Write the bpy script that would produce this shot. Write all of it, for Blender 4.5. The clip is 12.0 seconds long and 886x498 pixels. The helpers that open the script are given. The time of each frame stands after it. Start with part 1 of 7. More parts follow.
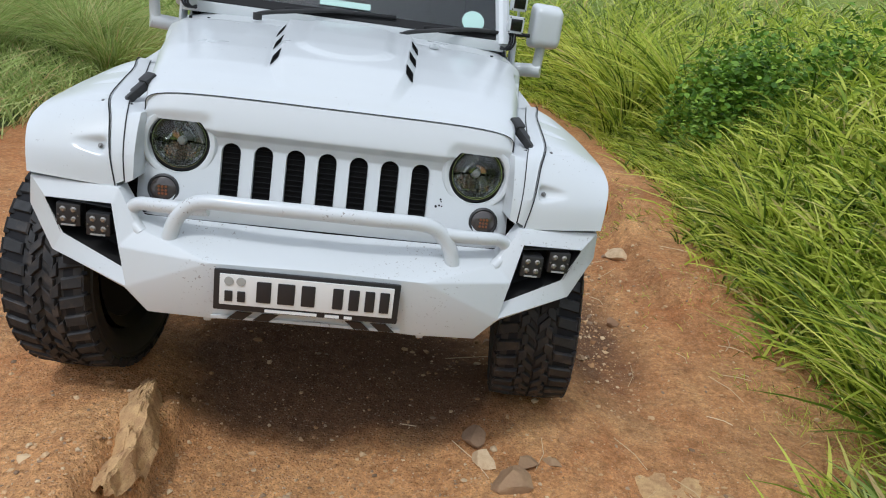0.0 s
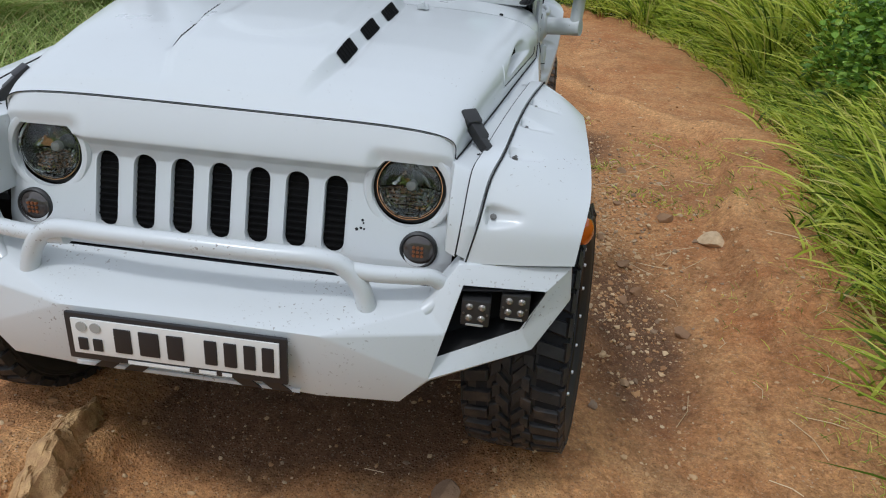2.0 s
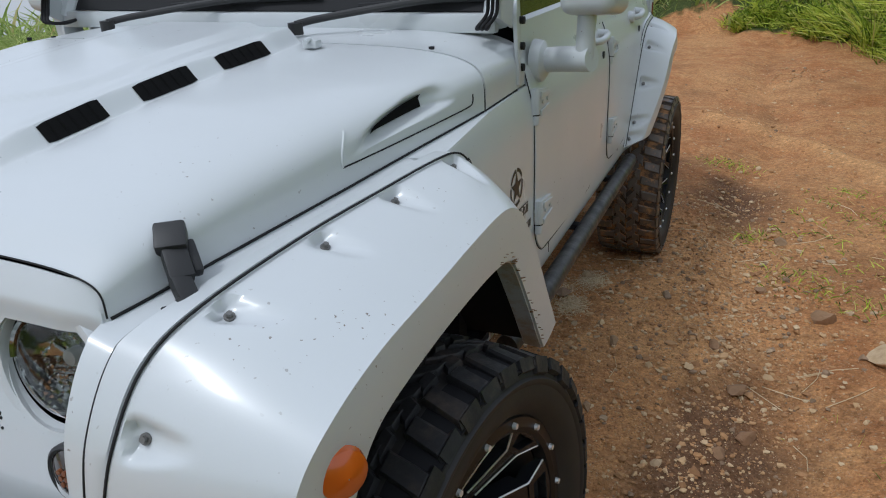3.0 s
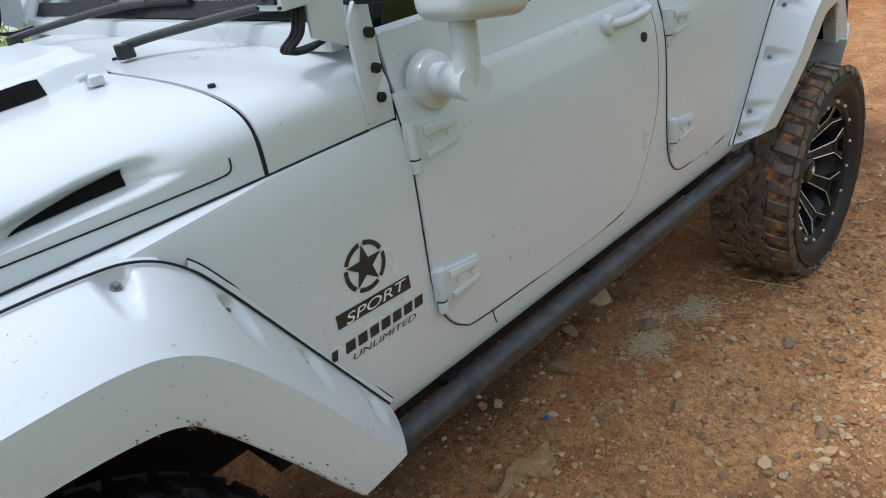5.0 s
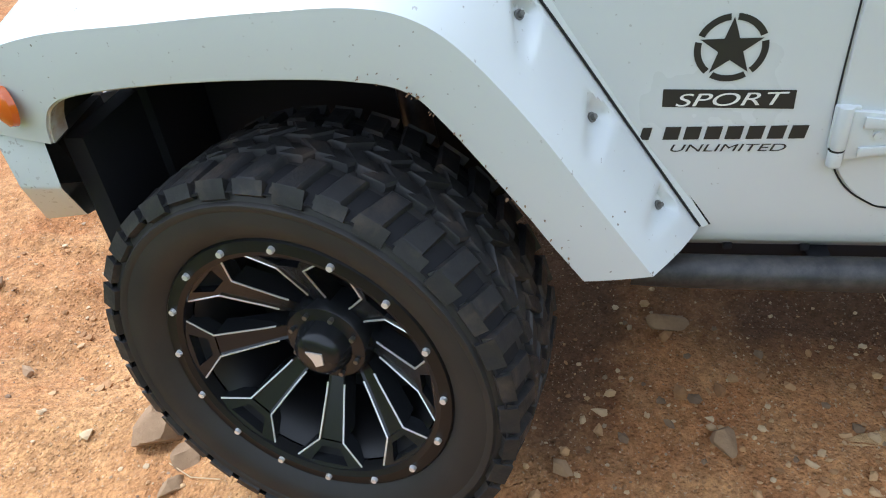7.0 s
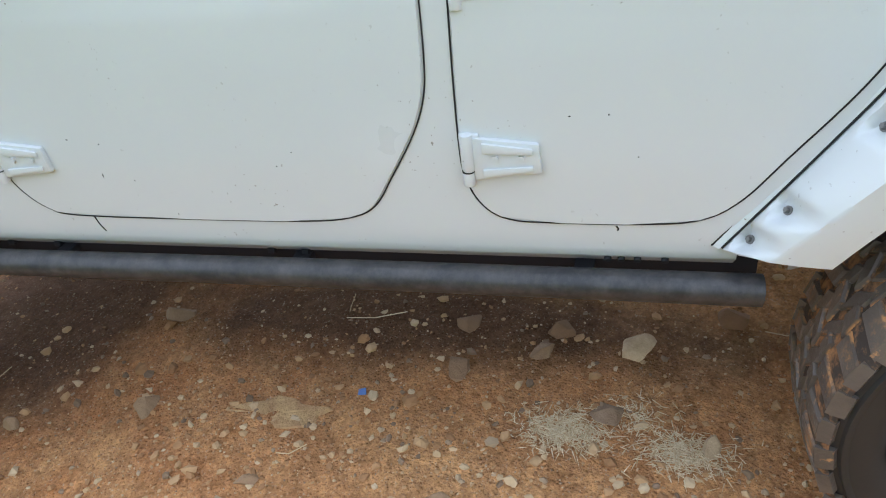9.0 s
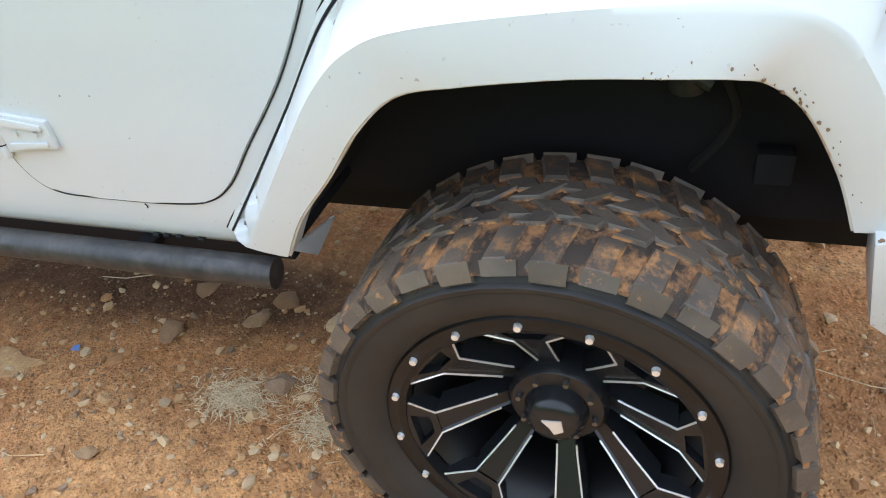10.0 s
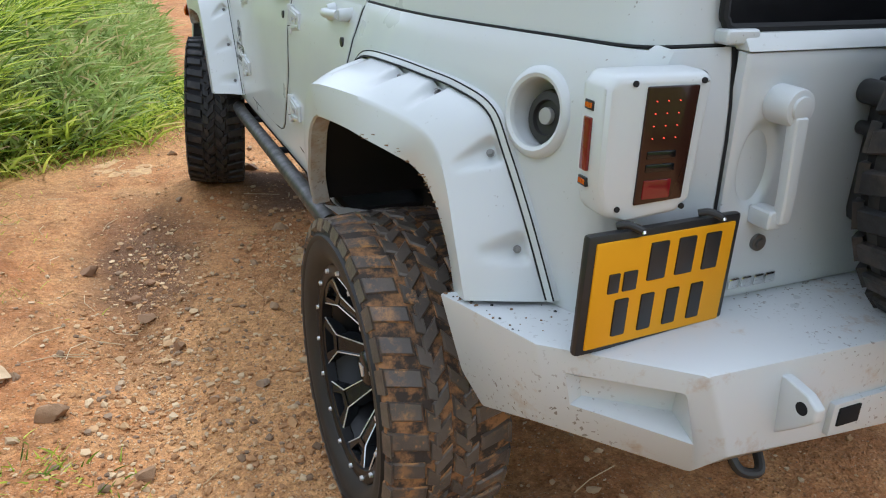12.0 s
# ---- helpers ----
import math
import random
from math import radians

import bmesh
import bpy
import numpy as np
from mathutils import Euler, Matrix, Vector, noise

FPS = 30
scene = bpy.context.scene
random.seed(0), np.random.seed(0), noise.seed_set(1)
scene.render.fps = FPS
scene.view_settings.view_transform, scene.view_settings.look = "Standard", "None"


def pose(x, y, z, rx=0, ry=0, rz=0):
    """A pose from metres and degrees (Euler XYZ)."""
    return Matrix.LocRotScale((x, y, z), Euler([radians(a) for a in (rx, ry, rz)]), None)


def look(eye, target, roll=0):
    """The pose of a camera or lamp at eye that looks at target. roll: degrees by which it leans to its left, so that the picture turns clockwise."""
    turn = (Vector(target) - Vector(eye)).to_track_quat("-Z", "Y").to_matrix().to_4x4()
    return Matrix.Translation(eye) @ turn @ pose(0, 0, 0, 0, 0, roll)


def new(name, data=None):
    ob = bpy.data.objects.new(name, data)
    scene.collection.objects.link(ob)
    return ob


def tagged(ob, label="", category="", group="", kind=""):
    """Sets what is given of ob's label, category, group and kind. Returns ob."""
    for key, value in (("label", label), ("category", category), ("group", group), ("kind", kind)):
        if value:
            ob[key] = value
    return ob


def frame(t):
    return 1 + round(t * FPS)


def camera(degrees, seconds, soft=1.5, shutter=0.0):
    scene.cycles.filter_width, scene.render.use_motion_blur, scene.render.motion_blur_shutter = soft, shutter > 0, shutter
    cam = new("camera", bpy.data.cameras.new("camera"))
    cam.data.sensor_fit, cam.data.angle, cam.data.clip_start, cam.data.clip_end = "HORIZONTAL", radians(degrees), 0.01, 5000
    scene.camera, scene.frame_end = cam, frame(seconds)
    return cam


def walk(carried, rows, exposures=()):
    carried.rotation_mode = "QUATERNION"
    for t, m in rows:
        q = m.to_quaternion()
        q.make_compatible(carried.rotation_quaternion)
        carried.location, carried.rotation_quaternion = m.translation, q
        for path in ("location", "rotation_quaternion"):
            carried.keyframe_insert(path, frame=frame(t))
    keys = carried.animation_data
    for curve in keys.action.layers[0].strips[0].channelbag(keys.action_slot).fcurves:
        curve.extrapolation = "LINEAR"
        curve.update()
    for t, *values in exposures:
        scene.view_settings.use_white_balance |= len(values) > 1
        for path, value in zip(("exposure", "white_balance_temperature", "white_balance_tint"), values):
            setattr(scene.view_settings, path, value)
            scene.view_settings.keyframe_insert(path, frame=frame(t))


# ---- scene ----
cam = camera(61.3, 12.0, 1.1)
PATH = [
    (0, (0.107, -2.905, 1.59), (0.358, -1.04, 0.911), 8.3),
    (0.5, (0.238, -2.695, 1.715), (0.447, -0.859, 0.95), 8.3),
    (1, (0.451, -2.509, 1.694), (0.589, -0.688, 0.878), 8.9),
    (1.5, (0.639, -2.357, 1.735), (0.686, -0.574, 0.831), 8.1),
    (2, (0.77, -2.243, 1.688), (0.616, -0.45, 0.814), 4.5),
    (2.5, (1.095, -1.772, 1.621), (0.604, 0.007, 0.85), 0.9),
    (2.6, (1.129, -1.593, 1.646), (0.602, 0.15, 0.819), 0.8),
    (3, (1.419, -1.08, 1.536), (0.676, 0.603, 0.752), -2.3),
    (3.2, (1.493, -0.83, 1.572), (0.703, 0.816, 0.755), -2.3),
    (4.8, (1.846, -0.116, 1.495), (0.704, 1.304, 0.671), -7.0),
    (5, (1.88, -0.061, 1.548), (0.577, 1.17, 0.662), -9.1),
    (5.5, (1.937, 0.029, 1.531), (0.29, 0.593, 0.546), -14.0),
    (6, (1.957, 0.186, 1.452), (0.309, 0.234, 0.32), -11.7),
    (6.5, (1.948, 0.277, 1.413), (0.399, 0.046, 0.17), -8.9),
    (6.7, (1.948, 0.356, 1.376), (0.404, 0.058, 0.139), -8.2),
    (8.3, (2.066, 1.466, 1.357), (0.42, 0.807, 0.431), -5.7),
    (8.5, (2.057, 1.653, 1.377), (0.41, 1.058, 0.411), -6.1),
    (9, (2.022, 2.181, 1.393), (0.438, 1.702, 0.27), -8.0),
    (9.5, (1.898, 2.609, 1.356), (0.33, 2.259, 0.164), -8.1),
    (10, (1.795, 3.13, 1.336), (0.3, 2.535, 0.149), -7.7),
    (10.5, (1.851, 3.682, 1.323), (0.448, 2.76, 0.237), -2.7),
    (11, (1.713, 4.016, 1.324), (0.512, 2.757, 0.339), -0.3),
    (11.5, (1.541, 4.303, 1.347), (0.585, 2.776, 0.478), 0.7),
    (12, (1.437, 4.637, 1.367), (0.696, 2.948, 0.594), 1.5),
]
EXPOSURES = [(0, 0.8, 5800, 9), (1.5, 0.66, 5800, 9), (3, 0.5, 5700, 9), (5, 1.1, 5600, 9), (5.5, 1.0, 5600, 9), (6, 1.22, 5500, 9), (6.5, 1.7, 5400, 9), (8.4, 1.9, 5450, 9), (9, 2.05, 5450, 9), (9.7, 2.3, 5500, 9), (10.2, 2.25, 5550, 9), (11, 1.95, 5600, 9), (12, 1.5, 5600, 9)]
walk(cam, [(t, look(eye, aim, roll)) for t, eye, aim, roll in PATH], EXPOSURES)

# ---------------------------------------------------------------- light
world = bpy.data.worlds.new("World")
scene.world = world
world.use_nodes = True
wnt = world.node_tree
sky = wnt.nodes.new("ShaderNodeTexSky")
sky.sky_type, sky.sun_disc = "NISHITA", False
sky.sun_elevation, sky.sun_rotation = radians(60.0), radians(-146)
sky.dust_density, sky.air_density, sky.ozone_density = 3.0, 1.0, 1.0
haze = wnt.nodes.new("ShaderNodeHueSaturation")
haze.inputs["Saturation"].default_value = 0.45
wnt.links.new(sky.outputs[0], haze.inputs["Color"])
# thin bright cloud over the whole sky
cloud = wnt.nodes.new("ShaderNodeMix")
cloud.data_type = "RGBA"
cloud.inputs[0].default_value = 0.7
cloud.inputs[7].default_value = (3.7, 3.75, 3.8, 1)
wnt.links.new(haze.outputs[0], cloud.inputs[6])
wnt.links.new(cloud.outputs[2], wnt.nodes["Background"].inputs[0])
wnt.nodes["Background"].inputs[1].default_value = 0.135
sun = new("sun", bpy.data.lights.new("sun", "SUN"))
sun.data.energy, sun.data.angle, sun.data.color = 0.75, radians(6), (1, 0.97, 0.92)
sun.matrix_world = look((-0.32, -0.48, 1.0), (0, 0, 0))


# ---------------------------------------------------------------- materials
class Mat:
    """A small wrapper to write node materials in few lines."""

    def __init__(self, name, col=(0.5, 0.5, 0.5), rough=0.5, metal=0.0, **more):
        self.m = bpy.data.materials.new(name)
        self.m.use_nodes = True
        self.nt = self.m.node_tree
        self.b = self.nt.nodes["Principled BSDF"]
        self.set("Base Color", (*col, 1))
        self.set("Roughness", rough)
        self.set("Metallic", metal)
        for k, v in more.items():
            self.set(k.replace("_", " "), v)

    def set(self, key, v):
        if isinstance(v, bpy.types.NodeSocket):
            self.nt.links.new(v, self.b.inputs[key])
        else:
            self.b.inputs[key].default_value = v

    def node(self, kind, **sockets):
        n = self.nt.nodes.new(kind)
        for k, v in sockets.items():
            s = n.inputs[int(k[1:])] if k[0] == "i" and k[1:].isdigit() else n.inputs[k]
            if isinstance(v, bpy.types.NodeSocket):
                self.nt.links.new(v, s)
            else:
                s.default_value = v
        return n

    def pos(self):
        return self.node("ShaderNodeNewGeometry").outputs["Position"]

    def obj(self):
        return self.node("ShaderNodeTexCoord").outputs["Object"]

    def noise(self, scale, detail=4.0, rough=0.55, vec=None, distort=0.0):
        n = self.node("ShaderNodeTexNoise", Scale=scale, Detail=detail, Roughness=rough, Distortion=distort)
        self.nt.links.new(vec or self.pos(), n.inputs["Vector"])
        return n.outputs["Fac"]

    def voro(self, scale, vec=None, out="Distance"):
        n = self.node("ShaderNodeTexVoronoi", Scale=scale)
        self.nt.links.new(vec or self.pos(), n.inputs["Vector"])
        return n.outputs[out]

    def ramp(self, fac, *stops):
        n = self.node("ShaderNodeValToRGB", Fac=fac)
        e = n.color_ramp.elements
        while len(e) < len(stops):
            e.new(0.5)
        for el, (p, c) in zip(e, stops):
            el.position = p
            el.color = (*c, 1) if isinstance(c, tuple) else (c, c, c, 1)
        return n.outputs["Color"]

    def mix(self, fac, a, b, mode="MIX"):
        n = self.nt.nodes.new("ShaderNodeMix")
        n.data_type, n.blend_type = "RGBA", mode
        for i, v in ((0, fac), (6, a), (7, b)):
            if isinstance(v, bpy.types.NodeSocket):
                self.nt.links.new(v, n.inputs[i])
            else:
                n.inputs[i].default_value = (*v, 1) if isinstance(v, tuple) else v
        return n.outputs[2]

    def math(self, op, a, b=0.0):
        return self.node("ShaderNodeMath", i0=a, i1=b).outputs[0] if op == "ADD" else self._math(op, a, b)

    def _math(self, op, a, b):
        n = self.node("ShaderNodeMath", i0=a, i1=b)
        n.operation = op
        return n.outputs[0]

    def bump(self, height, strength=0.3, dist=0.01):
        n = self.node("ShaderNodeBump", Strength=strength, Distance=dist, Height=height)
        self.set("Normal", n.outputs[0])
        return self


def paint_material(name, speck=0.72, dirt=0.0):
    """White car paint with fine mud specks, faint dust film and a clear coat."""
    w = Mat(name, (0.78, 0.79, 0.8), 0.32)
    film = w.noise(2.2, 5)
    base = w.mix(w.ramp(film, (0.35, 0.0), (0.75, 0.35)), (0.585, 0.61, 0.62), (0.535, 0.555, 0.555))
    cluster = w.ramp(w.noise(3.5, 3), (0.47, 0.0), (0.70, 1.0))
    spots = w.ramp(w.noise(105, 2, 0.45), (speck, 0.0), (speck + 0.025, 1.0))
    base = w.mix(w._math("MULTIPLY", spots, cluster), base, (0.14, 0.11, 0.08))
    if dirt:
        mud = w.ramp(w.noise(9, 6, 0.7), (0.62 - dirt, 0.0), (0.76 - dirt, 0.8))
        base = w.mix(mud, base, (0.42, 0.30, 0.20))
    w.set("Base Color", base)
    w.set("Roughness", w.ramp(film, (0.3, 0.26), (0.8, 0.42)))
    w.set("Coat Weight", 0.35)
    w.set("Coat Roughness", 0.12)
    w.bump(w.noise(260, 1), 0.02, 0.002)
    return w.m


PAINT = paint_material("white_paint")
PAINT_DIRTY = paint_material("white_paint_splashed", 0.715, 0.0)
PAINT_MUD = paint_material("white_paint_caked", 0.64, 0.16)
POWDER = paint_material("white_powder_coat", 0.655, 0.0)
POWDER_MUDDY = paint_material("white_powder_coat_muddy", 0.645, 0.05)


def black_plastic(name, col=0.018, rough=0.5, grain=300):
    p = Mat(name, (col, col, col * 1.05), rough)
    n = p.noise(grain, 2)
    p.set("Base Color", p.mix(p.ramp(p.noise(6, 5), (0.4, 0.0), (0.8, 0.5)), (col, col, col * 1.05), (col * 2.4, col * 2.2, col * 2.0)))
    p.bump(n, 0.15, 0.002)
    return p.m


BLACK = black_plastic("black_plastic")
SEAM = Mat("black_rubber_seal", (0.008, 0.008, 0.009), 0.8).m
MESH = black_plastic("black_mesh", 0.005, 0.85, 500)
MESH.node_tree.nodes["Principled BSDF"].inputs["Specular IOR Level"].default_value = 0.12
# near-black for the underbody, also put into gaps and grooves as shade
VOID = Mat("underbody_and_shade", (0.016, 0.016, 0.018), 0.8, Specular_IOR_Level=0.2).m
GLOSS = Mat("gloss_black", (0.006, 0.006, 0.007), 0.16).m


def rubber():
    r = Mat("tyre_rubber", (0.02, 0.02, 0.02), 0.75)
    dust = r.ramp(r.noise(14, 6, 0.65), (0.5, 0.0), (0.72, 0.75))
    col = r.mix(dust, (0.016, 0.016, 0.017), (0.085, 0.062, 0.047))
    r.set("Base Color", col)
    r.set("Roughness", r.ramp(r.noise(30, 4), (0.3, 0.5), (0.8, 0.85)))
    return r.bump(r.noise(180, 3), 0.25, 0.003).m


RUBBER = rubber()


def mud_rubber():
    r = Mat("tread_rubber_muddy", (0.03, 0.03, 0.03), 0.7)
    mud = r.ramp(r.noise(26, 5, 0.7), (0.61, 0.0), (0.69, 0.85))
    col = r.mix(r.ramp(r.noise(7, 3), (0.4, 0.0), (0.7, 0.6)), (0.085, 0.071, 0.060), (0.19, 0.148, 0.110))
    col = r.mix(mud, col, (0.48, 0.25, 0.10))
    # mud stays in the grooves and round the edges of the lugs
    axes = r.node("ShaderNodeSeparateXYZ", Vector=r.obj())
    rad = r._math("SQRT", r._math("ADD", r._math("MULTIPLY", axes.outputs[1], axes.outputs[1]), r._math("MULTIPLY", axes.outputs[2], axes.outputs[2])), 0.0)
    low = r.node("ShaderNodeMapRange", Value=rad)
    for k, v in ((1, 0.4275), (2, 0.4235), (3, 0.0), (4, 1.0)):
        low.inputs[k].default_value = v
    inner = r.node("ShaderNodeMapRange", Value=r._math("ABSOLUTE", axes.outputs[0], 0.0))
    for k, v in ((1, 0.152), (2, 0.10), (3, 0.0), (4, 1.0)):
        inner.inputs[k].default_value = v
    groove = r._math("MULTIPLY", r._math("MULTIPLY", low.outputs[0], inner.outputs[0]), r.ramp(r.noise(20, 6, 0.75), (0.48, 0.0), (0.60, 1.0)))
    r.set("Base Color", r.mix(groove, col, (0.50, 0.25, 0.09)))
    r.set("Roughness", r.ramp(r.noise(40, 3), (0.35, 0.30), (0.75, 0.6)))
    return r.bump(r.noise(120, 4), 0.35, 0.004).m


MUD_RUBBER = mud_rubber()
_tm = Mat("groove_mud", (0.14, 0.08, 0.04), 0.9)
_tm.set("Base Color", _tm.mix(_tm.ramp(_tm.noise(18, 5, 0.7), (0.46, 0.0), (0.60, 1.0)), (0.045, 0.033, 0.025), (0.32, 0.16, 0.065)))
TREAD_MUD = _tm.bump(_tm.noise(60, 4), 0.5, 0.006).m
_sw = Mat("sidewall_rubber", (0.02, 0.019, 0.018), 0.62)
_sw.set("Base Color", _sw.mix(_sw.ramp(_sw.noise(5, 5), (0.35, 0.0), (0.75, 1.0)), (0.014, 0.014, 0.0145), (0.03, 0.026, 0.023)))
SIDEWALL = _sw.bump(_sw.noise(150, 2), 0.1, 0.002).m
RIM = Mat("satin_black_wheel", (0.008, 0.008, 0.009), 0.4, Specular_IOR_Level=0.35).m
SPOKE_FACE = Mat("gloss_black_spoke", (0.014, 0.015, 0.017), 0.24, 0.0, Specular_IOR_Level=0.4).m
MILLED = Mat("milled_aluminium", (0.85, 0.86, 0.87), 0.35, 0.6).m
STEEL = Mat("bolt_steel", (0.21, 0.205, 0.195), 0.48, 0.9).m
CHROME = Mat("chrome_reflector", (0.85, 0.86, 0.86), 0.08, 1.0).m
REFLECTOR = Mat("lamp_reflector", (0.40, 0.41, 0.39), 0.12, 1.0).m


def clear(name, col=(1, 1, 1), rough=0.02, trans=1.0):
    return Mat(name, col, rough, IOR=1.45, **{"Transmission Weight": trans}).m


GLASS = clear("windscreen_glass", (0.75, 0.82, 0.82))


def thin_clear(name, tint):
    """A thin clear shell: see-through, with a glossy skin by Fresnel."""
    t = Mat(name)
    glossy = t.node("ShaderNodeBsdfGlossy", Roughness=0.03)
    through_it = t.node("ShaderNodeBsdfTransparent", Color=(*tint, 1))
    fres = t.node("ShaderNodeFresnel", IOR=1.5)
    mixer = t.node("ShaderNodeMixShader", i0=fres.outputs[0], i1=through_it.outputs[0], i2=glossy.outputs[0])
    t.nt.links.new(mixer.outputs[0], t.nt.nodes["Material Output"].inputs[0])
    return t.m


LENS = thin_clear("clear_lamp_lens", (0.93, 0.95, 0.95))
AMBER = Mat("amber_lens", (0.55, 0.10, 0.006), 0.15, Coat_Weight=0.5).m
BULB = Mat("orange_bulb", (0.20, 0.065, 0.02), 0.3).m
AMBER_DARK = Mat("smoked_amber_lens", (0.055, 0.045, 0.04), 0.12, Coat_Weight=0.6).m
RED = Mat("red_lens", (0.16, 0.008, 0.012), 0.15, Coat_Weight=0.6).m
SMOKE = Mat("smoked_red_lens", (0.030, 0.012, 0.008), 0.16, Coat_Weight=0.2, Specular_IOR_Level=0.3).m
LED_RED = Mat("lit_red_diode", (0.9, 0.1, 0.05), 0.3, Emission_Color=(1, 0.05, 0.03, 1), Emission_Strength=0.6).m
LED_LENS = Mat("clear_diode_lens", (0.30, 0.28, 0.25), 0.15, 0.6).m
PLATE_WHITE = Mat("plate_white", (0.72, 0.71, 0.68), 0.35).m
PLATE_YELLOW = Mat("plate_yellow", (0.76, 0.345, 0.004), 0.45, Specular_IOR_Level=0.2).m
PLATE_BLACK = Mat("plate_black", (0.02, 0.02, 0.022), 0.4).m
PLATE_GREY = Mat("plate_grey", (0.35, 0.35, 0.33), 0.4).m
WORDS_WHITE = Mat("printed_white", (0.75, 0.75, 0.73), 0.4).m
DECAL = Mat("black_vinyl", (0.022, 0.022, 0.022), 0.45).m
STICKER = Mat("pale_green_sticker", (0.45, 0.66, 0.6), 0.5).m


def pipe_material():
    p = Mat("worn_black_pipe", (0.03, 0.03, 0.032), 0.4)
    p.set("Base Color", p.mix(p.ramp(p.noise(22, 6, 0.75), (0.4, 0.0), (0.75, 0.9)), (0.018, 0.018, 0.020), (0.075, 0.067, 0.063)))
    p.set("Roughness", p.ramp(p.noise(25, 4), (0.3, 0.3), (0.8, 0.7)))
    return p.bump(p.noise(90, 3), 0.15, 0.003).m


PIPE = pipe_material()


def soil_material():
    s = Mat("red_soil", (0.3, 0.15, 0.07), 0.95)
    big = s.noise(0.7, 5, 0.6)
    mid = s.noise(4.5, 6, 0.62, distort=0.4)
    fine = s.noise(38, 5, 0.7)
    grit = s.voro(75)
    c = s.mix(s.ramp(big, (0.36, 0.0), (0.66, 1.0)), (0.48, 0.190, 0.066), (0.63, 0.325, 0.132))
    c = s.mix(s.ramp(mid, (0.42, 0.0), (0.72, 0.75)), c, (0.69, 0.40, 0.172))
    c = s.mix(s.ramp(s.noise(1.6, 4, 0.6), (0.5, 0.0), (0.68, 0.5)), c, (0.27, 0.122, 0.053))
    # pale sandy soil, with sunlit ground ahead of the car painted in
    sunlit_sand = s.node("ShaderNodeAttribute")
    sunlit_sand.attribute_name = "sandy_sunlit"
    c = s.mix(s._math("MULTIPLY", sunlit_sand.outputs["Fac"], s.ramp(s.noise(2.5, 5, 0.65), (0.3, 0.45), (0.6, 1.0))), c, (0.76, 0.42, 0.175))
    # dark soil: damp rut and gully, and the car's shadow painted in
    wet_shade = s.node("ShaderNodeAttribute")
    wet_shade.attribute_name = "damp_shade"
    patch = s._math("ADD", wet_shade.outputs["Fac"], s._math("MULTIPLY", s._math("SUBTRACT", s.noise(2.2, 5, 0.65), 0.5), 0.9))
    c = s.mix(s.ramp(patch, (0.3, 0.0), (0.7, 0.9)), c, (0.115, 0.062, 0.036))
    c = s.mix(s.ramp(fine, (0.35, 0.5), (0.62, 0.0)), c, (0.20, 0.10, 0.05))
    c = s.mix(s.ramp(s.noise(120, 2, 0.5), (0.62, 0.0), (0.7, 0.55)), c, (0.55, 0.42, 0.29))
    # turf under the blades is kept very dark, painting the shade between them
    turf = s.mix(s.ramp(s.noise(0.9, 5, 0.65), (0.35, 0.0), (0.7, 1.0)), (0.035, 0.055, 0.012), (0.10, 0.12, 0.035))
    turf = s.mix(s.ramp(s.noise(6, 5, 0.7), (0.45, 0.0), (0.75, 0.6)), turf, (0.022, 0.032, 0.009))
    mead = s.node("ShaderNodeAttribute")
    mead.attribute_name = "meadow"
    turf = s.mix(mead.outputs["Fac"], turf, s.mix(s.ramp(s.noise(1.3, 6, 0.7), (0.35, 0.0), (0.68, 1.0)), (0.13, 0.19, 0.035), (0.30, 0.34, 0.09)))
    att = s.node("ShaderNodeAttribute")
    att.attribute_name = "grassy"
    ragged = s._math("ADD", att.outputs["Fac"], s._math("MULTIPLY", s._math("SUBTRACT", s.noise(3, 5, 0.7), 0.5), 0.9))
    c = s.mix(s.ramp(ragged, (0.45, 0.0), (0.6, 1.0)), c, turf)
    clods = s.noise(13, 7, 0.78)
    c = s.mix(s.ramp(clods, (0.46, 0.0), (0.62, 0.5)), c, s.mix(1.0, c, (0.55, 0.48, 0.42), "MULTIPLY"))
    for scale, amount in ((55, 0.24), (150, 0.26)):
        cell = s.node("ShaderNodeSeparateColor", Color=s.voro(scale, None, "Color")).outputs[0]
        c = s.mix(s.ramp(cell, (0.55, 0.0), (0.95, amount)), c, s.mix(1.0, c, (0.45, 0.42, 0.40), "MULTIPLY"))
        c = s.mix(s.ramp(cell, (0.05, amount), (0.40, 0.0)), c, s.mix(1.0, c, (1.45, 1.5, 1.55), "MULTIPLY"))
    s.set("Base Color", c)
    h = s.mix(0.2, s.mix(0.5, s.mix(0.6, mid, clods), fine), s.ramp(grit, (0.0, 1.0), (0.45, 0.0)))
    s.set("Specular IOR Level", 0.2)
    return s.bump(h, 0.95, 0.035).m


SOIL = soil_material()


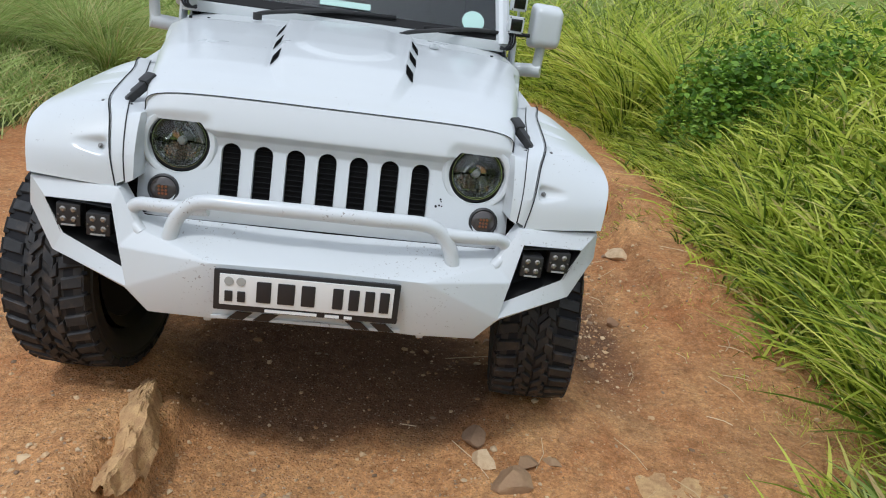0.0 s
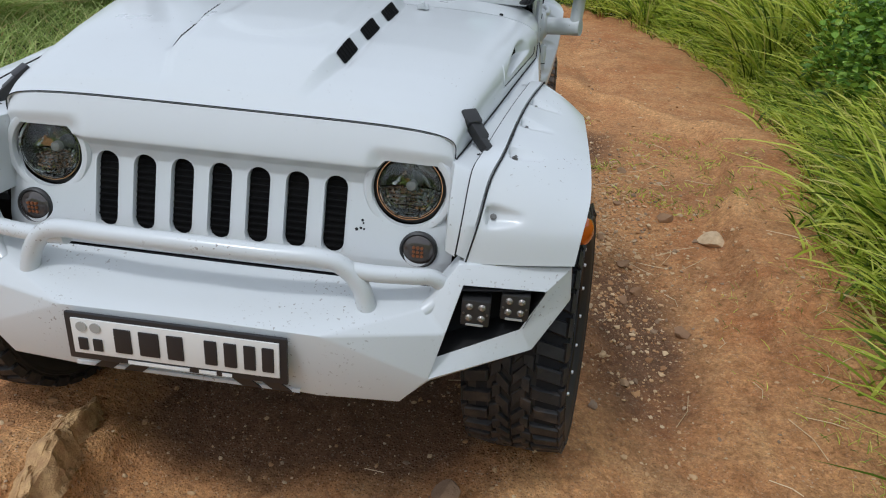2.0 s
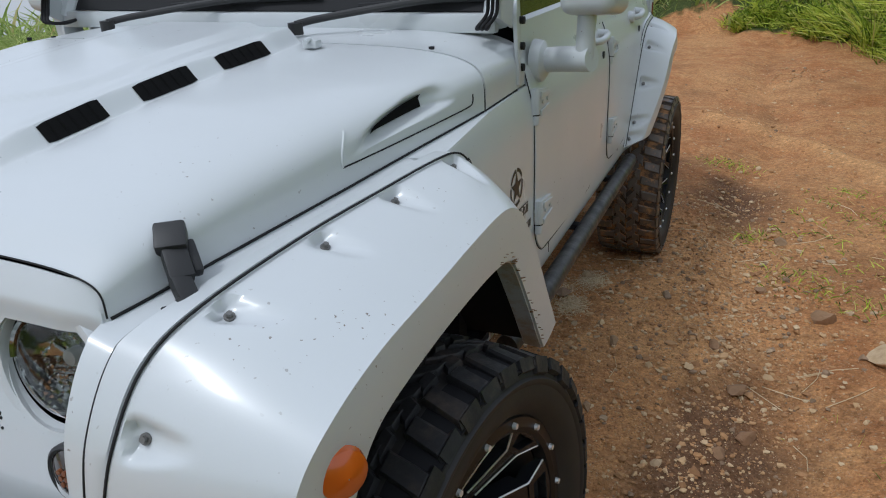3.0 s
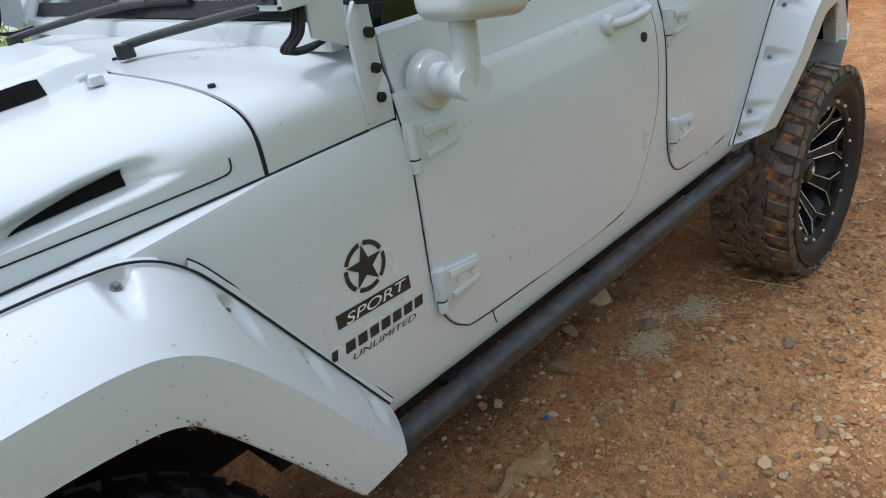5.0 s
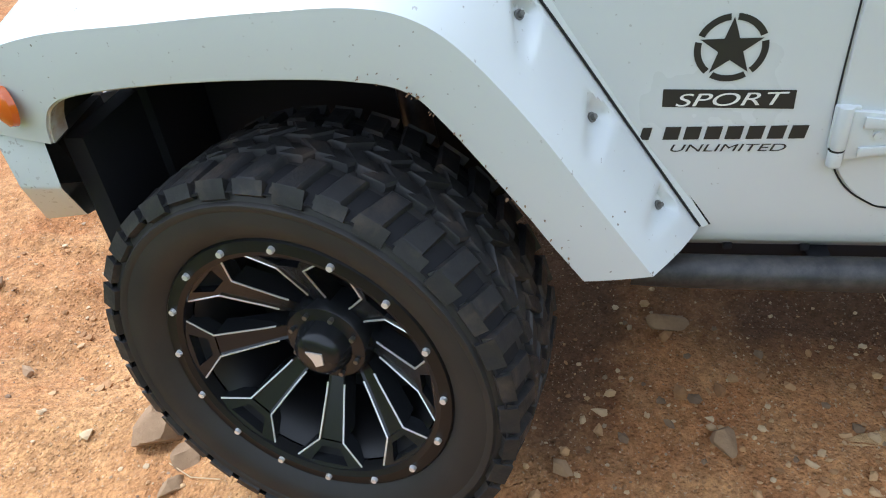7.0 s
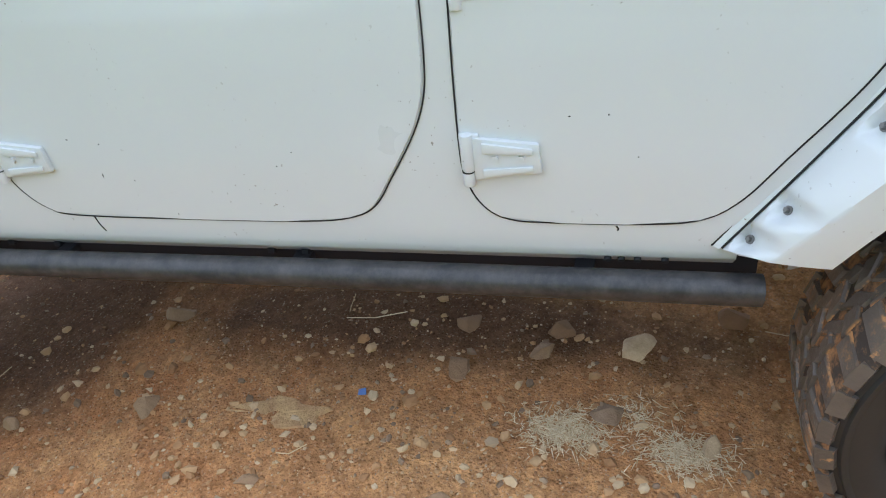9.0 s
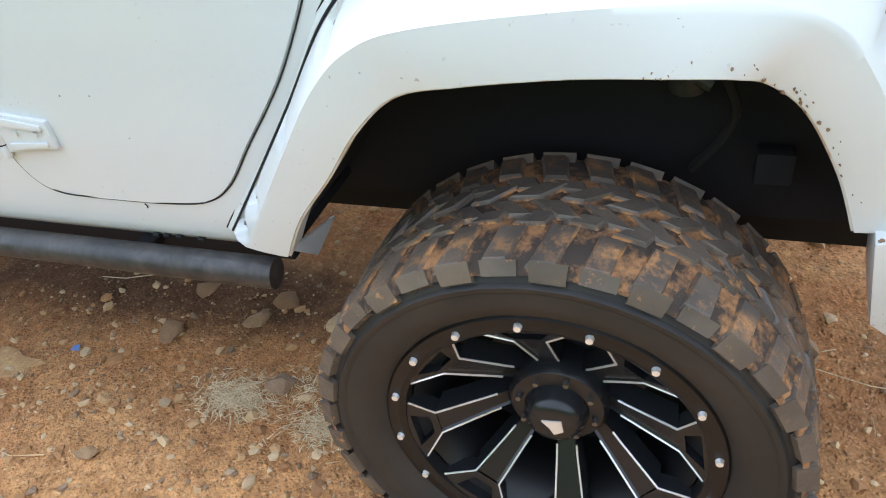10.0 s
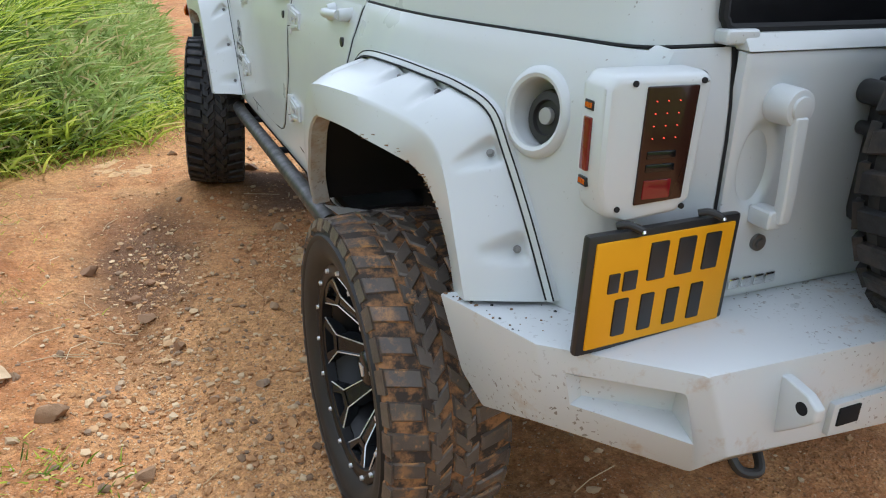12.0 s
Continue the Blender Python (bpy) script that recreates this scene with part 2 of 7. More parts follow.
def island_material(name, stops, rough=0.85, trans=0.0, grain=40, bump=0.3):
    """Colour that changes from piece to piece within one mesh."""
    g = Mat(name, (0.2, 0.2, 0.1), rough)
    rnd = g.node("ShaderNodeNewGeometry").outputs["Random Per Island"]
    c = g.ramp(rnd, *stops)
    n = g.noise(grain, 3)
    c = g.mix(g.ramp(n, (0.3, 0.0), (0.8, 0.35)), c, g.mix(1.0, c, (0.55, 0.5, 0.45), "MULTIPLY"))
    g.set("Base Color", c)
    g.set("Specular IOR Level", 0.25)
    if trans:
        g.set("Subsurface Weight", 0.0)
        t = g.node("ShaderNodeBsdfTranslucent", Color=c)
        mixer = g.node("ShaderNodeMixShader", i0=trans, i1=g.b.outputs[0], i2=t.outputs[0])
        g.nt.links.new(mixer.outputs[0], g.nt.nodes["Material Output"].inputs[0])
    if bump:
        g.bump(n, bump, 0.004)
    return g.m


STONES = island_material("gravel", ((0.0, (0.32, 0.17, 0.08)), (0.3, (0.48, 0.265, 0.12)), (0.55, (0.56, 0.36, 0.185)), (0.8, (0.66, 0.50, 0.31)), (0.9, (0.34, 0.235, 0.15)), (1.0, (0.22, 0.145, 0.09))))
GRASS = island_material("green_grass", ((0.0, (0.035, 0.075, 0.008)), (0.22, (0.18, 0.28, 0.025)), (0.5, (0.52, 0.62, 0.07)), (0.92, (0.76, 0.80, 0.16)), (1.0, (0.70, 0.57, 0.28))), 0.40, 0.42, 12, 0)
TUSSOCK = island_material("pale_tussock_grass", ((0.0, (0.20, 0.29, 0.06)), (0.5, (0.38, 0.49, 0.13)), (0.85, (0.56, 0.61, 0.24)), (1.0, (0.58, 0.42, 0.20))), 0.6, 0.3, 12, 0)
LEAVES = island_material("broad_leaves", ((0.0, (0.06, 0.14, 0.018)), (0.5, (0.16, 0.31, 0.035)), (1.0, (0.40, 0.58, 0.085))), 0.42, 0.3, 30, 0)
STRAW = island_material("dry_straw", ((0.0, (0.62, 0.46, 0.26)), (1.0, (0.86, 0.73, 0.50))), 0.8, 0, 30, 0)


def rock_material():
    r = Mat("ochre_rock", (0.4, 0.28, 0.17), 0.85)
    info = r.node("ShaderNodeObjectInfo").outputs["Random"]
    c = r.ramp(info, (0.0, (0.31, 0.195, 0.105)), (0.4, (0.38, 0.25, 0.14)), (0.7, (0.28, 0.15, 0.075)), (1.0, (0.35, 0.265, 0.185)))
    c = r.mix(r.ramp(r.noise(14, 6, 0.7), (0.4, 0.0), (0.72, 0.7)), c, (0.22, 0.13, 0.07))
    r.set("Base Color", c)
    return r.bump(r.noise(45, 5, 0.7), 0.6, 0.01).m


ROCK = rock_material()
DRY_MUD = Mat("dried_mud", (0.20, 0.12, 0.065), 0.95).m
_pr = Mat("pale_sandstone", (0.6, 0.44, 0.27), 0.85)
_pr.set("Base Color", _pr.mix(_pr.ramp(_pr.noise(18, 6, 0.7), (0.35, 0.0), (0.7, 0.8)), (0.66, 0.50, 0.31), (0.40, 0.25, 0.13)))
PALE_ROCK = _pr.bump(_pr.noise(50, 5, 0.7), 0.6, 0.01).m
_or = Mat("ochre_sandstone", (0.6, 0.38, 0.17), 0.9)
_or.set("Base Color", _or.mix(_or.ramp(_or.noise(22, 6, 0.7), (0.35, 0.0), (0.68, 0.9)), (0.66, 0.43, 0.20), (0.36, 0.19, 0.085)))
OCHRE_ROCK = _or.bump(_or.noise(60, 6, 0.75), 0.8, 0.012).m


# ---------------------------------------------------------------- mesh helpers
MID = 0.025  # x of the car's middle plane


def part(name, bm, material, parent=None, label="", sharp=35):
    """Links a bmesh as one mesh object, under a thing or part when parent is given."""
    bmesh.ops.recalc_face_normals(bm, faces=bm.faces)
    me = bpy.data.meshes.new(name)
    bm.to_mesh(me)
    bm.free()
    me.materials.append(material)
    me.shade_smooth()
    me.set_sharp_from_angle(angle=radians(sharp))
    ob = new(name, me)
    if parent is not None:
        ob.parent = parent
    return tagged(ob, label)


def thing(name, at=(0, 0, 0), **tags):
    ob = new(name)
    ob.empty_display_size = 0.1
    ob.location = at
    return tagged(ob, **tags)


def mesh_of(points, faces):
    bm = bmesh.new()
    vs = [bm.verts.new(p) for p in points]
    for f in faces:
        try:
            bm.faces.new([vs[i] for i in f])
        except ValueError:
            pass
    return bm


def loft(rows, ring=False, caps=False):
    """A sheet through rows of points; ring closes each row."""
    n = len(rows[0])
    pts = [p for r in rows for p in r]
    faces = []
    for i in range(len(rows) - 1):
        for j in range(n if ring else n - 1):
            k = (j + 1) % n
            faces.append((i * n + j, i * n + k, (i + 1) * n + k, (i + 1) * n + j))
    if caps and ring:
        faces += [tuple(range(n)), tuple((len(rows) - 1) * n + j for j in range(n))]
    return mesh_of(pts, faces)


def thick(bm, t):
    bmesh.ops.recalc_face_normals(bm, faces=bm.faces)
    bmesh.ops.solidify(bm, geom=bm.faces[:], thickness=t)
    return bm


def bevel(bm, w, seg=2, angle=25):
    bmesh.ops.recalc_face_normals(bm, faces=bm.faces[:])
    edges = [e for e in bm.edges if len(e.link_faces) == 2 and e.calc_face_angle(0) > radians(angle)]
    bmesh.ops.bevel(bm, geom=edges, offset=w, segments=seg, affect="EDGES", profile=0.6)
    return bm


def spline(pts, n):
    """Catmull-Rom through points, n steps for each span."""
    pts = [Vector(p) for p in pts]
    out = []
    for i in range(len(pts) - 1):
        p0, p1, p2, p3 = pts[max(i - 1, 0)], pts[i], pts[i + 1], pts[min(i + 2, len(pts) - 1)]
        for k in range(n):
            t = k / n
            out.append(0.5 * ((2 * p1) + (p2 - p0) * t + (2 * p0 - 5 * p1 + 4 * p2 - p3) * t * t + (3 * p1 - p0 - 3 * p2 + p3) * t ** 3))
    return out + [pts[-1]]


def tube(points, r, seg=14, smooth=4, closed_ends=True):
    pts = spline(points, smooth) if smooth else [Vector(p) for p in points]
    rows, up = [], None
    for i, p in enumerate(pts):
        d = (pts[min(i + 1, len(pts) - 1)] - pts[max(i - 1, 0)]).normalized()
        if up is None:
            up = d.orthogonal().normalized()
        up = (up - d * up.dot(d)).normalized()
        side = d.cross(up)
        rows.append([p + r * (math.cos(a) * up + math.sin(a) * side) for a in (2 * math.pi * k / seg for k in range(seg))])
    return loft(rows, ring=True, caps=closed_ends)


def block(x0, x1, y0, y1, z0, z1, b=0.0, seg=2):
    bm = bmesh.new()
    bmesh.ops.create_cube(bm, size=1, matrix=Matrix.LocRotScale(((x0 + x1) / 2, (y0 + y1) / 2, (z0 + z1) / 2), None, (abs(x1 - x0), abs(y1 - y0), abs(z1 - z0))))
    return bevel(bm, b, seg) if b else bm


def disc(at, axis, r, depth, seg=28, r2=None, b=0.0):
    """A cylinder or cone whose middle is at, along axis."""
    bm = bmesh.new()
    m = Matrix.Translation(at) @ Vector(axis).to_track_quat("Z", "Y").to_matrix().to_4x4()
    bmesh.ops.create_cone(bm, cap_ends=True, segments=seg, radius1=r, radius2=r if r2 is None else r2, depth=depth, matrix=m)
    return bevel(bm, b, 2, 40) if b else bm


def revolve(profile, at, axis, seg=40):
    """Turns (radius, height) pairs round an axis through at."""
    m = Matrix.Translation(at) @ Vector(axis).to_track_quat("Z", "Y").to_matrix().to_4x4()
    rows = [[m @ Vector((r * math.cos(2 * math.pi * k / seg), r * math.sin(2 * math.pi * k / seg), h)) for k in range(seg)] for r, h in profile]
    return loft(rows, ring=True)


def prism(outline, depth):
    """Extrudes a closed outline of 3D points by the vector depth."""
    n = len(outline)
    d = Vector(depth)
    pts = [Vector(p) for p in outline]
    pts += [p + d for p in pts]
    faces = [tuple(range(n)), tuple(range(2 * n - 1, n - 1, -1))]
    faces += [(i, (i + 1) % n, n + (i + 1) % n, n + i) for i in range(n)]
    return mesh_of(pts, faces)


def flip(bm):
    """Mirrors to the other side of the car."""
    for v in bm.verts:
        v.co.x = 2 * MID - v.co.x
    bmesh.ops.reverse_faces(bm, faces=bm.faces[:])
    return bm


def join(*bms):
    out = bmesh.new()
    for b in bms:
        me = bpy.data.meshes.new("tmp")
        b.to_mesh(me)
        b.free()
        out.from_mesh(me)
        bpy.data.meshes.remove(me)
    return out


def sided(make, s):
    return make() if s > 0 else flip(make())


def inside(y, z, poly):
    hit = False
    for (y0, z0), (y1, z1) in zip(poly, poly[1:] + poly[:1]):
        if (z0 > z) != (z1 > z) and y < (y1 - y0) * (z - z0) / (z1 - z0) + y0:
            hit = not hit
    return hit


def lerp(a, b, t):
    return a + (b - a) * t


def table(x, xs, ys):
    return float(np.interp(x, xs, ys))


def step(v):
    v = min(1.0, max(0.0, v))
    return v * v * (3 - 2 * v)


# ---------------------------------------------------------------- the car
car = thing("off_road_car", (0, 0, 0), label="white lifted four-door off-road car, lightly mud-splashed, on a dirt track", category="car")
SIDES = (1, -1)

# arches: inner seam, shoulder and lower lip, from front to back
FRONT_IN = [(0.682, -0.56, 0.835), (0.704, -0.540, 0.935), (0.722, -0.478, 1.030), (0.750, -0.385, 1.078), (0.776, -0.16, 1.099), (0.803, 0.05, 1.107),
            (0.836, 0.21, 1.118), (0.848, 0.30, 1.110), (0.849, 0.37, 1.065), (0.849, 0.43, 0.985), (0.849, 0.56, 0.785), (0.849, 0.69, 0.585)]
FRONT_OUT = [(0.955, -0.53, 0.845), (0.965, -0.505, 0.93), (0.978, -0.44, 0.985), (0.983, -0.32, 1.015), (0.985, -0.15, 1.025), (0.985, 0.04, 1.034),
             (0.985, 0.18, 1.034), (0.985, 0.262, 1.014), (0.985, 0.33, 0.962), (0.985, 0.42, 0.85), (0.985, 0.51, 0.715), (0.985, 0.60, 0.582)]
FRONT_LIP = [(0.985, -0.40, 0.835), (0.992, -0.385, 0.875), (0.998, -0.355, 0.912), (1.0, -0.295, 0.932), (1.0, -0.14, 0.946), (1.0, 0.04, 0.949),
             (1.0, 0.165, 0.942), (1.0, 0.245, 0.922), (1.0, 0.30, 0.866), (1.0, 0.404, 0.722), (1.0, 0.455, 0.645), (1.0, 0.505, 0.573)]
REAR_IN = [(0.85, 2.345, 0.580), (0.85, 2.43, 0.70), (0.85, 2.53, 0.845), (0.852, 2.62, 0.98), (0.852, 2.70, 1.050), (0.852, 2.80, 1.080), (0.842, 2.98, 1.087),
           (0.820, 3.11, 1.082), (0.796, 3.22, 1.073), (0.770, 3.32, 1.045), (0.756, 3.375, 0.970), (0.738, 3.445, 0.85), (0.722, 3.52, 0.712)]
REAR_OUT = [(0.915, 2.42, 0.598), (0.945, 2.50, 0.71), (0.97, 2.58, 0.825), (0.98, 2.65, 0.925), (0.985, 2.715, 0.985), (0.985, 2.80, 1.015), (0.960, 2.99, 1.028),
            (0.918, 3.12, 1.019), (0.886, 3.22, 1.004), (0.867, 3.285, 0.972), (0.862, 3.33, 0.915), (0.864, 3.39, 0.81), (0.862, 3.44, 0.70)]
REAR_LIP = [(0.95, 2.50, 0.61), (0.975, 2.56, 0.71), (0.99, 2.635, 0.80), (1.0, 2.70, 0.885), (1.0, 2.765, 0.94), (1.0, 2.85, 0.957), (0.988, 2.99, 0.966),
            (0.964, 3.10, 0.958), (0.935, 3.18, 0.946), (0.898, 3.225, 0.922), (0.879, 3.275, 0.875), (0.866, 3.33, 0.78), (0.862, 3.365, 0.69)]


def proud(line, hub_y, hub_z, away, aside):
    """An edge of the flare moved away from the hub and aside, for a crisp crease."""
    out = []
    for x, y, z in line:
        d = Vector((0, y - hub_y, z - hub_z)).normalized() * away
        out.append((x + aside, y + d.y, z + d.z))
    return out


FRONT_OUT, REAR_OUT = proud(FRONT_OUT, 0.0, 0.36, 0.006, 0.003), proud(REAR_OUT, 2.95, 0.27, 0.006, 0.003)
FRONT_LIP, REAR_LIP = proud(FRONT_LIP, 0.0, 0.36, -0.009, -0.013), proud(REAR_LIP, 2.95, 0.27, -0.009, -0.013)
FRONT_BOLTS = [(0.721, -0.505, 0.948), (0.764, -0.373, 1.066), (0.795, -0.149, 1.084), (0.821, 0.062, 1.092), (0.86, 0.259, 1.102), (0.883, 0.402, 0.985), (0.887, 0.519, 0.818), (0.881, 0.628, 0.651)]
REAR_BOLTS = [(0.871, 2.371, 0.62), (0.881, 2.423, 0.685), (0.89, 2.533, 0.845), (0.885, 2.653, 0.992), (0.872, 2.80, 1.07), (0.85, 3.02, 1.075), (0.82, 3.17, 1.07), (0.783, 3.365, 0.98), (0.76, 3.45, 0.80)]


def fender_frame(inner, outer, lip):
    """Crowned rows of a flare from seam to shoulder, with the surface's outward direction."""
    a, b, c = spline(inner, 18), spline(outer, 18), spline(lip, 18)
    hub = Vector((0.4, 0.0 if inner[0][1] < 1 else 2.95, 0.35))
    rows, ups = [], []
    for i, (p, q) in enumerate(zip(a, b)):
        tangent = a[min(i + 2, len(a) - 1)] - a[max(i - 2, 0)]
        n = tangent.cross(q - p).normalized()
        if n.dot(p - hub) < 0:
            n.negate()
        rows.append([p.lerp(q, k / 30) + n * 0.007 * math.sin(math.pi * k / 30) for k in range(31)])
        ups.append(n)
    return rows, ups, b, c


def seat_bolts(rows, ups, bolts):
    """Each bolt moved onto the flare, with the outward direction and the run of its pocket."""
    out = []
    for w in bolts:
        i, k = min(((i, k) for i in range(len(rows)) for k in range(2, 14)), key=lambda e: (rows[e[0]][e[1]] - Vector(w)).length)
        k = max(k, 4)
        out.append((rows[i][k].copy(), ups[i].copy(), (rows[i][30] - rows[i][0]).normalized()))
    return out


def fender(inner, outer, lip, bolts):
    base, ups, b, c = fender_frame(inner, outer, lip)
    seats = seat_bolts(base, ups, bolts)
    rows = []
    for row0, n, q, r in zip(base, ups, b, c):
        row = []
        for v in row0:
            d = 0
            for w, _, run in seats:
                rel = v - w
                along = rel.dot(run)
                side = (rel - run * along).length
                if -0.022 < along < 0.085:
                    wide = 0.024 * (1 - max(along, 0) / 0.16)
                    d = max(d, math.exp(-(side / wide) ** 4) * (1 - max(along, 0) / 0.085) ** 1.1 * step((along + 0.022) / 0.009))
            row.append(v - n * 0.021 * d)
        for t in (0.12, 0.3, 0.55, 0.8, 1.0):
            row.append(q.lerp(r, t) + Vector((0.002 * math.sin(math.pi * t), 0, 0)))
        row.append(r + Vector((-0.006, 0, -0.001)))
        rows.append(row)
    return thick(loft(rows), 0.004)


def hexbolt(at, axis, r=0.0085):
    return join(disc(at, axis, r * 1.5, 0.003, 18), disc(Vector(at) + Vector(axis) * 0.004, axis, r, 0.008, 6, r * 0.85))


for s in SIDES:
    for inner, outer, lip, bolts, side in ((FRONT_IN, FRONT_OUT, FRONT_LIP, FRONT_BOLTS, "front"), (REAR_IN, REAR_OUT, REAR_LIP, REAR_BOLTS, "rear")):
        f = part("fender_flare", sided(lambda: fender(inner, outer, lip, bolts), s), PAINT_DIRTY, car, "wide white pocket-style fender flare, mud on its lower lip", 40)
        for p, n, run in seat_bolts(*fender_frame(inner, outer, lip)[:2], bolts):
            part("fender_bolt", sided(lambda: hexbolt(p - n * 0.017, n, 0.0055), s), STEEL, f)
        seam = spline([Vector(p) + Vector((0.003, 0, 0.004)) for p in inner], 6)
        part("flare_gasket", sided(lambda: tube(seam, 0.0022, 8, 0), s), SEAM, f, "black rubber edge gasket")
        if side == "rear" or s > 0:
            def flange():
                pts, mid = spline(inner, 6), Vector((0, 2.95 if side == "rear" else 0.0, 0.45))
                pts = [p for p in pts if side == "rear" or p.y > 0.36]
                rows = []
                for p in pts:
                    n = Vector((0, p.y - mid.y, p.z - mid.z)).normalized()
                    rows.append([p + Vector((0.002, 0, 0)) + n * 0.004, p + n * 0.008, p + Vector((-0.005, 0, 0)) + n * 0.017, p + Vector((-0.03, 0, 0)) + n * 0.018])
                return rows

            part("flare_flange", sided(lambda: loft(flange()), s), PAINT, f)
            part("flange_gasket", sided(lambda: tube([r[2] for r in flange()], 0.0017, 6, 0), s), SEAM, f)
        inward = [[p + Vector((-0.006, 0, -0.001)), p + Vector((-0.02, 0, 0.001)), p + Vector((-0.05, 0, 0.004))] for p in spline(lip, 18)]
        part("flare_return", sided(lambda: thick(loft(inward), 0.003), s), PAINT_MUD, f, "inner edge of the flare caked with tan mud")
        # dried mud flecks thrown along the lower lip
        def splashes():
            rnd, line, flecks = random.Random(31 if side == "front" else 47), spline(lip, 10), []
            for _ in range(34):
                p = line[int(lerp(0.55, 0.98, rnd.random() ** 0.8) * (len(line) - 1))]
                r = rnd.uniform(0.0007, 0.0017) if rnd.random() < 0.85 else rnd.uniform(0.002, 0.0032)
                at = p + Vector((0.003, rnd.gauss(0, 0.006), abs(rnd.gauss(0, 0.010))))
                flecks.append(disc(at, (1, rnd.uniform(-0.2, 0.2), 0.15), r, 0.0075, 6, r * 0.6))
            return join(*flecks)

        tagged(part("mud_splash", sided(splashes, s), DRY_MUD, f), "dried brown mud flecks", kind="stuff")
        # a dark liner that closes the arch from within
        hy = 0.0 if side == "front" else 2.95
        liner = [[Vector((x, hy + (p.y - hy) * 1.03, 0.35 + (p.z - 0.35) * 1.03)) for x in (min(0.965, p.x - 0.035), 0.82, 0.70, 0.52)] for p in spline(lip, 4)]
        part("wheel_well", sided(lambda: loft(liner), s), VOID, car)
    part("side_marker", sided(lambda: revolve([(0.001, 0.016), (0.02, 0.013), (0.034, 0.004), (0.037, -0.006)], (0.984, -0.437, 0.905), (0.85, -0.5, 0.1), 24), s), AMBER, car, "oval amber side marker lamp")


# hood latch: from, to, width, thickness of each block
LATCH = [((0.638, -0.290, 1.155), (0.661, -0.318, 1.128), 0.046, 0.036), ((0.650, -0.306, 1.140), (0.688, -0.335, 1.096), 0.037, 0.028), ((0.664, -0.286, 1.133), (0.695, -0.308, 1.096), 0.015, 0.024),
         ((0.682, -0.336, 1.102), (0.710, -0.350, 1.068), 0.030, 0.026), ((0.703, -0.346, 1.080), (0.728, -0.360, 1.036), 0.040, 0.026)]

# ---- hood and cowl
HOOD_Y = [-0.435, -0.38, -0.30, -0.18, 0.04, 0.27, 0.57, 0.82]
HOOD_TOP = [1.135, 1.168, 1.192, 1.216, 1.246, 1.268, 1.288, 1.296]
HOOD_BASE = [1.064, 1.068, 1.075, 1.084, 1.100, 1.118, 1.142, 1.146]
HOOD_HALF = [0.628, 0.640, 0.655, 0.677, 0.717, 0.758, 0.815, 0.818]


def hood_dome(x, y):
    edge = table(y, (-0.42, -0.178, -0.04, 0.038, 0.194, 0.27, 0.44, 0.57), (0.19, 0.2595, 0.2655, 0.277, 0.283, 0.295, 0.301, 0.301))
    x = abs(x - MID) + 0.02
    rise = step((y + 0.42) / 0.26)
    ramp = min(1.0, max(0.0, (edge - x) / 0.036 + 0.5))
    flank = 0.7 * ramp + 0.3 * step(ramp)
    # the shallow U-shaped step in the middle
    reach = math.hypot(x / 0.19, max(0, (0.05 - y)) / 0.16)
    # the vents lie in a shallow channel
    lane = 0.02 + table(y, (-0.18, 0.44), (0.235, 0.275))
    dip = 0.004 * math.exp(-((x - lane) / 0.030) ** 4) * step((y + 0.21) / 0.03) * step((0.47 - y) / 0.03)
    return 0.038 * flank * rise - dip + 0.010 * step((1.0 - reach) / 0.07 + 0.5) * rise


def scoop_lines(y):
    return 1.158 + 0.085 * (y - 0.12), table(y, (0.09, 0.14, 0.19, 0.30, 0.44), (1.170, 1.190, 1.206, 1.228, 1.243))


def scoop_depth(y, z):
    """How far the hood's flank is pressed in for the side scoop, and its raised plate."""
    lo, hi = scoop_lines(y)
    if not 0.09 < y < 0.45 or not lo < z < hi:
        return 0.0
    f = (z - lo) / (hi - lo)
    along = step((y - 0.09) / 0.13) * step((0.45 - y) / 0.10)
    return 0.040 * along * (step(f / 0.16) if f < 0.4 else step((1 - f) / 0.55))


def hood_dims(y):
    return table(y, HOOD_Y, HOOD_HALF) - MID, table(y, HOOD_Y, HOOD_BASE), table(y, HOOD_Y, HOOD_TOP)


def hood_section(y, a, dome=True):
    """A point of the hood: a runs from 0 (base, car's left) over 90 (middle) to 180."""
    w, zb, zt = hood_dims(y)
    c, sn = math.cos(radians(a)), math.sin(radians(a))
    e = 2 / 5.0
    x = math.copysign(abs(c) ** e, c) * w
    z = zb + (zt - zb) * abs(sn) ** e
    if dome:
        x -= math.copysign(scoop_depth(y, z), x)
        z += hood_dome(x + MID, y)
    return Vector((x + MID, y, z))


def hood_height(x, y):
    w, zb, zt = hood_dims(y)
    return zb + (zt - zb) * max(0.0, 1 - (abs(x - MID) / w) ** 5) ** 0.2 + hood_dome(x, y)


def hood_side(y, z):
    w, zb, zt = hood_dims(y)
    return MID + w * max(0.0, 1 - max(0, (z - zb) / (zt - zb)) ** 5) ** 0.2 - scoop_depth(y, z)


def angles():
    """Even steps over the hood by its width, and close ones at its shoulders."""
    out = [180 * k / 60 for k in range(61)]
    e = 5.0 / 2
    mids = [math.degrees(math.acos(math.copysign(abs(x) ** e, x))) for x in np.linspace(0.97, -0.97, 81)]
    lanes = [math.degrees(math.acos(v ** e)) for v in np.linspace(0.28, 0.48, 34)]
    mids += lanes + [180 - v for v in lanes]
    low = [math.degrees(math.asin(v ** e)) for v in np.linspace(0.02, 0.96, 36)]
    return sorted(set(round(v, 2) for v in out + mids + low + [180 - v for v in low]))


ANG = angles()


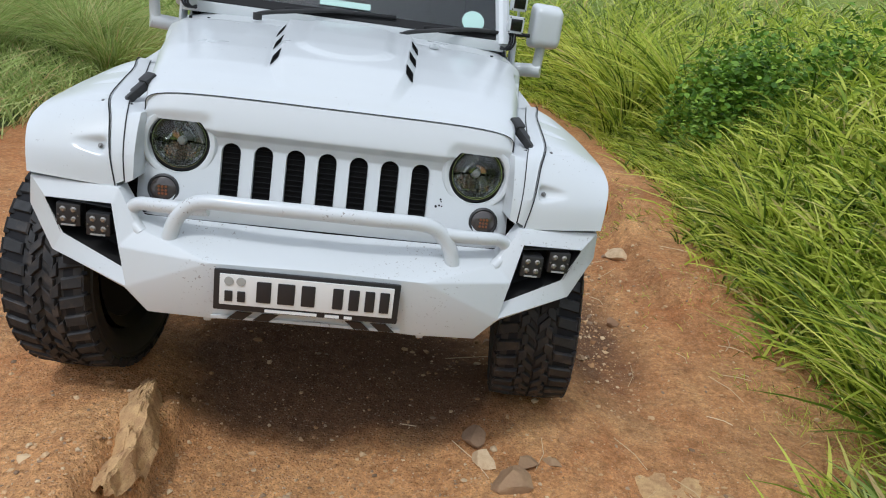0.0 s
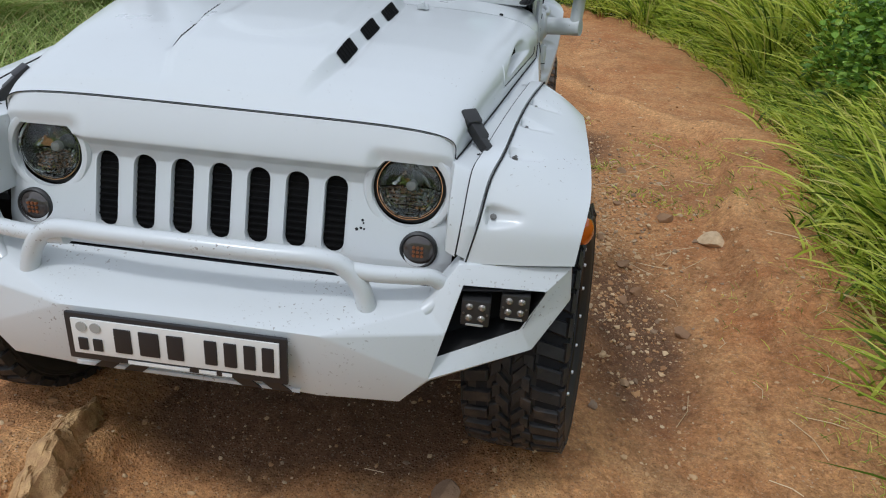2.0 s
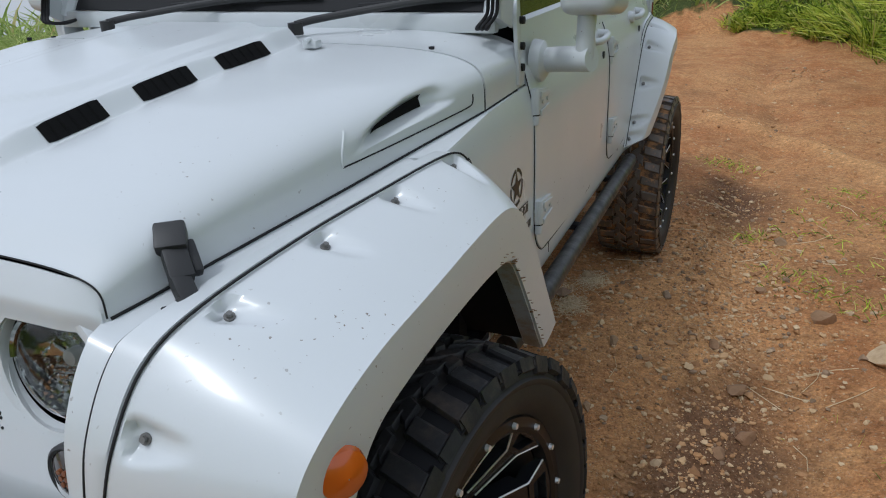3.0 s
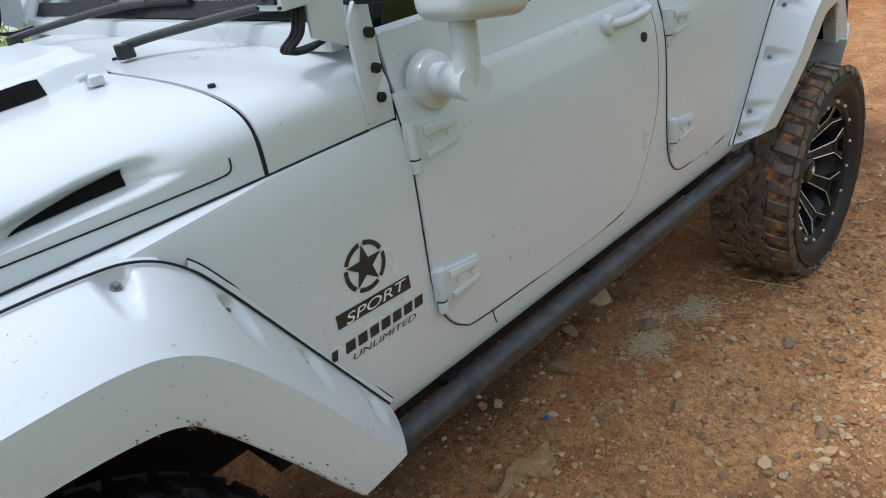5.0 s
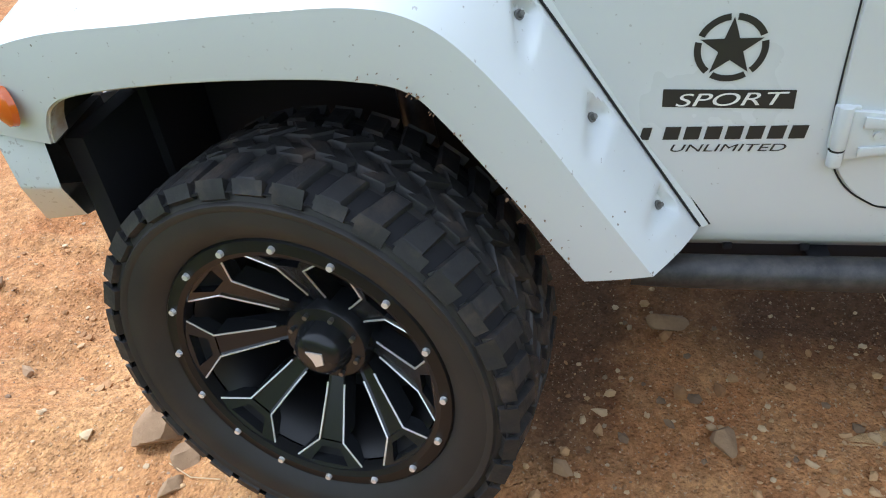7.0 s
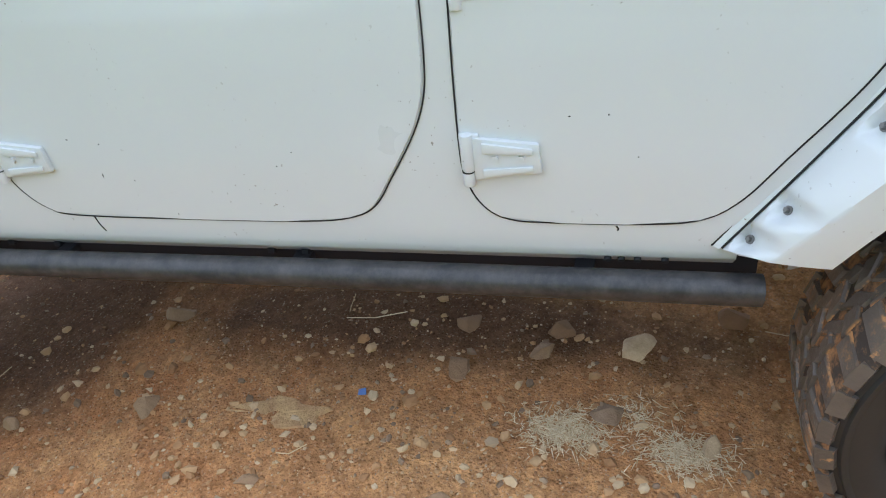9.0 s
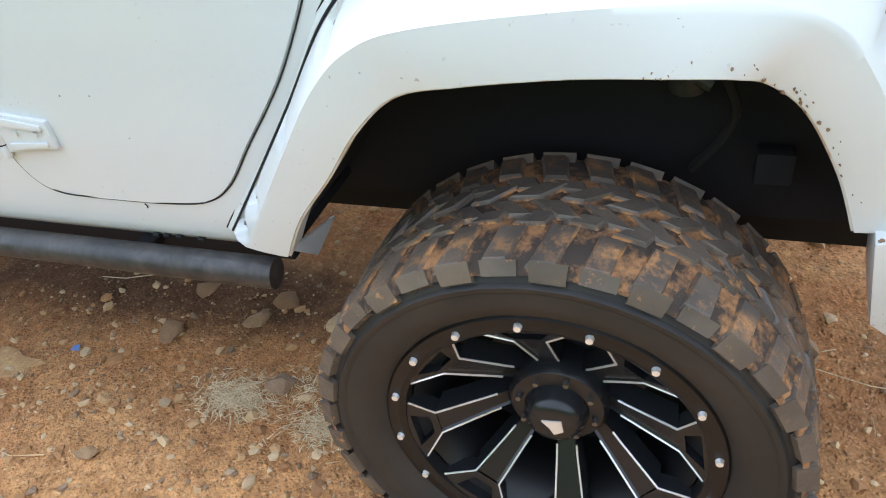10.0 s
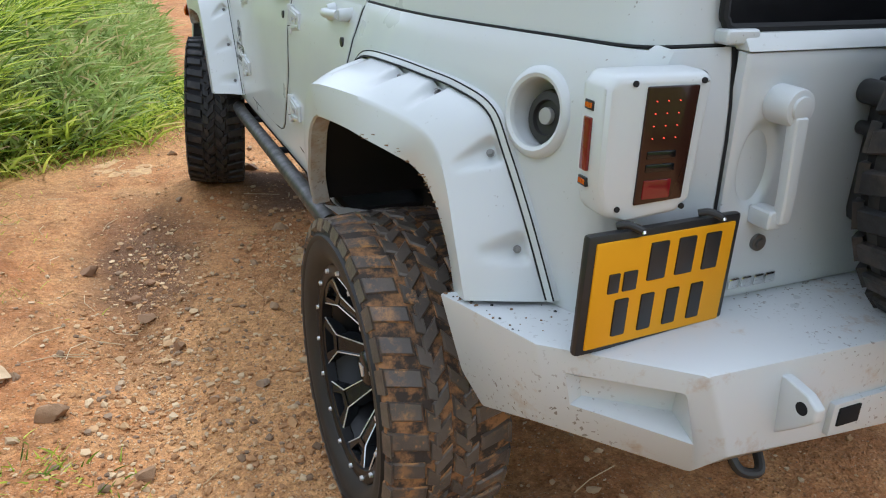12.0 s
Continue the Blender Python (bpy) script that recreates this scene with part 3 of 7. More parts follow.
def hood_sheet(y0, y1, n, dome=True):
    return thick(loft([[hood_section(lerp(y0, y1, i / n), a, dome) for a in ANG] for i in range(n + 1)]), 0.006)


hood = part("hood", hood_sheet(-0.432, 0.565, 84), PAINT, car, "white bonnet with a raised dome and dark vents", 50)


def cowl_sheet():
    return thick(loft([[hood_section(y, a, False) for a in ANG] for y in np.linspace(0.574, 0.872, 10)]), 0.006)


cowl = part("cowl", cowl_sheet(), PAINT, car, "", 50)
part("hood_gap", loft([[hood_section(y, a, False) * 1 - Vector((0, 0, 0.012)) for a in ANG] for y in (0.55, 0.59)]), SEAM, car)


def hood_patch(y0, y1, x0, x1, x2, x3, lift, n=8):
    """A patch that lies on the hood: its front edge from x0 to x1, its back edge from x2 to x3."""
    rows = []
    for i in range(n + 1):
        t = i / n
        y = lerp(y0, y1, t)
        a, b = lerp(x0, x2, t), lerp(x1, x3, t)
        ins = 0.002 if i in (0, n) else 0
        rows.append([Vector((x, y, hood_height(x, y) + lift)) for x in np.linspace(a + ins, b - ins, 7)])
    return loft(rows)


for s in SIDES:
    for y0, y1, xc in ((-0.178, -0.040, 0.2655), (0.038, 0.194, 0.284), (0.270, 0.440, 0.302)):
        v = part("hood_vent", sided(lambda: hood_patch(y0, y1, xc - 0.015, xc + 0.013, xc - 0.010, xc + 0.020, 0.0015), s), MESH, hood, "black mesh hood vent")
        for k in range(1, 6):
            y = lerp(y0, y1, k / 6)
            xa = lerp(xc - 0.015, xc - 0.010, k / 6)
            bar = [Vector((xa + 0.002, y, hood_height(xa, y) + 0.0015)), Vector((xa + 0.027, y, hood_height(xa + 0.027, y) + 0.0015))]
            part("vent_bar", sided(lambda: tube(bar, 0.0018, 6, 0), s), MESH, v)

    # side scoop: dark opening in the pressed recess, and the seam of its plate
    def scoop_hole():
        rows = []
        for i in range(19):
            t = i / 18
            y = lerp(0.190, 0.366, t)
            lo, hi = scoop_lines(y)
            f0, f1 = 0.17, lerp(0.20, 0.66, t ** 0.55)
            row = []
            for k in range(7):
                z = lerp(lo, hi, lerp(f0, f1, k / 6))
                row.append(Vector((hood_side(y, z) + 0.004, y, z + 0.001)))
            rows.append(row)
        return loft(rows)

    sc = part("scoop_opening", sided(scoop_hole, s), MESH, hood, "black mesh opening of the side scoop")
    plate = [(0.061, 1.141), (0.10, 1.142), (0.20, 1.146), (0.30, 1.151), (0.40, 1.157), (0.49, 1.163), (0.512, 1.170), (0.515, 1.19)]
    part("scoop_seam", sided(lambda: tube([(hood_side(y, z) + 0.0008, y, z) for y, z in plate], 0.0016, 6, 3), s), SEAM, sc)
    nose = [(0.061, 1.141), (0.062, 1.158), (0.072, 1.178), (0.095, 1.20)]
    part("scoop_nose", sided(lambda: tube([(hood_side(y, z), y, z) for y, z in nose], 0.003, 8, 3), s), PAINT, sc)

    # stepped strip between hood and flare
    def strip_rows():
        rows = []
        for p in spline(FRONT_IN, 8):
            if p.y > 0.34 or p.z < 0.84:
                continue
            yy = max(p.y, -0.435)
            x, z = table(yy, HOOD_Y, HOOD_HALF), table(yy, HOOD_Y, HOOD_BASE) - 0.004
            if p.y < -0.435:
                z = min(z, p.z + 0.02)
            a0, a1 = Vector((x - 0.01, yy + 0.004, z)), Vector((x + 0.003, p.y, z))
            m = a1.lerp(p, 0.45)
            rows.append([a0, a1, m + Vector((0, 0, -0.004)), m + Vector((0.004, 0, 0.003)), p + Vector((-0.004, 0, 0.004)), p + Vector((0.0, 0, -0.03))])
        return rows

    part("inner_fender", sided(lambda: loft(strip_rows()), s), PAINT, car)
    part("strip_seam", sided(lambda: tube([r[2] + Vector((0.002, 0, 0.003)) for r in strip_rows()], 0.0022, 6, 0), s), SEAM, car)
    edge = [hood_section(y, 0, False) + Vector((0.001, 0, -0.002)) for y in np.linspace(-0.43, 0.80, 26)]
    part("hood_seam", sided(lambda: tube(edge, 0.0025, 6, 0), s), SEAM, car)
    # rubber latch
    def latch():
        parts = []
        for (p, q, w, h) in LATCH:
            a, b = Vector(p) + Vector((0, -0.010, -0.006)), Vector(q) + Vector((0, -0.010, -0.004))
            d = (b - a)
            m = Matrix.Translation((a + b) / 2) @ d.to_track_quat("Z", "Y").to_matrix().to_4x4() @ Matrix.Diagonal((w, h, d.length * 1.05, 1))
            bm = bmesh.new()
            bmesh.ops.create_cube(bm, size=1, matrix=m)
            parts.append(bevel(bm, 0.006, 2))
        return join(*parts)

    part("hood_latch", sided(latch, s), BLACK, car, "black rubber bonnet latch")
    part("latch_bolt", sided(lambda: disc((0.684, -0.385, 1.062), (1, -0.4, 0.5), 0.006, 0.01, 10), s), SEAM, car)
part("hood_front_seam", tube([hood_section(-0.434, a, False) + Vector((0, 0, 0.0005)) for a in ANG], 0.0014, 6, 0), SEAM, car)
part("washer_nozzle", join(block(0.375, 0.415, 0.49, 0.52, 1.285, 1.305, 0.006), disc((0.395, 0.485, 1.305), (0, 1, 0.2), 0.007, 0.02, 10)), PAINT, hood)
for x, y in ((-0.6, 0.62), (0.6, 0.62), (0.672, 0.592), (-0.672, 0.592), (0.2, 0.64), (-0.2, 0.64)):
    part("cowl_screw", disc((x, y, hood_section(y, 90, False).z - (0.012 if abs(x) > 0.5 else 0)), (0, 0, 1), 0.007, 0.01, 10), SEAM, cowl)

# ---- grille
GR_Z = [0.735, 0.79, 0.976, 1.005, 1.03, 1.07, 1.10, 1.12, 1.14]
GR_Y = [-0.508, -0.502, -0.449, -0.452, -0.476, -0.480, -0.470, -0.456, -0.436]


def grille_y(z):
    return table(z, GR_Z, GR_Y)


def grille_top(x):
    """Height of the hood's front edge over the grille."""
    w, zb, zt = hood_dims(-0.435)
    return zb + (zt - zb) * max(0.0, 1 - min(1, abs(x - MID) / w) ** 5) ** 0.2 - 0.003


SLOTS = [0.012 + 0.1043 * k for k in range(-3, 4)]


def grille_face():
    """A sheet with real holes for the slots and the lamps."""
    xs = sorted(set([round(v, 4) for v in np.linspace(-1, 1, 221)]))
    zs = sorted(set([round(v, 4) for v in np.linspace(0.735, 1.131, 110)]))
    bm = bmesh.new()
    grid = [[None] * len(xs) for _ in zs]

    def hole(x, z):
        for c in SLOTS:
            r = 0.033
            zc = min(max(z, 0.784 + r), 0.992 - r)
            if math.hypot(x - c, z - zc) < r:
                return True
        for sg in (1, -1):
            if math.hypot(x - MID - sg * 0.492, z - 0.976) < 0.097 and z < 1.046:
                return True
        return False

    for i, zz in enumerate(zs):
        f = (zz - 0.735) / (1.131 - 0.735)
        for j, u in enumerate(xs):
            x = MID + u * (0.618 if f < 0.8 else lerp(0.618, 0.603, (f - 0.8) / 0.2))
            top = grille_top(x)
            z = zz if zz < 1.03 else lerp(1.03, top, (zz - 1.03) / (1.131 - 1.03))
            y = grille_y(z) if zz < 1.03 else lerp(grille_y(1.03), -0.437, ((zz - 1.03) / 0.101) ** 1.35)
            y += 0.022 * (max(0, abs(x - MID) - 0.52) / 0.09) ** 2
            if zz > 1.0:
                y += 0.016 * step((abs(x - MID) - 0.37) / 0.05) * step((1.09 - zz) / 0.05)
            # the sheet's edge follows the lamp openings
            for sg in (1, -1):
                dx, dz = x - MID - sg * 0.492, z - 0.976
                d = math.hypot(dx, dz)
                if abs(d - 0.097) < 0.0034 and z < 1.044:
                    x, z = x + dx * (0.097 / d - 1), z + dz * (0.097 / d - 1)
            grid[i][j] = bm.verts.new((x, y, z))
    for i in range(len(zs) - 1):
        for j in range(len(xs) - 1):
            q = (grid[i][j], grid[i][j + 1], grid[i + 1][j + 1], grid[i + 1][j])
            c = sum((v.co for v in q), Vector()) / 4
            if not hole(c.x, c.z):
                bm.faces.new(q)
    return thick(bm, 0.008)


grille = part("grille", grille_face(), PAINT, car, "white seven-slot grille with an angry-eyes brow", 40)


def rounded_slot(c, r, z0, z1, y, seg=9):
    pts = []
    for k in range(seg + 1):
        a = math.pi * k / seg
        pts.append((c + r * math.cos(a), z1 - r + r * math.sin(a)))
    for k in range(seg + 1):
        a = math.pi + math.pi * k / seg
        pts.append((c + r * math.cos(a), z0 + r + r * math.sin(a)))
    return [Vector((x, grille_y(z) + y, z)) for x, z in pts]


def turned(bm, at, axis):
    bm.transform(Matrix.Translation(at) @ Vector(axis).to_track_quat("Z", "X").to_matrix().to_4x4())
    return bm


def reflector(upper):
    """Half of the lamp's bowl, in its own plane: ribbed above, two smooth panels below."""
    rows = []
    for i in range(25):
        r = 0.010 + 0.071 * i / 24
        row = []
        for k in range(33):
            a = math.pi * k / 32 * (1 if upper else -1)
            # the plane's first axis points down
            across, up = r * math.cos(a), r * math.sin(a)
            d = -0.050 * (1 - (r / 0.085) ** 2)
            if upper:
                d += 0.010 * ((up / 0.0095) % 1.0) + 0.005 * abs(((across / 0.016) % 1.0) - 0.5)
            else:
                d += 0.016 * step((across + 0.5 * up + 0.012) / 0.01) + 0.008 * step((-across + 0.9 * up + 0.050) / 0.006)
            row.append(Vector((-up, across, d)))
        rows.append(row)
    return loft(rows)


for c in SLOTS:
    ring0 = [rounded_slot(c, 0.0368, 0.7805, 0.996, -0.0002), rounded_slot(c, 0.0315, 0.786, 0.9905, -0.0012), rounded_slot(c, 0.0298, 0.7875, 0.9888, 0.003), rounded_slot(c, 0.0292, 0.788, 0.9882, 0.018)]
    part("slot_frame", loft(ring0, ring=True), PAINT, grille)
    part("slot_mesh", mesh_of(rounded_slot(c, 0.0298, 0.7875, 0.9888, 0.019), [tuple(range(20))]), MESH, grille, "black radiator mesh behind the slot")
    for k in range(11):
        z = 0.800 + 0.0168 * k
        dz = max(0.0, z + 0.005 - 0.958, 0.818 - z)
        half = math.sqrt(max(0.0001, 0.0285 ** 2 - dz ** 2)) - 0.001
        part("radiator_fin", block(c - half, c + half, grille_y(z) + 0.012, grille_y(z) + 0.022, z, z + 0.004), MESH, grille)
for s in SIDES:
    hx = MID + 0.492 * s
    bowl = (hx, -0.446, 0.976)
    fwd = (0, -1, 0.12)
    lamp = part("headlight", revolve([(0.099, -0.016), (0.097, -0.010), (0.090, -0.008), (0.0885, -0.006), (0.088, -0.02)], bowl, fwd, 48), BLACK, car, "round clear headlight with a thin chrome ring under a brow")
    for name, top, mat, label in (("ribbed_reflector", True, REFLECTOR, "ribbed chrome upper reflector"), ("smooth_reflector", False, REFLECTOR, "smooth chrome lower reflector")):
        part(name, turned(reflector(top), bowl, fwd), mat, lamp, label, 12)
    part("bulb_shield", revolve([(0.0, -0.020), (0.012, -0.022), (0.016, -0.032), (0.013, -0.055)], bowl, fwd, 20), PLATE_GREY, lamp)
    for r in (0.0875, 0.0825):
        part("chrome_bezel", revolve([(r, -0.004), (r - 0.001, 0.002), (r - 0.003, 0.002), (r - 0.004, -0.004)], bowl, fwd, 48), CHROME, lamp, "thin chrome ring")
    part("lens", revolve([(0.0, 0.020), (0.03, 0.019), (0.06, 0.014), (0.078, 0.007), (0.083, 0.001)], bowl, fwd, 40), LENS, lamp, "clear lens")
    part("lamp_surround", revolve([(0.121, -0.013), (0.114, -0.004), (0.106, -0.003), (0.0985, -0.006), (0.0955, -0.022)], (hx, -0.466, 0.974), fwd, 56), PAINT, grille)
    tl = part("turn_signal", revolve([(0.050, -0.012), (0.050, 0.003), (0.045, 0.007), (0.041, 0.004)], (MID + 0.53 * s, -0.492, 0.823), (0, -1, 0.1), 32), BLACK, car, "round smoked amber turn signal")
    part("signal_lens", revolve([(0.0, 0.012), (0.02, 0.011), (0.035, 0.007), (0.042, 0.002)], (MID + 0.53 * s, -0.492, 0.823), (0, -1, 0.1), 28), AMBER_DARK, tl)
    for k in range(9):
        part("signal_diode", disc((MID + 0.53 * s + 0.011 * (k % 3 - 1), -0.5035 - 0.001 * (k // 3), 0.811 + 0.012 * (k // 3)), (0, -1, 0.1), 0.0042, 0.006, 10), BULB, tl)
for x, z, w in ((0.401, 0.883, 0.004), (0.404, 0.876, 0.003), (0.387, 0.859, 0.005), (0.398, 0.863, 0.004), (0.407, 0.861, 0.003)):
    part("paint_chip", disc((x, grille_y(z) - 0.0005, z), (0, -1, 0.2), w, 0.0012, 5), SEAM, grille, "small dark stone chip")
# dark block laid in the gap below the grille, in place of its shade
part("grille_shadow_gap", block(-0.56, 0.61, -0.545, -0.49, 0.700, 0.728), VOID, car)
part("grille_back", block(-0.6, 0.6, -0.40, -0.38, 0.6, 1.06), VOID, car)
# chin coloured near-black so that the gap over the bumper looks shaded
part("grille_chin", bevel(prism([(-0.60, -0.500, 0.745), (0.60, -0.500, 0.745), (0.56, -0.46, 0.69), (-0.56, -0.46, 0.69)], (0, 0.03, 0)), 0.006), VOID, car)

# ---- front bumper
V = {
    "a0": (MID, -0.748, 0.690), "a1": (0.357, -0.742, 0.682), "b0": (MID, -0.715, 0.500), "b1": (0.345, -0.708, 0.478), "c": (0.553, -0.682, 0.471),
    "d": (0.623, -0.673, 0.548), "e": (0.655, -0.640, 0.668), "h": (0.668, -0.575, 0.838), "i": (0.955, -0.518, 0.836), "j": (0.966, -0.505, 0.735),
    "k": (0.88, -0.568, 0.607), "A": (0.684, -0.601, 0.777), "B": (0.898, -0.561, 0.782), "C": (0.848, -0.572, 0.668), "D": (0.633, -0.625, 0.586),
    "t0": (MID, -0.533, 0.738), "t1": (0.60, -0.545, 0.748), "g": (0.60, -0.610, 0.722), "u0": (MID, -0.60, 0.49), "u1": (0.35, -0.60, 0.49), "uc": (0.55, -0.58, 0.49), "uk": (0.88, -0.47, 0.62),
    "ib": (0.955, -0.42, 0.836), "jb": (0.966, -0.42, 0.735), "hb": (0.668, -0.50, 0.838),
}
BUMPER_FACES = ["a0 a1 b1 b0", "a1 e d", "a1 d c", "a1 c b1", "a0 t0 t1 g a1", "a1 g e", "g t1 hb h", "g h e", "h i B A", "i j C B", "j k C", "k d D C", "d e A D", "e h A",
                "b0 b1 u1 u0", "b1 c uc u1", "c d k uk uc", "k j jb uk", "j i ib jb", "i h hb ib"]


def bumper_half():
    names = list(V)
    return mesh_of([V[n] for n in names], [tuple(names.index(w) for w in f.split()) for f in BUMPER_FACES])


def full_front_bumper():
    bm = join(bumper_half(), flip(bumper_half()))
    bmesh.ops.remove_doubles(bm, verts=bm.verts[:], dist=0.0005)
    bmesh.ops.recalc_face_normals(bm, faces=bm.faces[:])
    return bevel(bm, 0.006, 2, 12)


bumper = part("front_bumper", full_front_bumper(), POWDER, car, "faceted white steel front bumper with dried mud spots", 25)
for s in SIDES:
    def pocket():
        ring = [Vector(V[n]) for n in "ABCD"]
        back = [p + Vector((-0.015, 0.10, 0)) for p in ring]
        return loft([ring, back], ring=True)

    def pocket_back():
        return mesh_of([Vector(V[n]) + Vector((-0.015, 0.10, 0)) for n in "ABCD"], [(0, 1, 2, 3)])

    part("lamp_pocket", sided(pocket, s), BLACK, bumper)
    part("pocket_back", sided(pocket_back, s), VOID, bumper)
    for at in ((0.724, -0.602, 0.719), (0.822, -0.575, 0.733)):
        x, y, z = at
        pod = part("led_pod", sided(lambda: block(x - 0.037, x + 0.037, y - 0.004, y + 0.05, z - 0.037, z + 0.037, 0.006), s), BLACK, car, "small square four-diode driving lamp")
        for dx in (-0.016, 0.016):
            for dz in (-0.014, 0.018):
                part("diode", sided(lambda: revolve([(0.0, 0.004), (0.006, 0.003), (0.010, -0.002)], (x + dx, y - 0.006, z + dz), (0, -1, 0), 16), s), LED_LENS, pod)
        part("pod_trim", sided(lambda: block(x - 0.022, x + 0.022, y - 0.007, y - 0.003, z - 0.035, z - 0.030), s), PLATE_GREY, pod)
        for dx in (-0.030, 0.030):
            part("pod_screw", sided(lambda: disc((x + dx, y - 0.005, z), (0, -1, 0), 0.003, 0.004, 8), s), STEEL, pod)
    part("tow_eye", sided(lambda: block(0.36, 0.385, -0.66, -0.62, 0.445, 0.485, 0.006), s), POWDER, bumper)
part("hazard_stripes", block(-0.30, 0.30, -0.722, -0.716, 0.490, 0.500), POWDER, bumper)
for k, x in enumerate((-0.22, -0.14, 0.12, 0.20)):
    w = 0.03 if x > 0 else -0.03
    part("stripe", prism([(x, -0.729, 0.522), (x + 0.05, -0.729, 0.522), (x + 0.05 + w, -0.721, 0.492), (x + w, -0.721, 0.492)], (0, -0.004, 0)), PLATE_BLACK, bumper)

bar_pts = [(-0.455, -0.632, 0.690), (-0.435, -0.630, 0.765), (-0.395, -0.632, 0.818), (-0.335, -0.640, 0.842), (-0.2, -0.652, 0.846), (0, -0.656, 0.848), (0.2, -0.652, 0.846), (0.335, -0.640, 0.842), (0.395, -0.632, 0.818), (0.435, -0.630, 0.765), (0.455, -0.632, 0.690)]
part("bull_bar", tube(bar_pts, 0.0245, 20, 8), POWDER, bumper, "bent white tube bull bar")
for s in SIDES:
    loop = [(0.385, -0.628, 0.815), (0.46, -0.622, 0.808), (0.55, -0.604, 0.803), (0.605, -0.582, 0.795), (0.632, -0.572, 0.768), (0.622, -0.585, 0.732), (0.59, -0.604, 0.705)]
    part("bar_loop", sided(lambda: tube(loop, 0.022, 18, 8), s), POWDER, bumper)


# ---- number plates: plain bars only
def front_plate():
    pl = part("front_number_plate", block(-0.287, 0.283, -0.764, -0.752, 0.540, 0.676, 0.006), PLATE_BLACK, car, "white number plate in a black frame")
    part("plate_face", block(-0.268, 0.264, -0.769, -0.763, 0.562, 0.663, 0.002), PLATE_WHITE, pl)
    for x0, x1 in ((-0.162, -0.108), (-0.098, -0.036), (-0.026, 0.026), (0.070, 0.112), (0.120, 0.162), (0.170, 0.210), (0.216, 0.256)):
        part("plate_bar", block(x0 + 0.005, x1 - 0.005, -0.773, -0.768, 0.578, 0.648, 0.003), PLATE_BLACK, pl)
    for x0, x1 in ((-0.252, -0.228), (-0.214, -0.190)):
        part("plate_bar", block(x0, x1, -0.773, -0.768, 0.575, 0.610, 0.002), PLATE_BLACK, pl)
    for x in (-0.240, -0.204):
        part("plate_mark", disc((x, -0.770, 0.642), (0, -1, 0), 0.014, 0.004, 20), PLATE_GREY, pl)
    for x0, x1 in ((-0.13, 0.03), (0.055, 0.10), (0.115, 0.14)):
        part("plate_bar", block(x0, x1, -0.767, -0.763, 0.545, 0.554), WORDS_WHITE, pl)


front_plate()

# ---- body shell
PLAN_Y = [0.20, 0.6, 2.6, 2.9, 3.05, 3.2, 3.32, 3.42, 3.50, 3.56, 3.595, 3.612, 3.618]
PLAN_X = [0.842, 0.845, 0.847, 0.842, 0.824, 0.790, 0.757, 0.728, 0.708, 0.692, 0.674, 0.652, 0.62]
WALL_Z = [0.516, 0.545, 0.552, 0.592, 0.63, 0.75, 0.95, 1.04, 1.10, 1.14, 1.175, 1.20]
WALL_IN = [0.044, 0.013, 0.007, 0.002, 0.0, -0.004, -0.003, 0.0, 0.008, 0.020, 0.030, 0.042]


def plan_x(y):
    return table(y, PLAN_Y, PLAN_X)


def wall_in(z):
    return table(z, WALL_Z, WALL_IN)


def side_pt(y, z, out=0.0):
    return Vector((plan_x(y) - wall_in(z) + out, y, z))


FRONT_ARCH = [(p[1] + 0.02, p[2] + 0.03) for p in FRONT_LIP] + [(0.50, 0.3), (-0.6, 0.3)]
REAR_ARCH = [(lerp(p[1], q[1], 0.55), lerp(p[2], q[2], 0.55)) for p, q in zip(REAR_OUT, REAR_IN)] + [(3.51, 0.3), (2.37, 0.3)]
FILL = Vector((0.722, 3.428, 1.066))


def shell():
    """One side of the tub with arches and filler cut out, then round the back corner to the middle."""
    ys = list(np.linspace(0.22, 3.0, 112)) + list(np.linspace(3.0, 3.618, 44))[1:]
    zs = [0.516, 0.530, 0.545, 0.552] + list(np.linspace(0.57, 0.64, 6)) + list(np.linspace(0.64, 1.20, 30))[1:]
    bm = bmesh.new()
    grid = []
    for z in zs:
        row = [bm.verts.new(side_pt(y, min(z, table(y, HOOD_Y, HOOD_BASE) - 0.004 + 0.0001 * z) if y < 0.872 else z)) for y in ys]
        row += [bm.verts.new((x, 3.620 - wall_in(z) * 0.5 + 0.004, z)) for x in np.linspace(0.60, MID, 12)]
        grid.append(row)
    for i in range(len(zs) - 1):
        for j in range(len(grid[0]) - 1):
            q = (grid[i][j], grid[i][j + 1], grid[i + 1][j + 1], grid[i + 1][j])
            c = sum((v.co for v in q), Vector()) / 4
            if c.x > 0.62 and (inside(c.y, c.z, FRONT_ARCH) or inside(c.y, c.z, REAR_ARCH)):
                continue
            if (c - Vector((c.x, FILL.y, FILL.z))).length < 0.076 and c.x > 0.6:
                continue
            if (q[2].co - q[1].co).length < 0.001 and (q[3].co - q[0].co).length < 0.001:
                continue
            bm.faces.new(q)
    return thick(bm, 0.005)


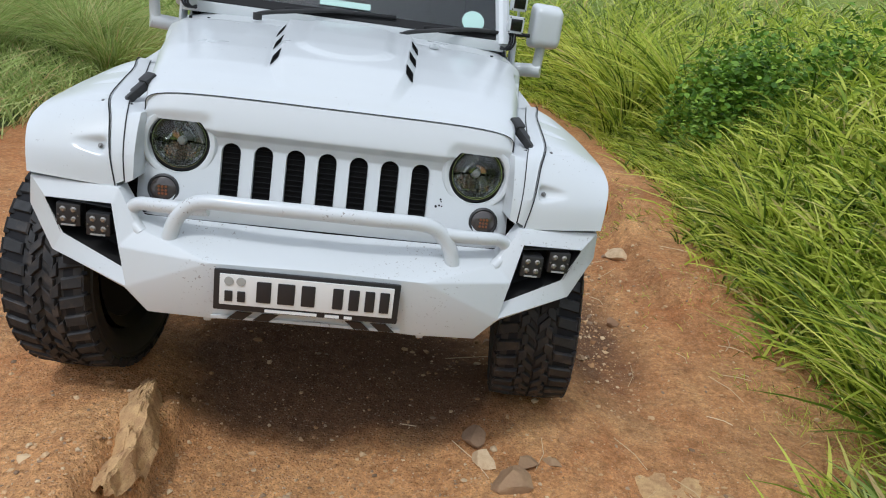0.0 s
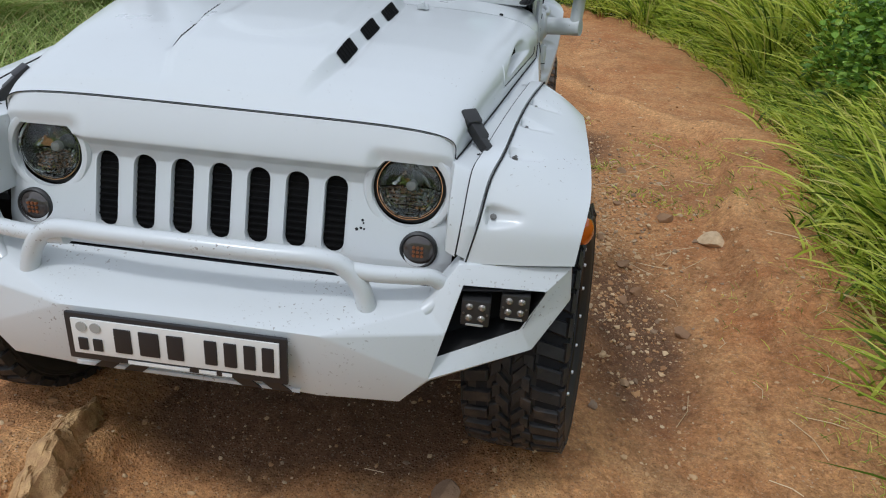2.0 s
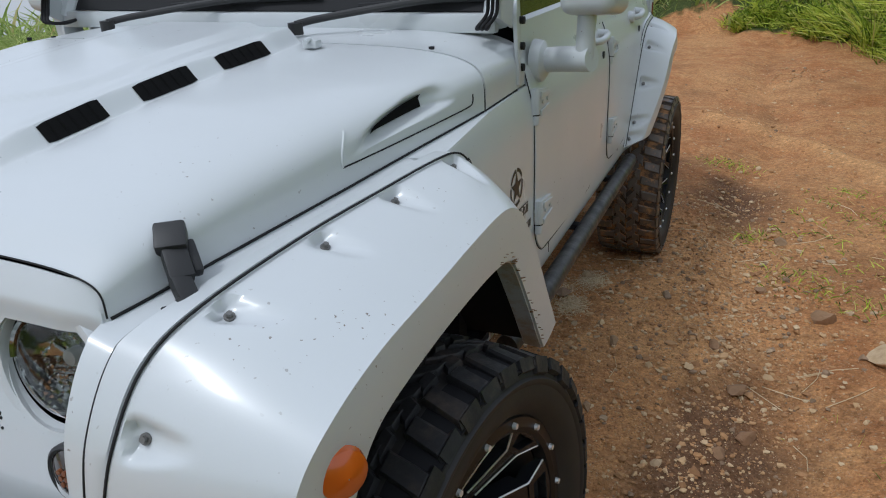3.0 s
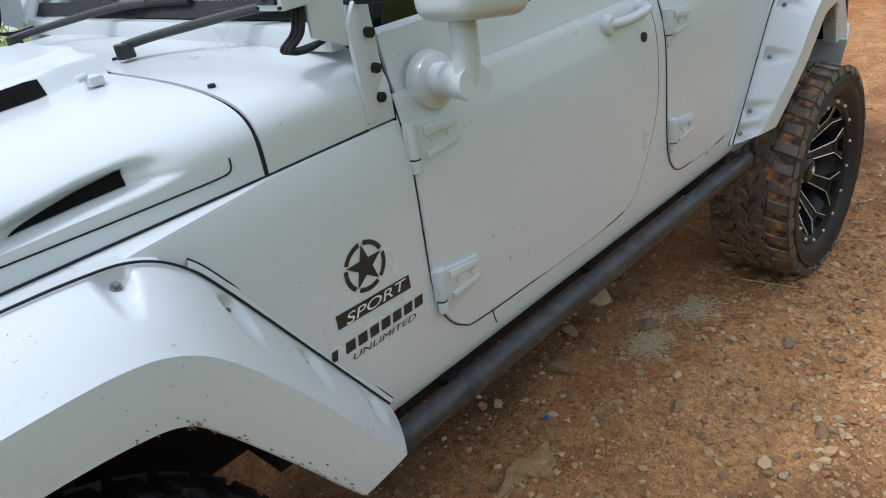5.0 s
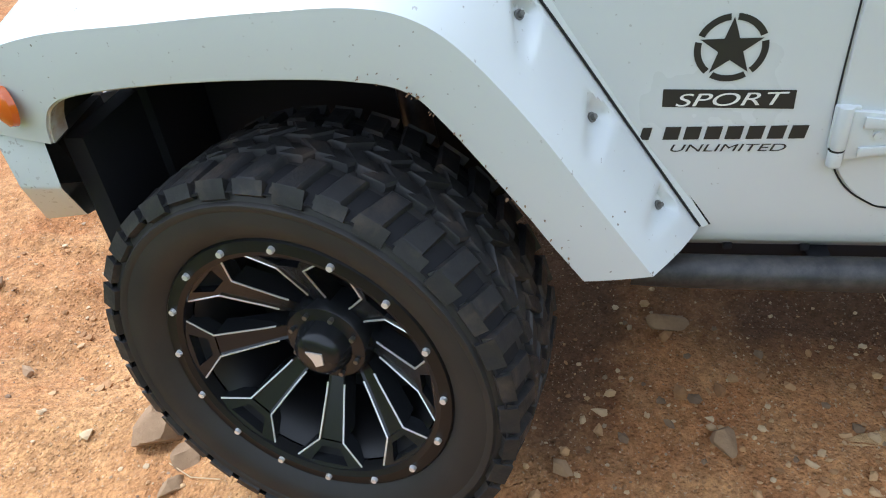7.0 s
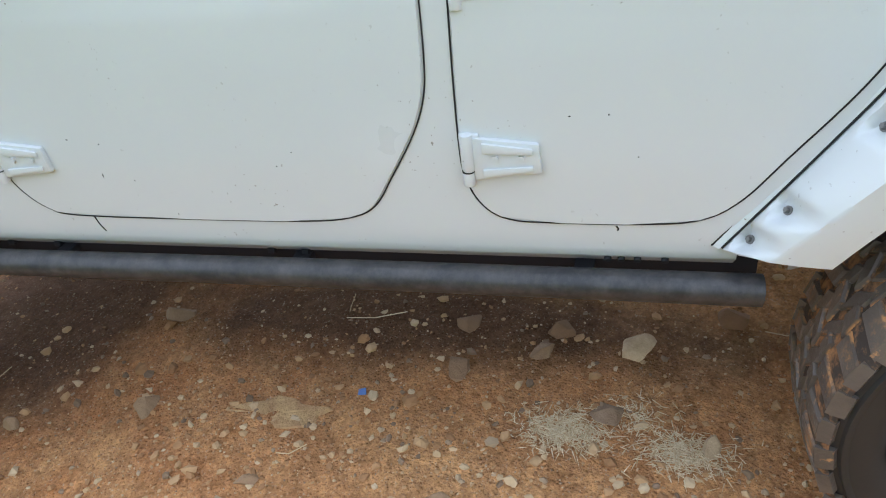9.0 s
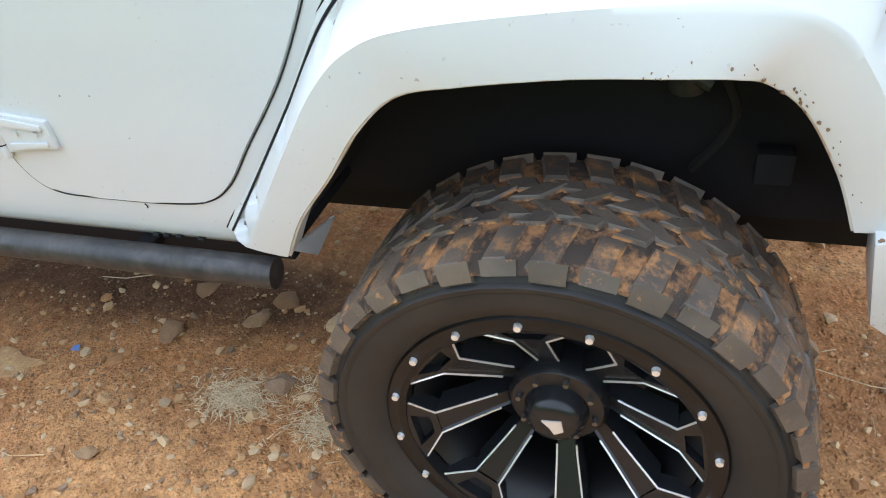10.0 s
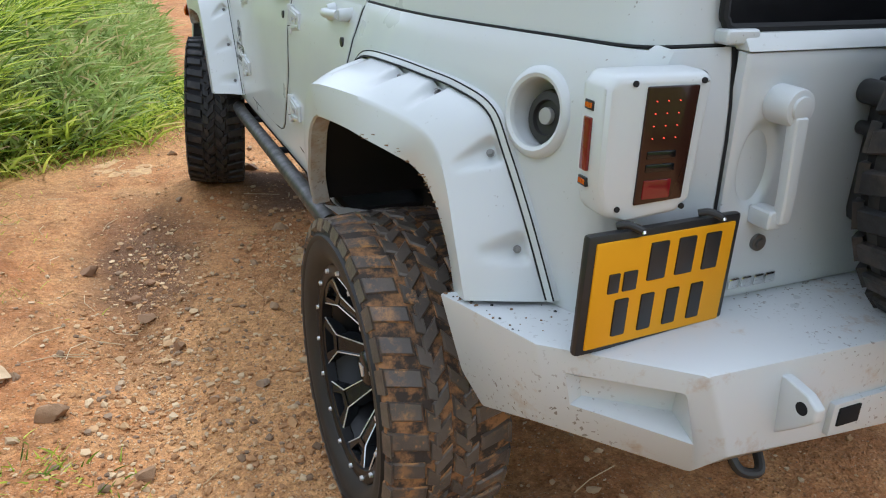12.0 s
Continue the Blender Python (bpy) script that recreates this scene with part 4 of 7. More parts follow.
for s in SIDES:
    part("body_side", sided(shell, s), PAINT, car, "flat white body side panel", 40)
    # ledge from the bonnet's foot to the body side, ahead of the windscreen
    def ledge_rows():
        rows = []
        for y in np.linspace(0.24, 0.868, 24):
            zb = table(y, HOOD_Y, HOOD_BASE)
            a0 = Vector((table(y, HOOD_Y, HOOD_HALF), y, zb - 0.004))
            e = side_pt(y, zb - 0.006)
            rows.append([a0 + Vector((-0.02, 0, 0)), a0, a0.lerp(e, 0.5) + Vector((0, 0, 0.003)), e + Vector((-0.006, 0, 0.003)), e + Vector((0.001, 0, -0.002)), e + Vector((0.0015, 0, -0.02))])
        return rows

    part("body_ledge", sided(lambda: loft(ledge_rows()), s), PAINT, car)


def outline(pts, n=6):
    """Rounded closed outline in (y, z)."""
    out = spline([(0, y, z) for y, z in pts], n)
    return [(p.y, p.z) for p in out]


DOOR_FRONT = [(0.878, 1.19), (0.872, 1.05), (0.866, 0.83), (0.872, 0.745), (0.895, 0.685), (0.94, 0.642), (1.01, 0.624), (1.30, 0.620), (1.55, 0.621), (1.645, 0.632), (1.70, 0.660), (1.745, 0.725), (1.80, 0.815), (1.828, 0.885), (1.838, 0.96), (1.842, 1.10), (1.842, 1.19)]
DOOR_REAR = [(1.896, 1.19), (1.892, 1.05), (1.885, 0.80), (1.892, 0.72), (1.918, 0.665), (1.965, 0.635), (2.05, 0.629), (2.22, 0.630), (2.31, 0.643), (2.37, 0.685), (2.43, 0.765), (2.52, 0.885), (2.585, 1.0), (2.63, 1.10), (2.65, 1.19)]


def door_panel(shape):
    """A pressed panel standing slightly proud of the tub, filled in rows from edge to edge."""
    pts = outline(shape, 6)
    low = min(range(len(pts)), key=lambda k: pts[k][1])
    left, right = pts[:low + 1], pts[low:]
    zs = [1.19 - (1.19 - pts[low][1] - 0.0005) * (k / 46) for k in range(47)]
    ly = lambda z: table(-z, [-p[1] for p in left], [p[0] for p in left])
    ry = lambda z: table(z, [p[1] for p in right], [p[0] for p in right])
    rows = []
    for z in zs:
        a, b = ly(z), ry(z)
        row = [side_pt(a, z, -0.001)]
        row += [side_pt(lerp(a, b, t), z, 0.0045) for t in (0.004, 0.02, 0.2, 0.4, 0.6, 0.8, 0.98, 0.996)]
        row += [side_pt(b, z, -0.001)]
        rows.append(row)
    rows.append([side_pt(p.y, pts[low][1], -0.001) for p in rows[-1]])
    return loft(rows)


def hinge(y, z):
    """Exposed strap hinge: knuckle and tapered leaf with two bolts."""
    x = plan_x(y) - wall_in(z)
    leaf = bevel(prism([(x + 0.004, y + 0.018, z + 0.020), (x + 0.004, y + 0.135, z + 0.006), (x + 0.004, y + 0.140, z - 0.050), (x + 0.004, y + 0.018, z - 0.064)], (0.012, 0, 0)), 0.004)
    rib = bevel(prism([(x + 0.016, y + 0.035, z + 0.012), (x + 0.016, y + 0.125, z + 0.000), (x + 0.016, y + 0.125, z - 0.012), (x + 0.016, y + 0.035, z - 0.008)], (0.006, 0, 0)), 0.003)
    rib2 = bevel(prism([(x + 0.016, y + 0.035, z - 0.040), (x + 0.016, y + 0.125, z - 0.034), (x + 0.016, y + 0.125, z - 0.044), (x + 0.016, y + 0.035, z - 0.056)], (0.006, 0, 0)), 0.003)
    pin = disc((x + 0.012, y + 0.008, z - 0.010), (0, 0, 1), 0.0115, 0.072, 20, None, 0.003)
    foot = bevel(prism([(x + 0.002, y - 0.006, z + 0.026), (x + 0.002, y + 0.03, z + 0.024), (x + 0.002, y + 0.03, z - 0.046), (x + 0.002, y - 0.006, z - 0.046)], (0.010, 0, 0)), 0.003)
    return leaf, rib, rib2, pin, foot


def hinge_under(y, z):
    x = plan_x(y) - wall_in(z)
    return disc((x + 0.012, y + 0.007, z - 0.062), (0, 0, 1), 0.0112, 0.028, 20, None, 0.003)


def door(shape, hinges, s, handle_at):
    d = part("door", sided(lambda: door_panel(shape), s), PAINT, car, "white steel door", 40)
    cy, cz = sum(p[0] for p in shape) / len(shape), 0.95
    edge = []
    for y, z in outline(shape, 5):
        away = Vector((y - cy, z - cz)).normalized() * 0.0020
        edge.append(side_pt(y + away.x, z + away.y, 0.0012))
    part("door_seal", sided(lambda: tube(edge, 0.0016, 6, 0), s), SEAM, d, "black door gap")
    for y, z in hinges:
        h = part("hinge", sided(lambda: join(*hinge(y, z)), s), PAINT, d, "exposed white strap hinge")
        part("hinge_pin", sided(lambda: hinge_under(y, z), s), PAINT, h)
        part("hinge_gap", sided(lambda: disc((plan_x(y) - wall_in(z) + 0.012, y + 0.007, z - 0.047), (0, 0, 1), 0.0118, 0.002, 20), s), SEAM, h)
        for dy in (0.058, 0.105):
            part("hinge_bolt", sided(lambda: disc((plan_x(y) - wall_in(z) + 0.017, y + dy, z - 0.020), (1, 0, 0), 0.006, 0.008, 12), s), PAINT, h)
    hy, hz = handle_at
    x = plan_x(hy) - wall_in(hz)
    hd = part("door_handle", sided(lambda: join(tube([(x + 0.005, hy - 0.10, hz + 0.0), (x + 0.038, hy - 0.075, hz + 0.002), (x + 0.042, hy, hz + 0.005), (x + 0.034, hy + 0.06, hz + 0.008)], 0.013, 12, 5), disc((x + 0.012, hy - 0.10, hz), (1, 0, 0), 0.028, 0.026, 24, 0.022, 0.004), disc((x + 0.012, hy + 0.065, hz + 0.008), (1, 0, 0), 0.020, 0.05, 20, 0.016, 0.004)), s), PAINT, d, "white paddle door handle")
    part("key_lock", sided(lambda: disc((plan_x(hy) - wall_in(hz - 0.066) + 0.005, hy + 0.052, hz - 0.066), (1, 0, 0), 0.0135, 0.010, 20, None, 0.002), s), BLACK, d)
    return d


for s in SIDES:
    df = door(DOOR_FRONT, ((0.869, 0.790), (0.872, 1.108)), s, (1.72, 1.152))
    door(DOOR_REAR, ((1.892, 0.792), (1.896, 1.108)), s, (2.50, 1.152))
    for y, low in ((1.045, 0.580), (2.16, 0.612)):
        part("panel_seam", sided(lambda: tube([side_pt(y, 0.622, 0.0), side_pt(y + 0.004, (low + 0.62) / 2, 0.0), side_pt(y + 0.3 * (0.62 - low), low, 0.0)], 0.0018, 6, 0), s), SEAM, car)
    for y in (2.145, 2.17, 2.20, 2.25):
        part("sill_plug", sided(lambda: disc((0.832, y, 0.540), (1, 0, -0.6), 0.0070, 0.012, 14), s), SEAM, car)
    for y in (0.74, 0.87, 1.42, 1.50):
        part("sill_clip", sided(lambda: block(0.800, 0.816, y, y + 0.016, 0.512, 0.526, 0.003), s), SEAM, car)
    # dark block that blackens the gap between sill and slider, as its shade
    part("pinch_weld", sided(lambda: block(0.745, 0.795, 0.55, 2.42, 0.480, 0.530), s), VOID, car)
    slider = part("rock_slider", sided(lambda: tube([(0.862, 0.58, 0.502), (0.870, 0.75, 0.504), (0.870, 1.5, 0.506), (0.870, 2.25, 0.505), (0.864, 2.42, 0.500)], 0.031, 20, 6), s), PIPE, car, "scuffed black steel rock slider tube")
    for y in (0.9, 1.5, 2.1):
        part("slider_bracket", sided(lambda: block(0.55, 0.85, y - 0.02, y + 0.02, 0.490, 0.512, 0.004), s), VOID, slider)

    if s > 0:
        for y, z, w, h in ((1.119, 0.727, 0.0016, 0.007), (1.069, 0.810, 0.004, 0.0015), (1.140, 0.799, 0.0022, 0.0018), (1.190, 0.715, 0.0018, 0.0016), (1.519, 0.750, 0.0016, 0.002), (1.557, 0.780, 0.0018, 0.0015), (2.08, 0.846, 0.003, 0.0015), (2.145, 0.848, 0.0015, 0.0025), (2.195, 0.769, 0.0016, 0.0016), (1.262, 0.634, 0.0018, 0.0018)):
            part("mud_fleck", mesh_of([side_pt(y - w, z, 0.0052), side_pt(y, z - h, 0.0052), side_pt(y + w, z, 0.0052), side_pt(y, z + h, 0.0052)], [(0, 1, 2, 3)]), SEAM, df, "small dark mud fleck")

    # decals on the panel behind the front wheel
    def decal_pt(y, z):
        return side_pt(y, z, 0.0012)

    def star():
        c = (0.704, 0.908)
        pts = []
        for k in range(10):
            r = 0.047 if k % 2 == 0 else 0.0185
            a = math.pi / 2 + math.pi * k / 5
            pts.append(decal_pt(c[0] - r * math.cos(a), c[1] + r * math.sin(a)))
        pts.append(decal_pt(*c))
        return mesh_of(pts, [(k, (k + 1) % 10, 10) for k in range(10)])

    def star_ring(k):
        rows = []
        for a in np.linspace(math.pi / 2 + 2 * math.pi * (k + 0.08) / 5, math.pi / 2 + 2 * math.pi * (k + 0.92) / 5, 12):
            rows.append([decal_pt(0.704 + r * math.cos(a), 0.908 + r * math.sin(a)) for r in (0.0425, 0.0525)])
        return loft(rows)

    st = part("star_decal", sided(star, s), DECAL, car, "worn black star decal in a ring")
    for k in range(5):
        part("ring_arc", sided(lambda: star_ring(k), s), DECAL, st)
    # a black banner, then plain bars in place of the model name
    bn = part("word_banner", sided(lambda: mesh_of([decal_pt(0.612, 0.845), decal_pt(0.806, 0.839), decal_pt(0.806, 0.808), decal_pt(0.612, 0.815)], [(0, 1, 2, 3)]), s), DECAL, car, "black banner decal lettered SPORT")

    def word(text, y0, y1, z, height, mat, parent, lift):
        cu = bpy.data.curves.new("word", "FONT")
        cu.body, cu.size, cu.shear, cu.extrude = text, 1.0, 0.25, 0.0
        tmp = bpy.data.objects.new("word", cu)
        me = bpy.data.meshes.new_from_object(tmp)
        xs = [v.co.x for v in me.vertices]
        ys = [v.co.y for v in me.vertices]
        for v in me.vertices:
            t = (v.co.x - min(xs)) / (max(xs) - min(xs))
            u = (v.co.y - min(ys)) / (max(ys) - min(ys))
            if s < 0:
                t = 1 - t
            p = side_pt(lerp(y0, y1, t), z + height * u, lift)
            v.co = Vector((p.x * s, p.y, p.z))
        me.materials.append(mat)
        ob = new("lettering", me)
        ob.parent = parent
        bpy.data.objects.remove(tmp)
        bpy.data.curves.remove(cu)
        return ob

    word("SPORT", 0.632, 0.796, 0.8155, 0.0215, WORDS_WHITE, bn, 0.0022)
    nm = part("name_decal", sided(lambda: mesh_of([decal_pt(0.585, 0.779), decal_pt(0.600, 0.779), decal_pt(0.595, 0.757), decal_pt(0.580, 0.757)], [(0, 1, 2, 3)]), s), DECAL, car, "black model-name decal drawn as bars")
    for k in range(1, 8):
        y = 0.585 + 0.0315 * k
        part("name_bar", sided(lambda: mesh_of([decal_pt(y + 0.004, 0.780), decal_pt(y + 0.028, 0.780), decal_pt(y + 0.024, 0.757), decal_pt(y, 0.757)], [(0, 1, 2, 3)]), s), DECAL, nm)
    word("UNLIMITED", 0.630, 0.806, 0.7345, 0.0135, DECAL, nm, 0.0012)

    # hinge bracket at the windscreen foot
    pb = part("windscreen_bracket", sided(lambda: bevel(prism([(0.806, 0.800, 1.335), (0.792, 0.865, 1.42), (0.800, 0.872, 1.16), (0.815, 0.800, 1.155)], (0.012, 0, 0)), 0.004), s), PAINT, car)
    for z in (1.195, 1.25, 1.315):
        part("bracket_bolt", sided(lambda: disc((0.818, 0.845, z), (1, 0, 0), 0.010, 0.014, 10), s), SEAM, pb)

    # mirror
    mr = part("wing_mirror", sided(lambda: bevel(mesh_of([(0.905, 0.868, 1.325), (1.045, 0.868, 1.330), (1.045, 0.868, 1.510), (0.905, 0.868, 1.515), (0.900, 1.025, 1.305), (1.065, 1.025, 1.310), (1.065, 1.025, 1.53), (0.900, 1.025, 1.535)], [(3, 2, 1, 0), (4, 5, 6, 7), (0, 1, 5, 4), (1, 2, 6, 5), (2, 3, 7, 6), (3, 0, 4, 7)]), 0.040, 6), s), PAINT, car, "white door mirror on a thick arm")
    part("mirror_glass", sided(lambda: block(0.918, 1.048, 1.018, 1.030, 1.33, 1.515, 0.004), s), GLOSS, mr)
    part("mirror_arm", sided(lambda: join(tube([(0.825, 0.975, 1.192), (0.88, 0.968, 1.198), (0.93, 0.95, 1.203), (0.985, 0.93, 1.208)], 0.034, 18, 5), tube([(0.962, 0.938, 1.20), (0.965, 0.935, 1.27), (0.968, 0.935, 1.35)], 0.025, 16, 4)), s), PAINT, mr)
    part("mirror_foot", sided(lambda: revolve([(0.0, 0.035), (0.035, 0.032), (0.055, 0.018), (0.060, 0.0), (0.060, -0.01)], (0.822, 0.978, 1.190), (1, 0, 0), 28), s), PAINT, mr)

    # stacked cube lamps on the pillar
    for z in (1.425, 1.525):
        cube = part("cube_lamp", sided(lambda: block(0.742, 0.815, 0.675, 0.735, z - 0.038, z + 0.038, 0.006), s), PAINT, car, "small white cube work lamp")
        part("cube_lens", sided(lambda: block(0.752, 0.805, 0.669, 0.676, z - 0.027, z + 0.027, 0.003), s), GLOSS, cube)
        for dx in (0.0, 0.063):
            for dz in (-0.032, 0.032):
                part("cube_screw", sided(lambda: disc((0.747 + dx, 0.673, z + dz), (0, -1, 0), 0.003, 0.005, 8), s), SEAM, cube)
    part("lamp_bracket", sided(lambda: bevel(prism([(0.79, 0.735, 1.33), (0.80, 0.80, 1.30), (0.80, 0.83, 1.56), (0.79, 0.74, 1.57)], (0.008, 0, 0)), 0.002), s), PAINT, car)
    for k, off in enumerate((0.0, 0.012, 0.024)):
        part("lamp_cable", sided(lambda: tube([(0.765 + off, 0.735, 1.40), (0.768 + off, 0.72, 1.345), (0.75 + off, 0.70, 1.315), (0.735 + off, 0.745, 1.305), (0.745, 0.80, 1.31)], 0.005, 8, 5), s), SEAM, car)

# ---- windscreen, roof and glass
def sheet4(a, b, c, d, t=0.006):
    return thick(mesh_of([a, b, c, d], [(0, 1, 2, 3)]), t)


part("windscreen_frame", join(block(-0.76, 0.76, 0.800, 0.835, 1.285, 1.335, 0.008),
     *[tube([(sx * 0.755, 0.818, 1.31), (sx * 0.735, 0.97, 1.56), (sx * 0.715, 1.12, 1.80)], 0.035, 10, 3) for sx in SIDES], tube([(-0.715, 1.12, 1.80), (0, 1.12, 1.81), (0.715, 1.12, 1.80)], 0.035, 10, 3)), PAINT, car)
part("windscreen", sheet4((-0.74, 0.835, 1.337), (0.74, 0.835, 1.337), (0.70, 1.115, 1.79), (-0.70, 1.115, 1.79), 0.005), GLASS, car, "dark reflecting windscreen")
part("windscreen_band", sheet4((-0.73, 0.830, 1.337), (0.73, 0.830, 1.337), (0.728, 0.851, 1.372), (-0.728, 0.851, 1.372), 0.002), SEAM, car)
part("toll_sticker", sheet4((-0.14, 0.860, 1.389), (0.10, 0.860, 1.389), (0.10, 0.876, 1.416), (-0.14, 0.876, 1.416), 0.001), STICKER, car)
part("round_sticker", disc((0.60, 0.868, 1.405), (0, -0.85, 0.53), 0.055, 0.001, 28), STICKER, car, "pale green round sticker on the windscreen")
part("dashboard", block(-0.72, 0.72, 0.93, 1.25, 1.0, 1.32, 0.03), VOID, car)
for x, tip in ((0.262, -0.20), (-0.394, -0.06)):
    w = part("wiper", join(tube([(x, 0.64, 1.322), (x + 0.06, 0.70, 1.335), (x + 0.30, 0.80, 1.368), (x + 0.42, 0.835, 1.372)], 0.010, 10, 5), disc((x, 0.64, 1.312), (0, 0, 1), 0.02, 0.03, 16)), BLACK, car, "black wiper arm and blade")
    part("wiper_blade", tube([(x + 0.10, 0.812, 1.352), (x + 0.38, 0.832, 1.368), (x + 0.62, 0.840, 1.376)], 0.009, 8, 4), SEAM, w)


def top_shell():
    zs, ins = (1.205, 1.26, 1.45, 1.65, 1.76, 1.80, 1.815), (0.047, 0.055, 0.085, 0.115, 0.135, 0.17, 0.24)
    rows = []
    for z, i in zip(zs, ins):
        row = [Vector((plan_x(y) - i, y - 0.6 * i * max(0, (y - 3.3) / 0.318), z)) for y in list(np.linspace(2.66, 3.5, 16)) + list(np.linspace(3.5, 3.618, 14))[1:]]
        row += [Vector((x, 3.62 - i * 0.6, z)) for x in np.linspace(0.60 - i, MID, 8)]
        rows.append(row)
    return thick(loft(rows), 0.006)


for s in SIDES:
    part("hard_top", sided(top_shell, s), PAINT, car, "white removable hard top")
    part("belt_seam", sided(lambda: tube([Vector((plan_x(y) - 0.044, y - 0.0264 * max(0, (y - 3.3) / 0.318), 1.202)) for y in list(np.linspace(2.66, 3.5, 16)) + list(np.linspace(3.5, 3.618, 12))[1:]] + [Vector((x, 3.594, 1.202)) for x in (0.55, 0.50, 0.45)], 0.0028, 6, 0), s), SEAM, car)
    part("door_upper", sided(lambda: thick(loft([[Vector((plan_x(y) - i, y, z)) for y in np.linspace(0.89, 2.65, 8)] for z, i in ((1.19, 0.036), (1.22, 0.046), (1.30, 0.058), (1.31, 0.07))]), 0.008), s), PAINT, car)
    part("side_window", sided(lambda: thick(loft([[Vector((plan_x(y) - i, y + k, z)) for y, k in ((0.92, dk), (1.82, 0), (2.65, 0))] for z, i, dk in ((1.31, 0.072, 0), (1.75, 0.125, 0.22))]), 0.004), s), GLOSS, car)
part("roof", thick(loft([[Vector((x, y, 1.815 + 0.02 * math.cos(x * 2) - (0.03 if y < 1.2 else 0))) for x in np.linspace(-0.68, 0.68, 9)] for y in np.linspace(1.08, 3.42, 8)]), 0.01), PAINT, car)

# ---- back: tailgate, lamps, filler, plate
def tailgate():
    """The outer skin with rolled edges and the hollow behind the handle."""
    xs = [-0.44, -0.437, -0.431] + list(np.linspace(-0.42, 0.28, 12)) + list(np.linspace(0.29, 0.42, 36)) + [0.428, 0.434, 0.437]
    zs = [0.715, 0.718, 0.724] + list(np.linspace(0.74, 0.86, 5)) + list(np.linspace(0.865, 1.11, 48)) + [1.13, 1.16, 1.184, 1.192, 1.195]
    rows = []
    for z in zs:
        row = []
        for x in xs:
            m = min(x + 0.44, 0.437 - x, z - 0.715, 1.195 - z)
            y = 3.637 - 0.008 * (1 - min(1, m / 0.009)) ** 2 - (0.012 if m <= 0 else 0)
            q = math.hypot((x - 0.368) / 0.046, (z - 0.985) / 0.090)
            row.append(Vector((x, y - 0.022 * step((1.06 - q) / 0.55), z)))
        rows.append(row)
    return loft(rows)


tg = part("tailgate", tailgate(), PAINT, car, "white side-hinged tailgate")
part("tailgate_core", block(-0.43, 0.43, 3.585, 3.608, 0.72, 1.19), PAINT, tg)
part("tailgate_gap", loft([[Vector((x, 3.6255 - wall_in(z) * 0.5, z)) for x in (0.430, 0.444)] for z in np.linspace(0.712, 1.20, 16)]), SEAM, car)
part("tailgate_lip", bevel(prism([(-0.44, 3.64, 1.195), (-0.44, 3.62, 1.225), (-0.44, 3.57, 1.225), (-0.44, 3.57, 1.195)], (0.875, 0, 0)), 0.005), PAINT, car)
rg = part("rear_window", sheet4((-0.52, 3.592, 1.235), (0.452, 3.592, 1.235), (0.42, 3.52, 1.70), (-0.49, 3.52, 1.70), 0.006), GLOSS, car, "black tinted rear window")
part("window_rubber", tube([(0.46, 3.590, 1.70), (0.468, 3.598, 1.30), (0.465, 3.602, 1.245), (0.45, 3.604, 1.232), (0.42, 3.604, 1.231), (0.2, 3.604, 1.231), (-0.5, 3.604, 1.232)], 0.009, 8, 3), SEAM, rg)
part("glass_hinge_pad", block(0.40, 0.475, 3.585, 3.625, 1.205, 1.232, 0.010, 3), PAINT, car)
hn = part("tailgate_handle", join(bevel(prism([(0.362, 3.676, 1.090), (0.330, 3.676, 1.090), (0.322, 3.676, 0.935), (0.324, 3.676, 0.888), (0.350, 3.676, 0.886), (0.350, 3.676, 0.935)], (0, 0.026, 0)), 0.009, 3), disc((0.346, 3.662, 1.103), (0, 1, 0), 0.036, 0.060, 28, 0.034, 0.007), block(0.326, 0.366, 3.632, 3.690, 0.874, 0.912, 0.010, 3)), PAINT, tg, "white tailgate handle with a round latch")
part("latch_button", disc((0.346, 3.694, 1.103), (0, 1, 0), 0.022, 0.008, 24, None, 0.002), PAINT, hn)
part("tailgate_lock", join(disc((0.330, 3.640, 0.830), (0, 1, 0), 0.017, 0.010, 24), disc((0.330, 3.645, 0.830), (0, 1, 0), 0.010, 0.010, 18)), STEEL, tg)
bdg = part("badge", block(0.392, 0.418, 3.638, 3.644, 0.735, 0.757, 0.004), CHROME, tg, "chrome lettering badge drawn as bars")
for x in (0.374, 0.342, 0.310, 0.280):
    part("badge_bar", block(x - 0.013, x + 0.013, 3.638, 3.644, 0.737, 0.760, 0.004), CHROME, bdg)
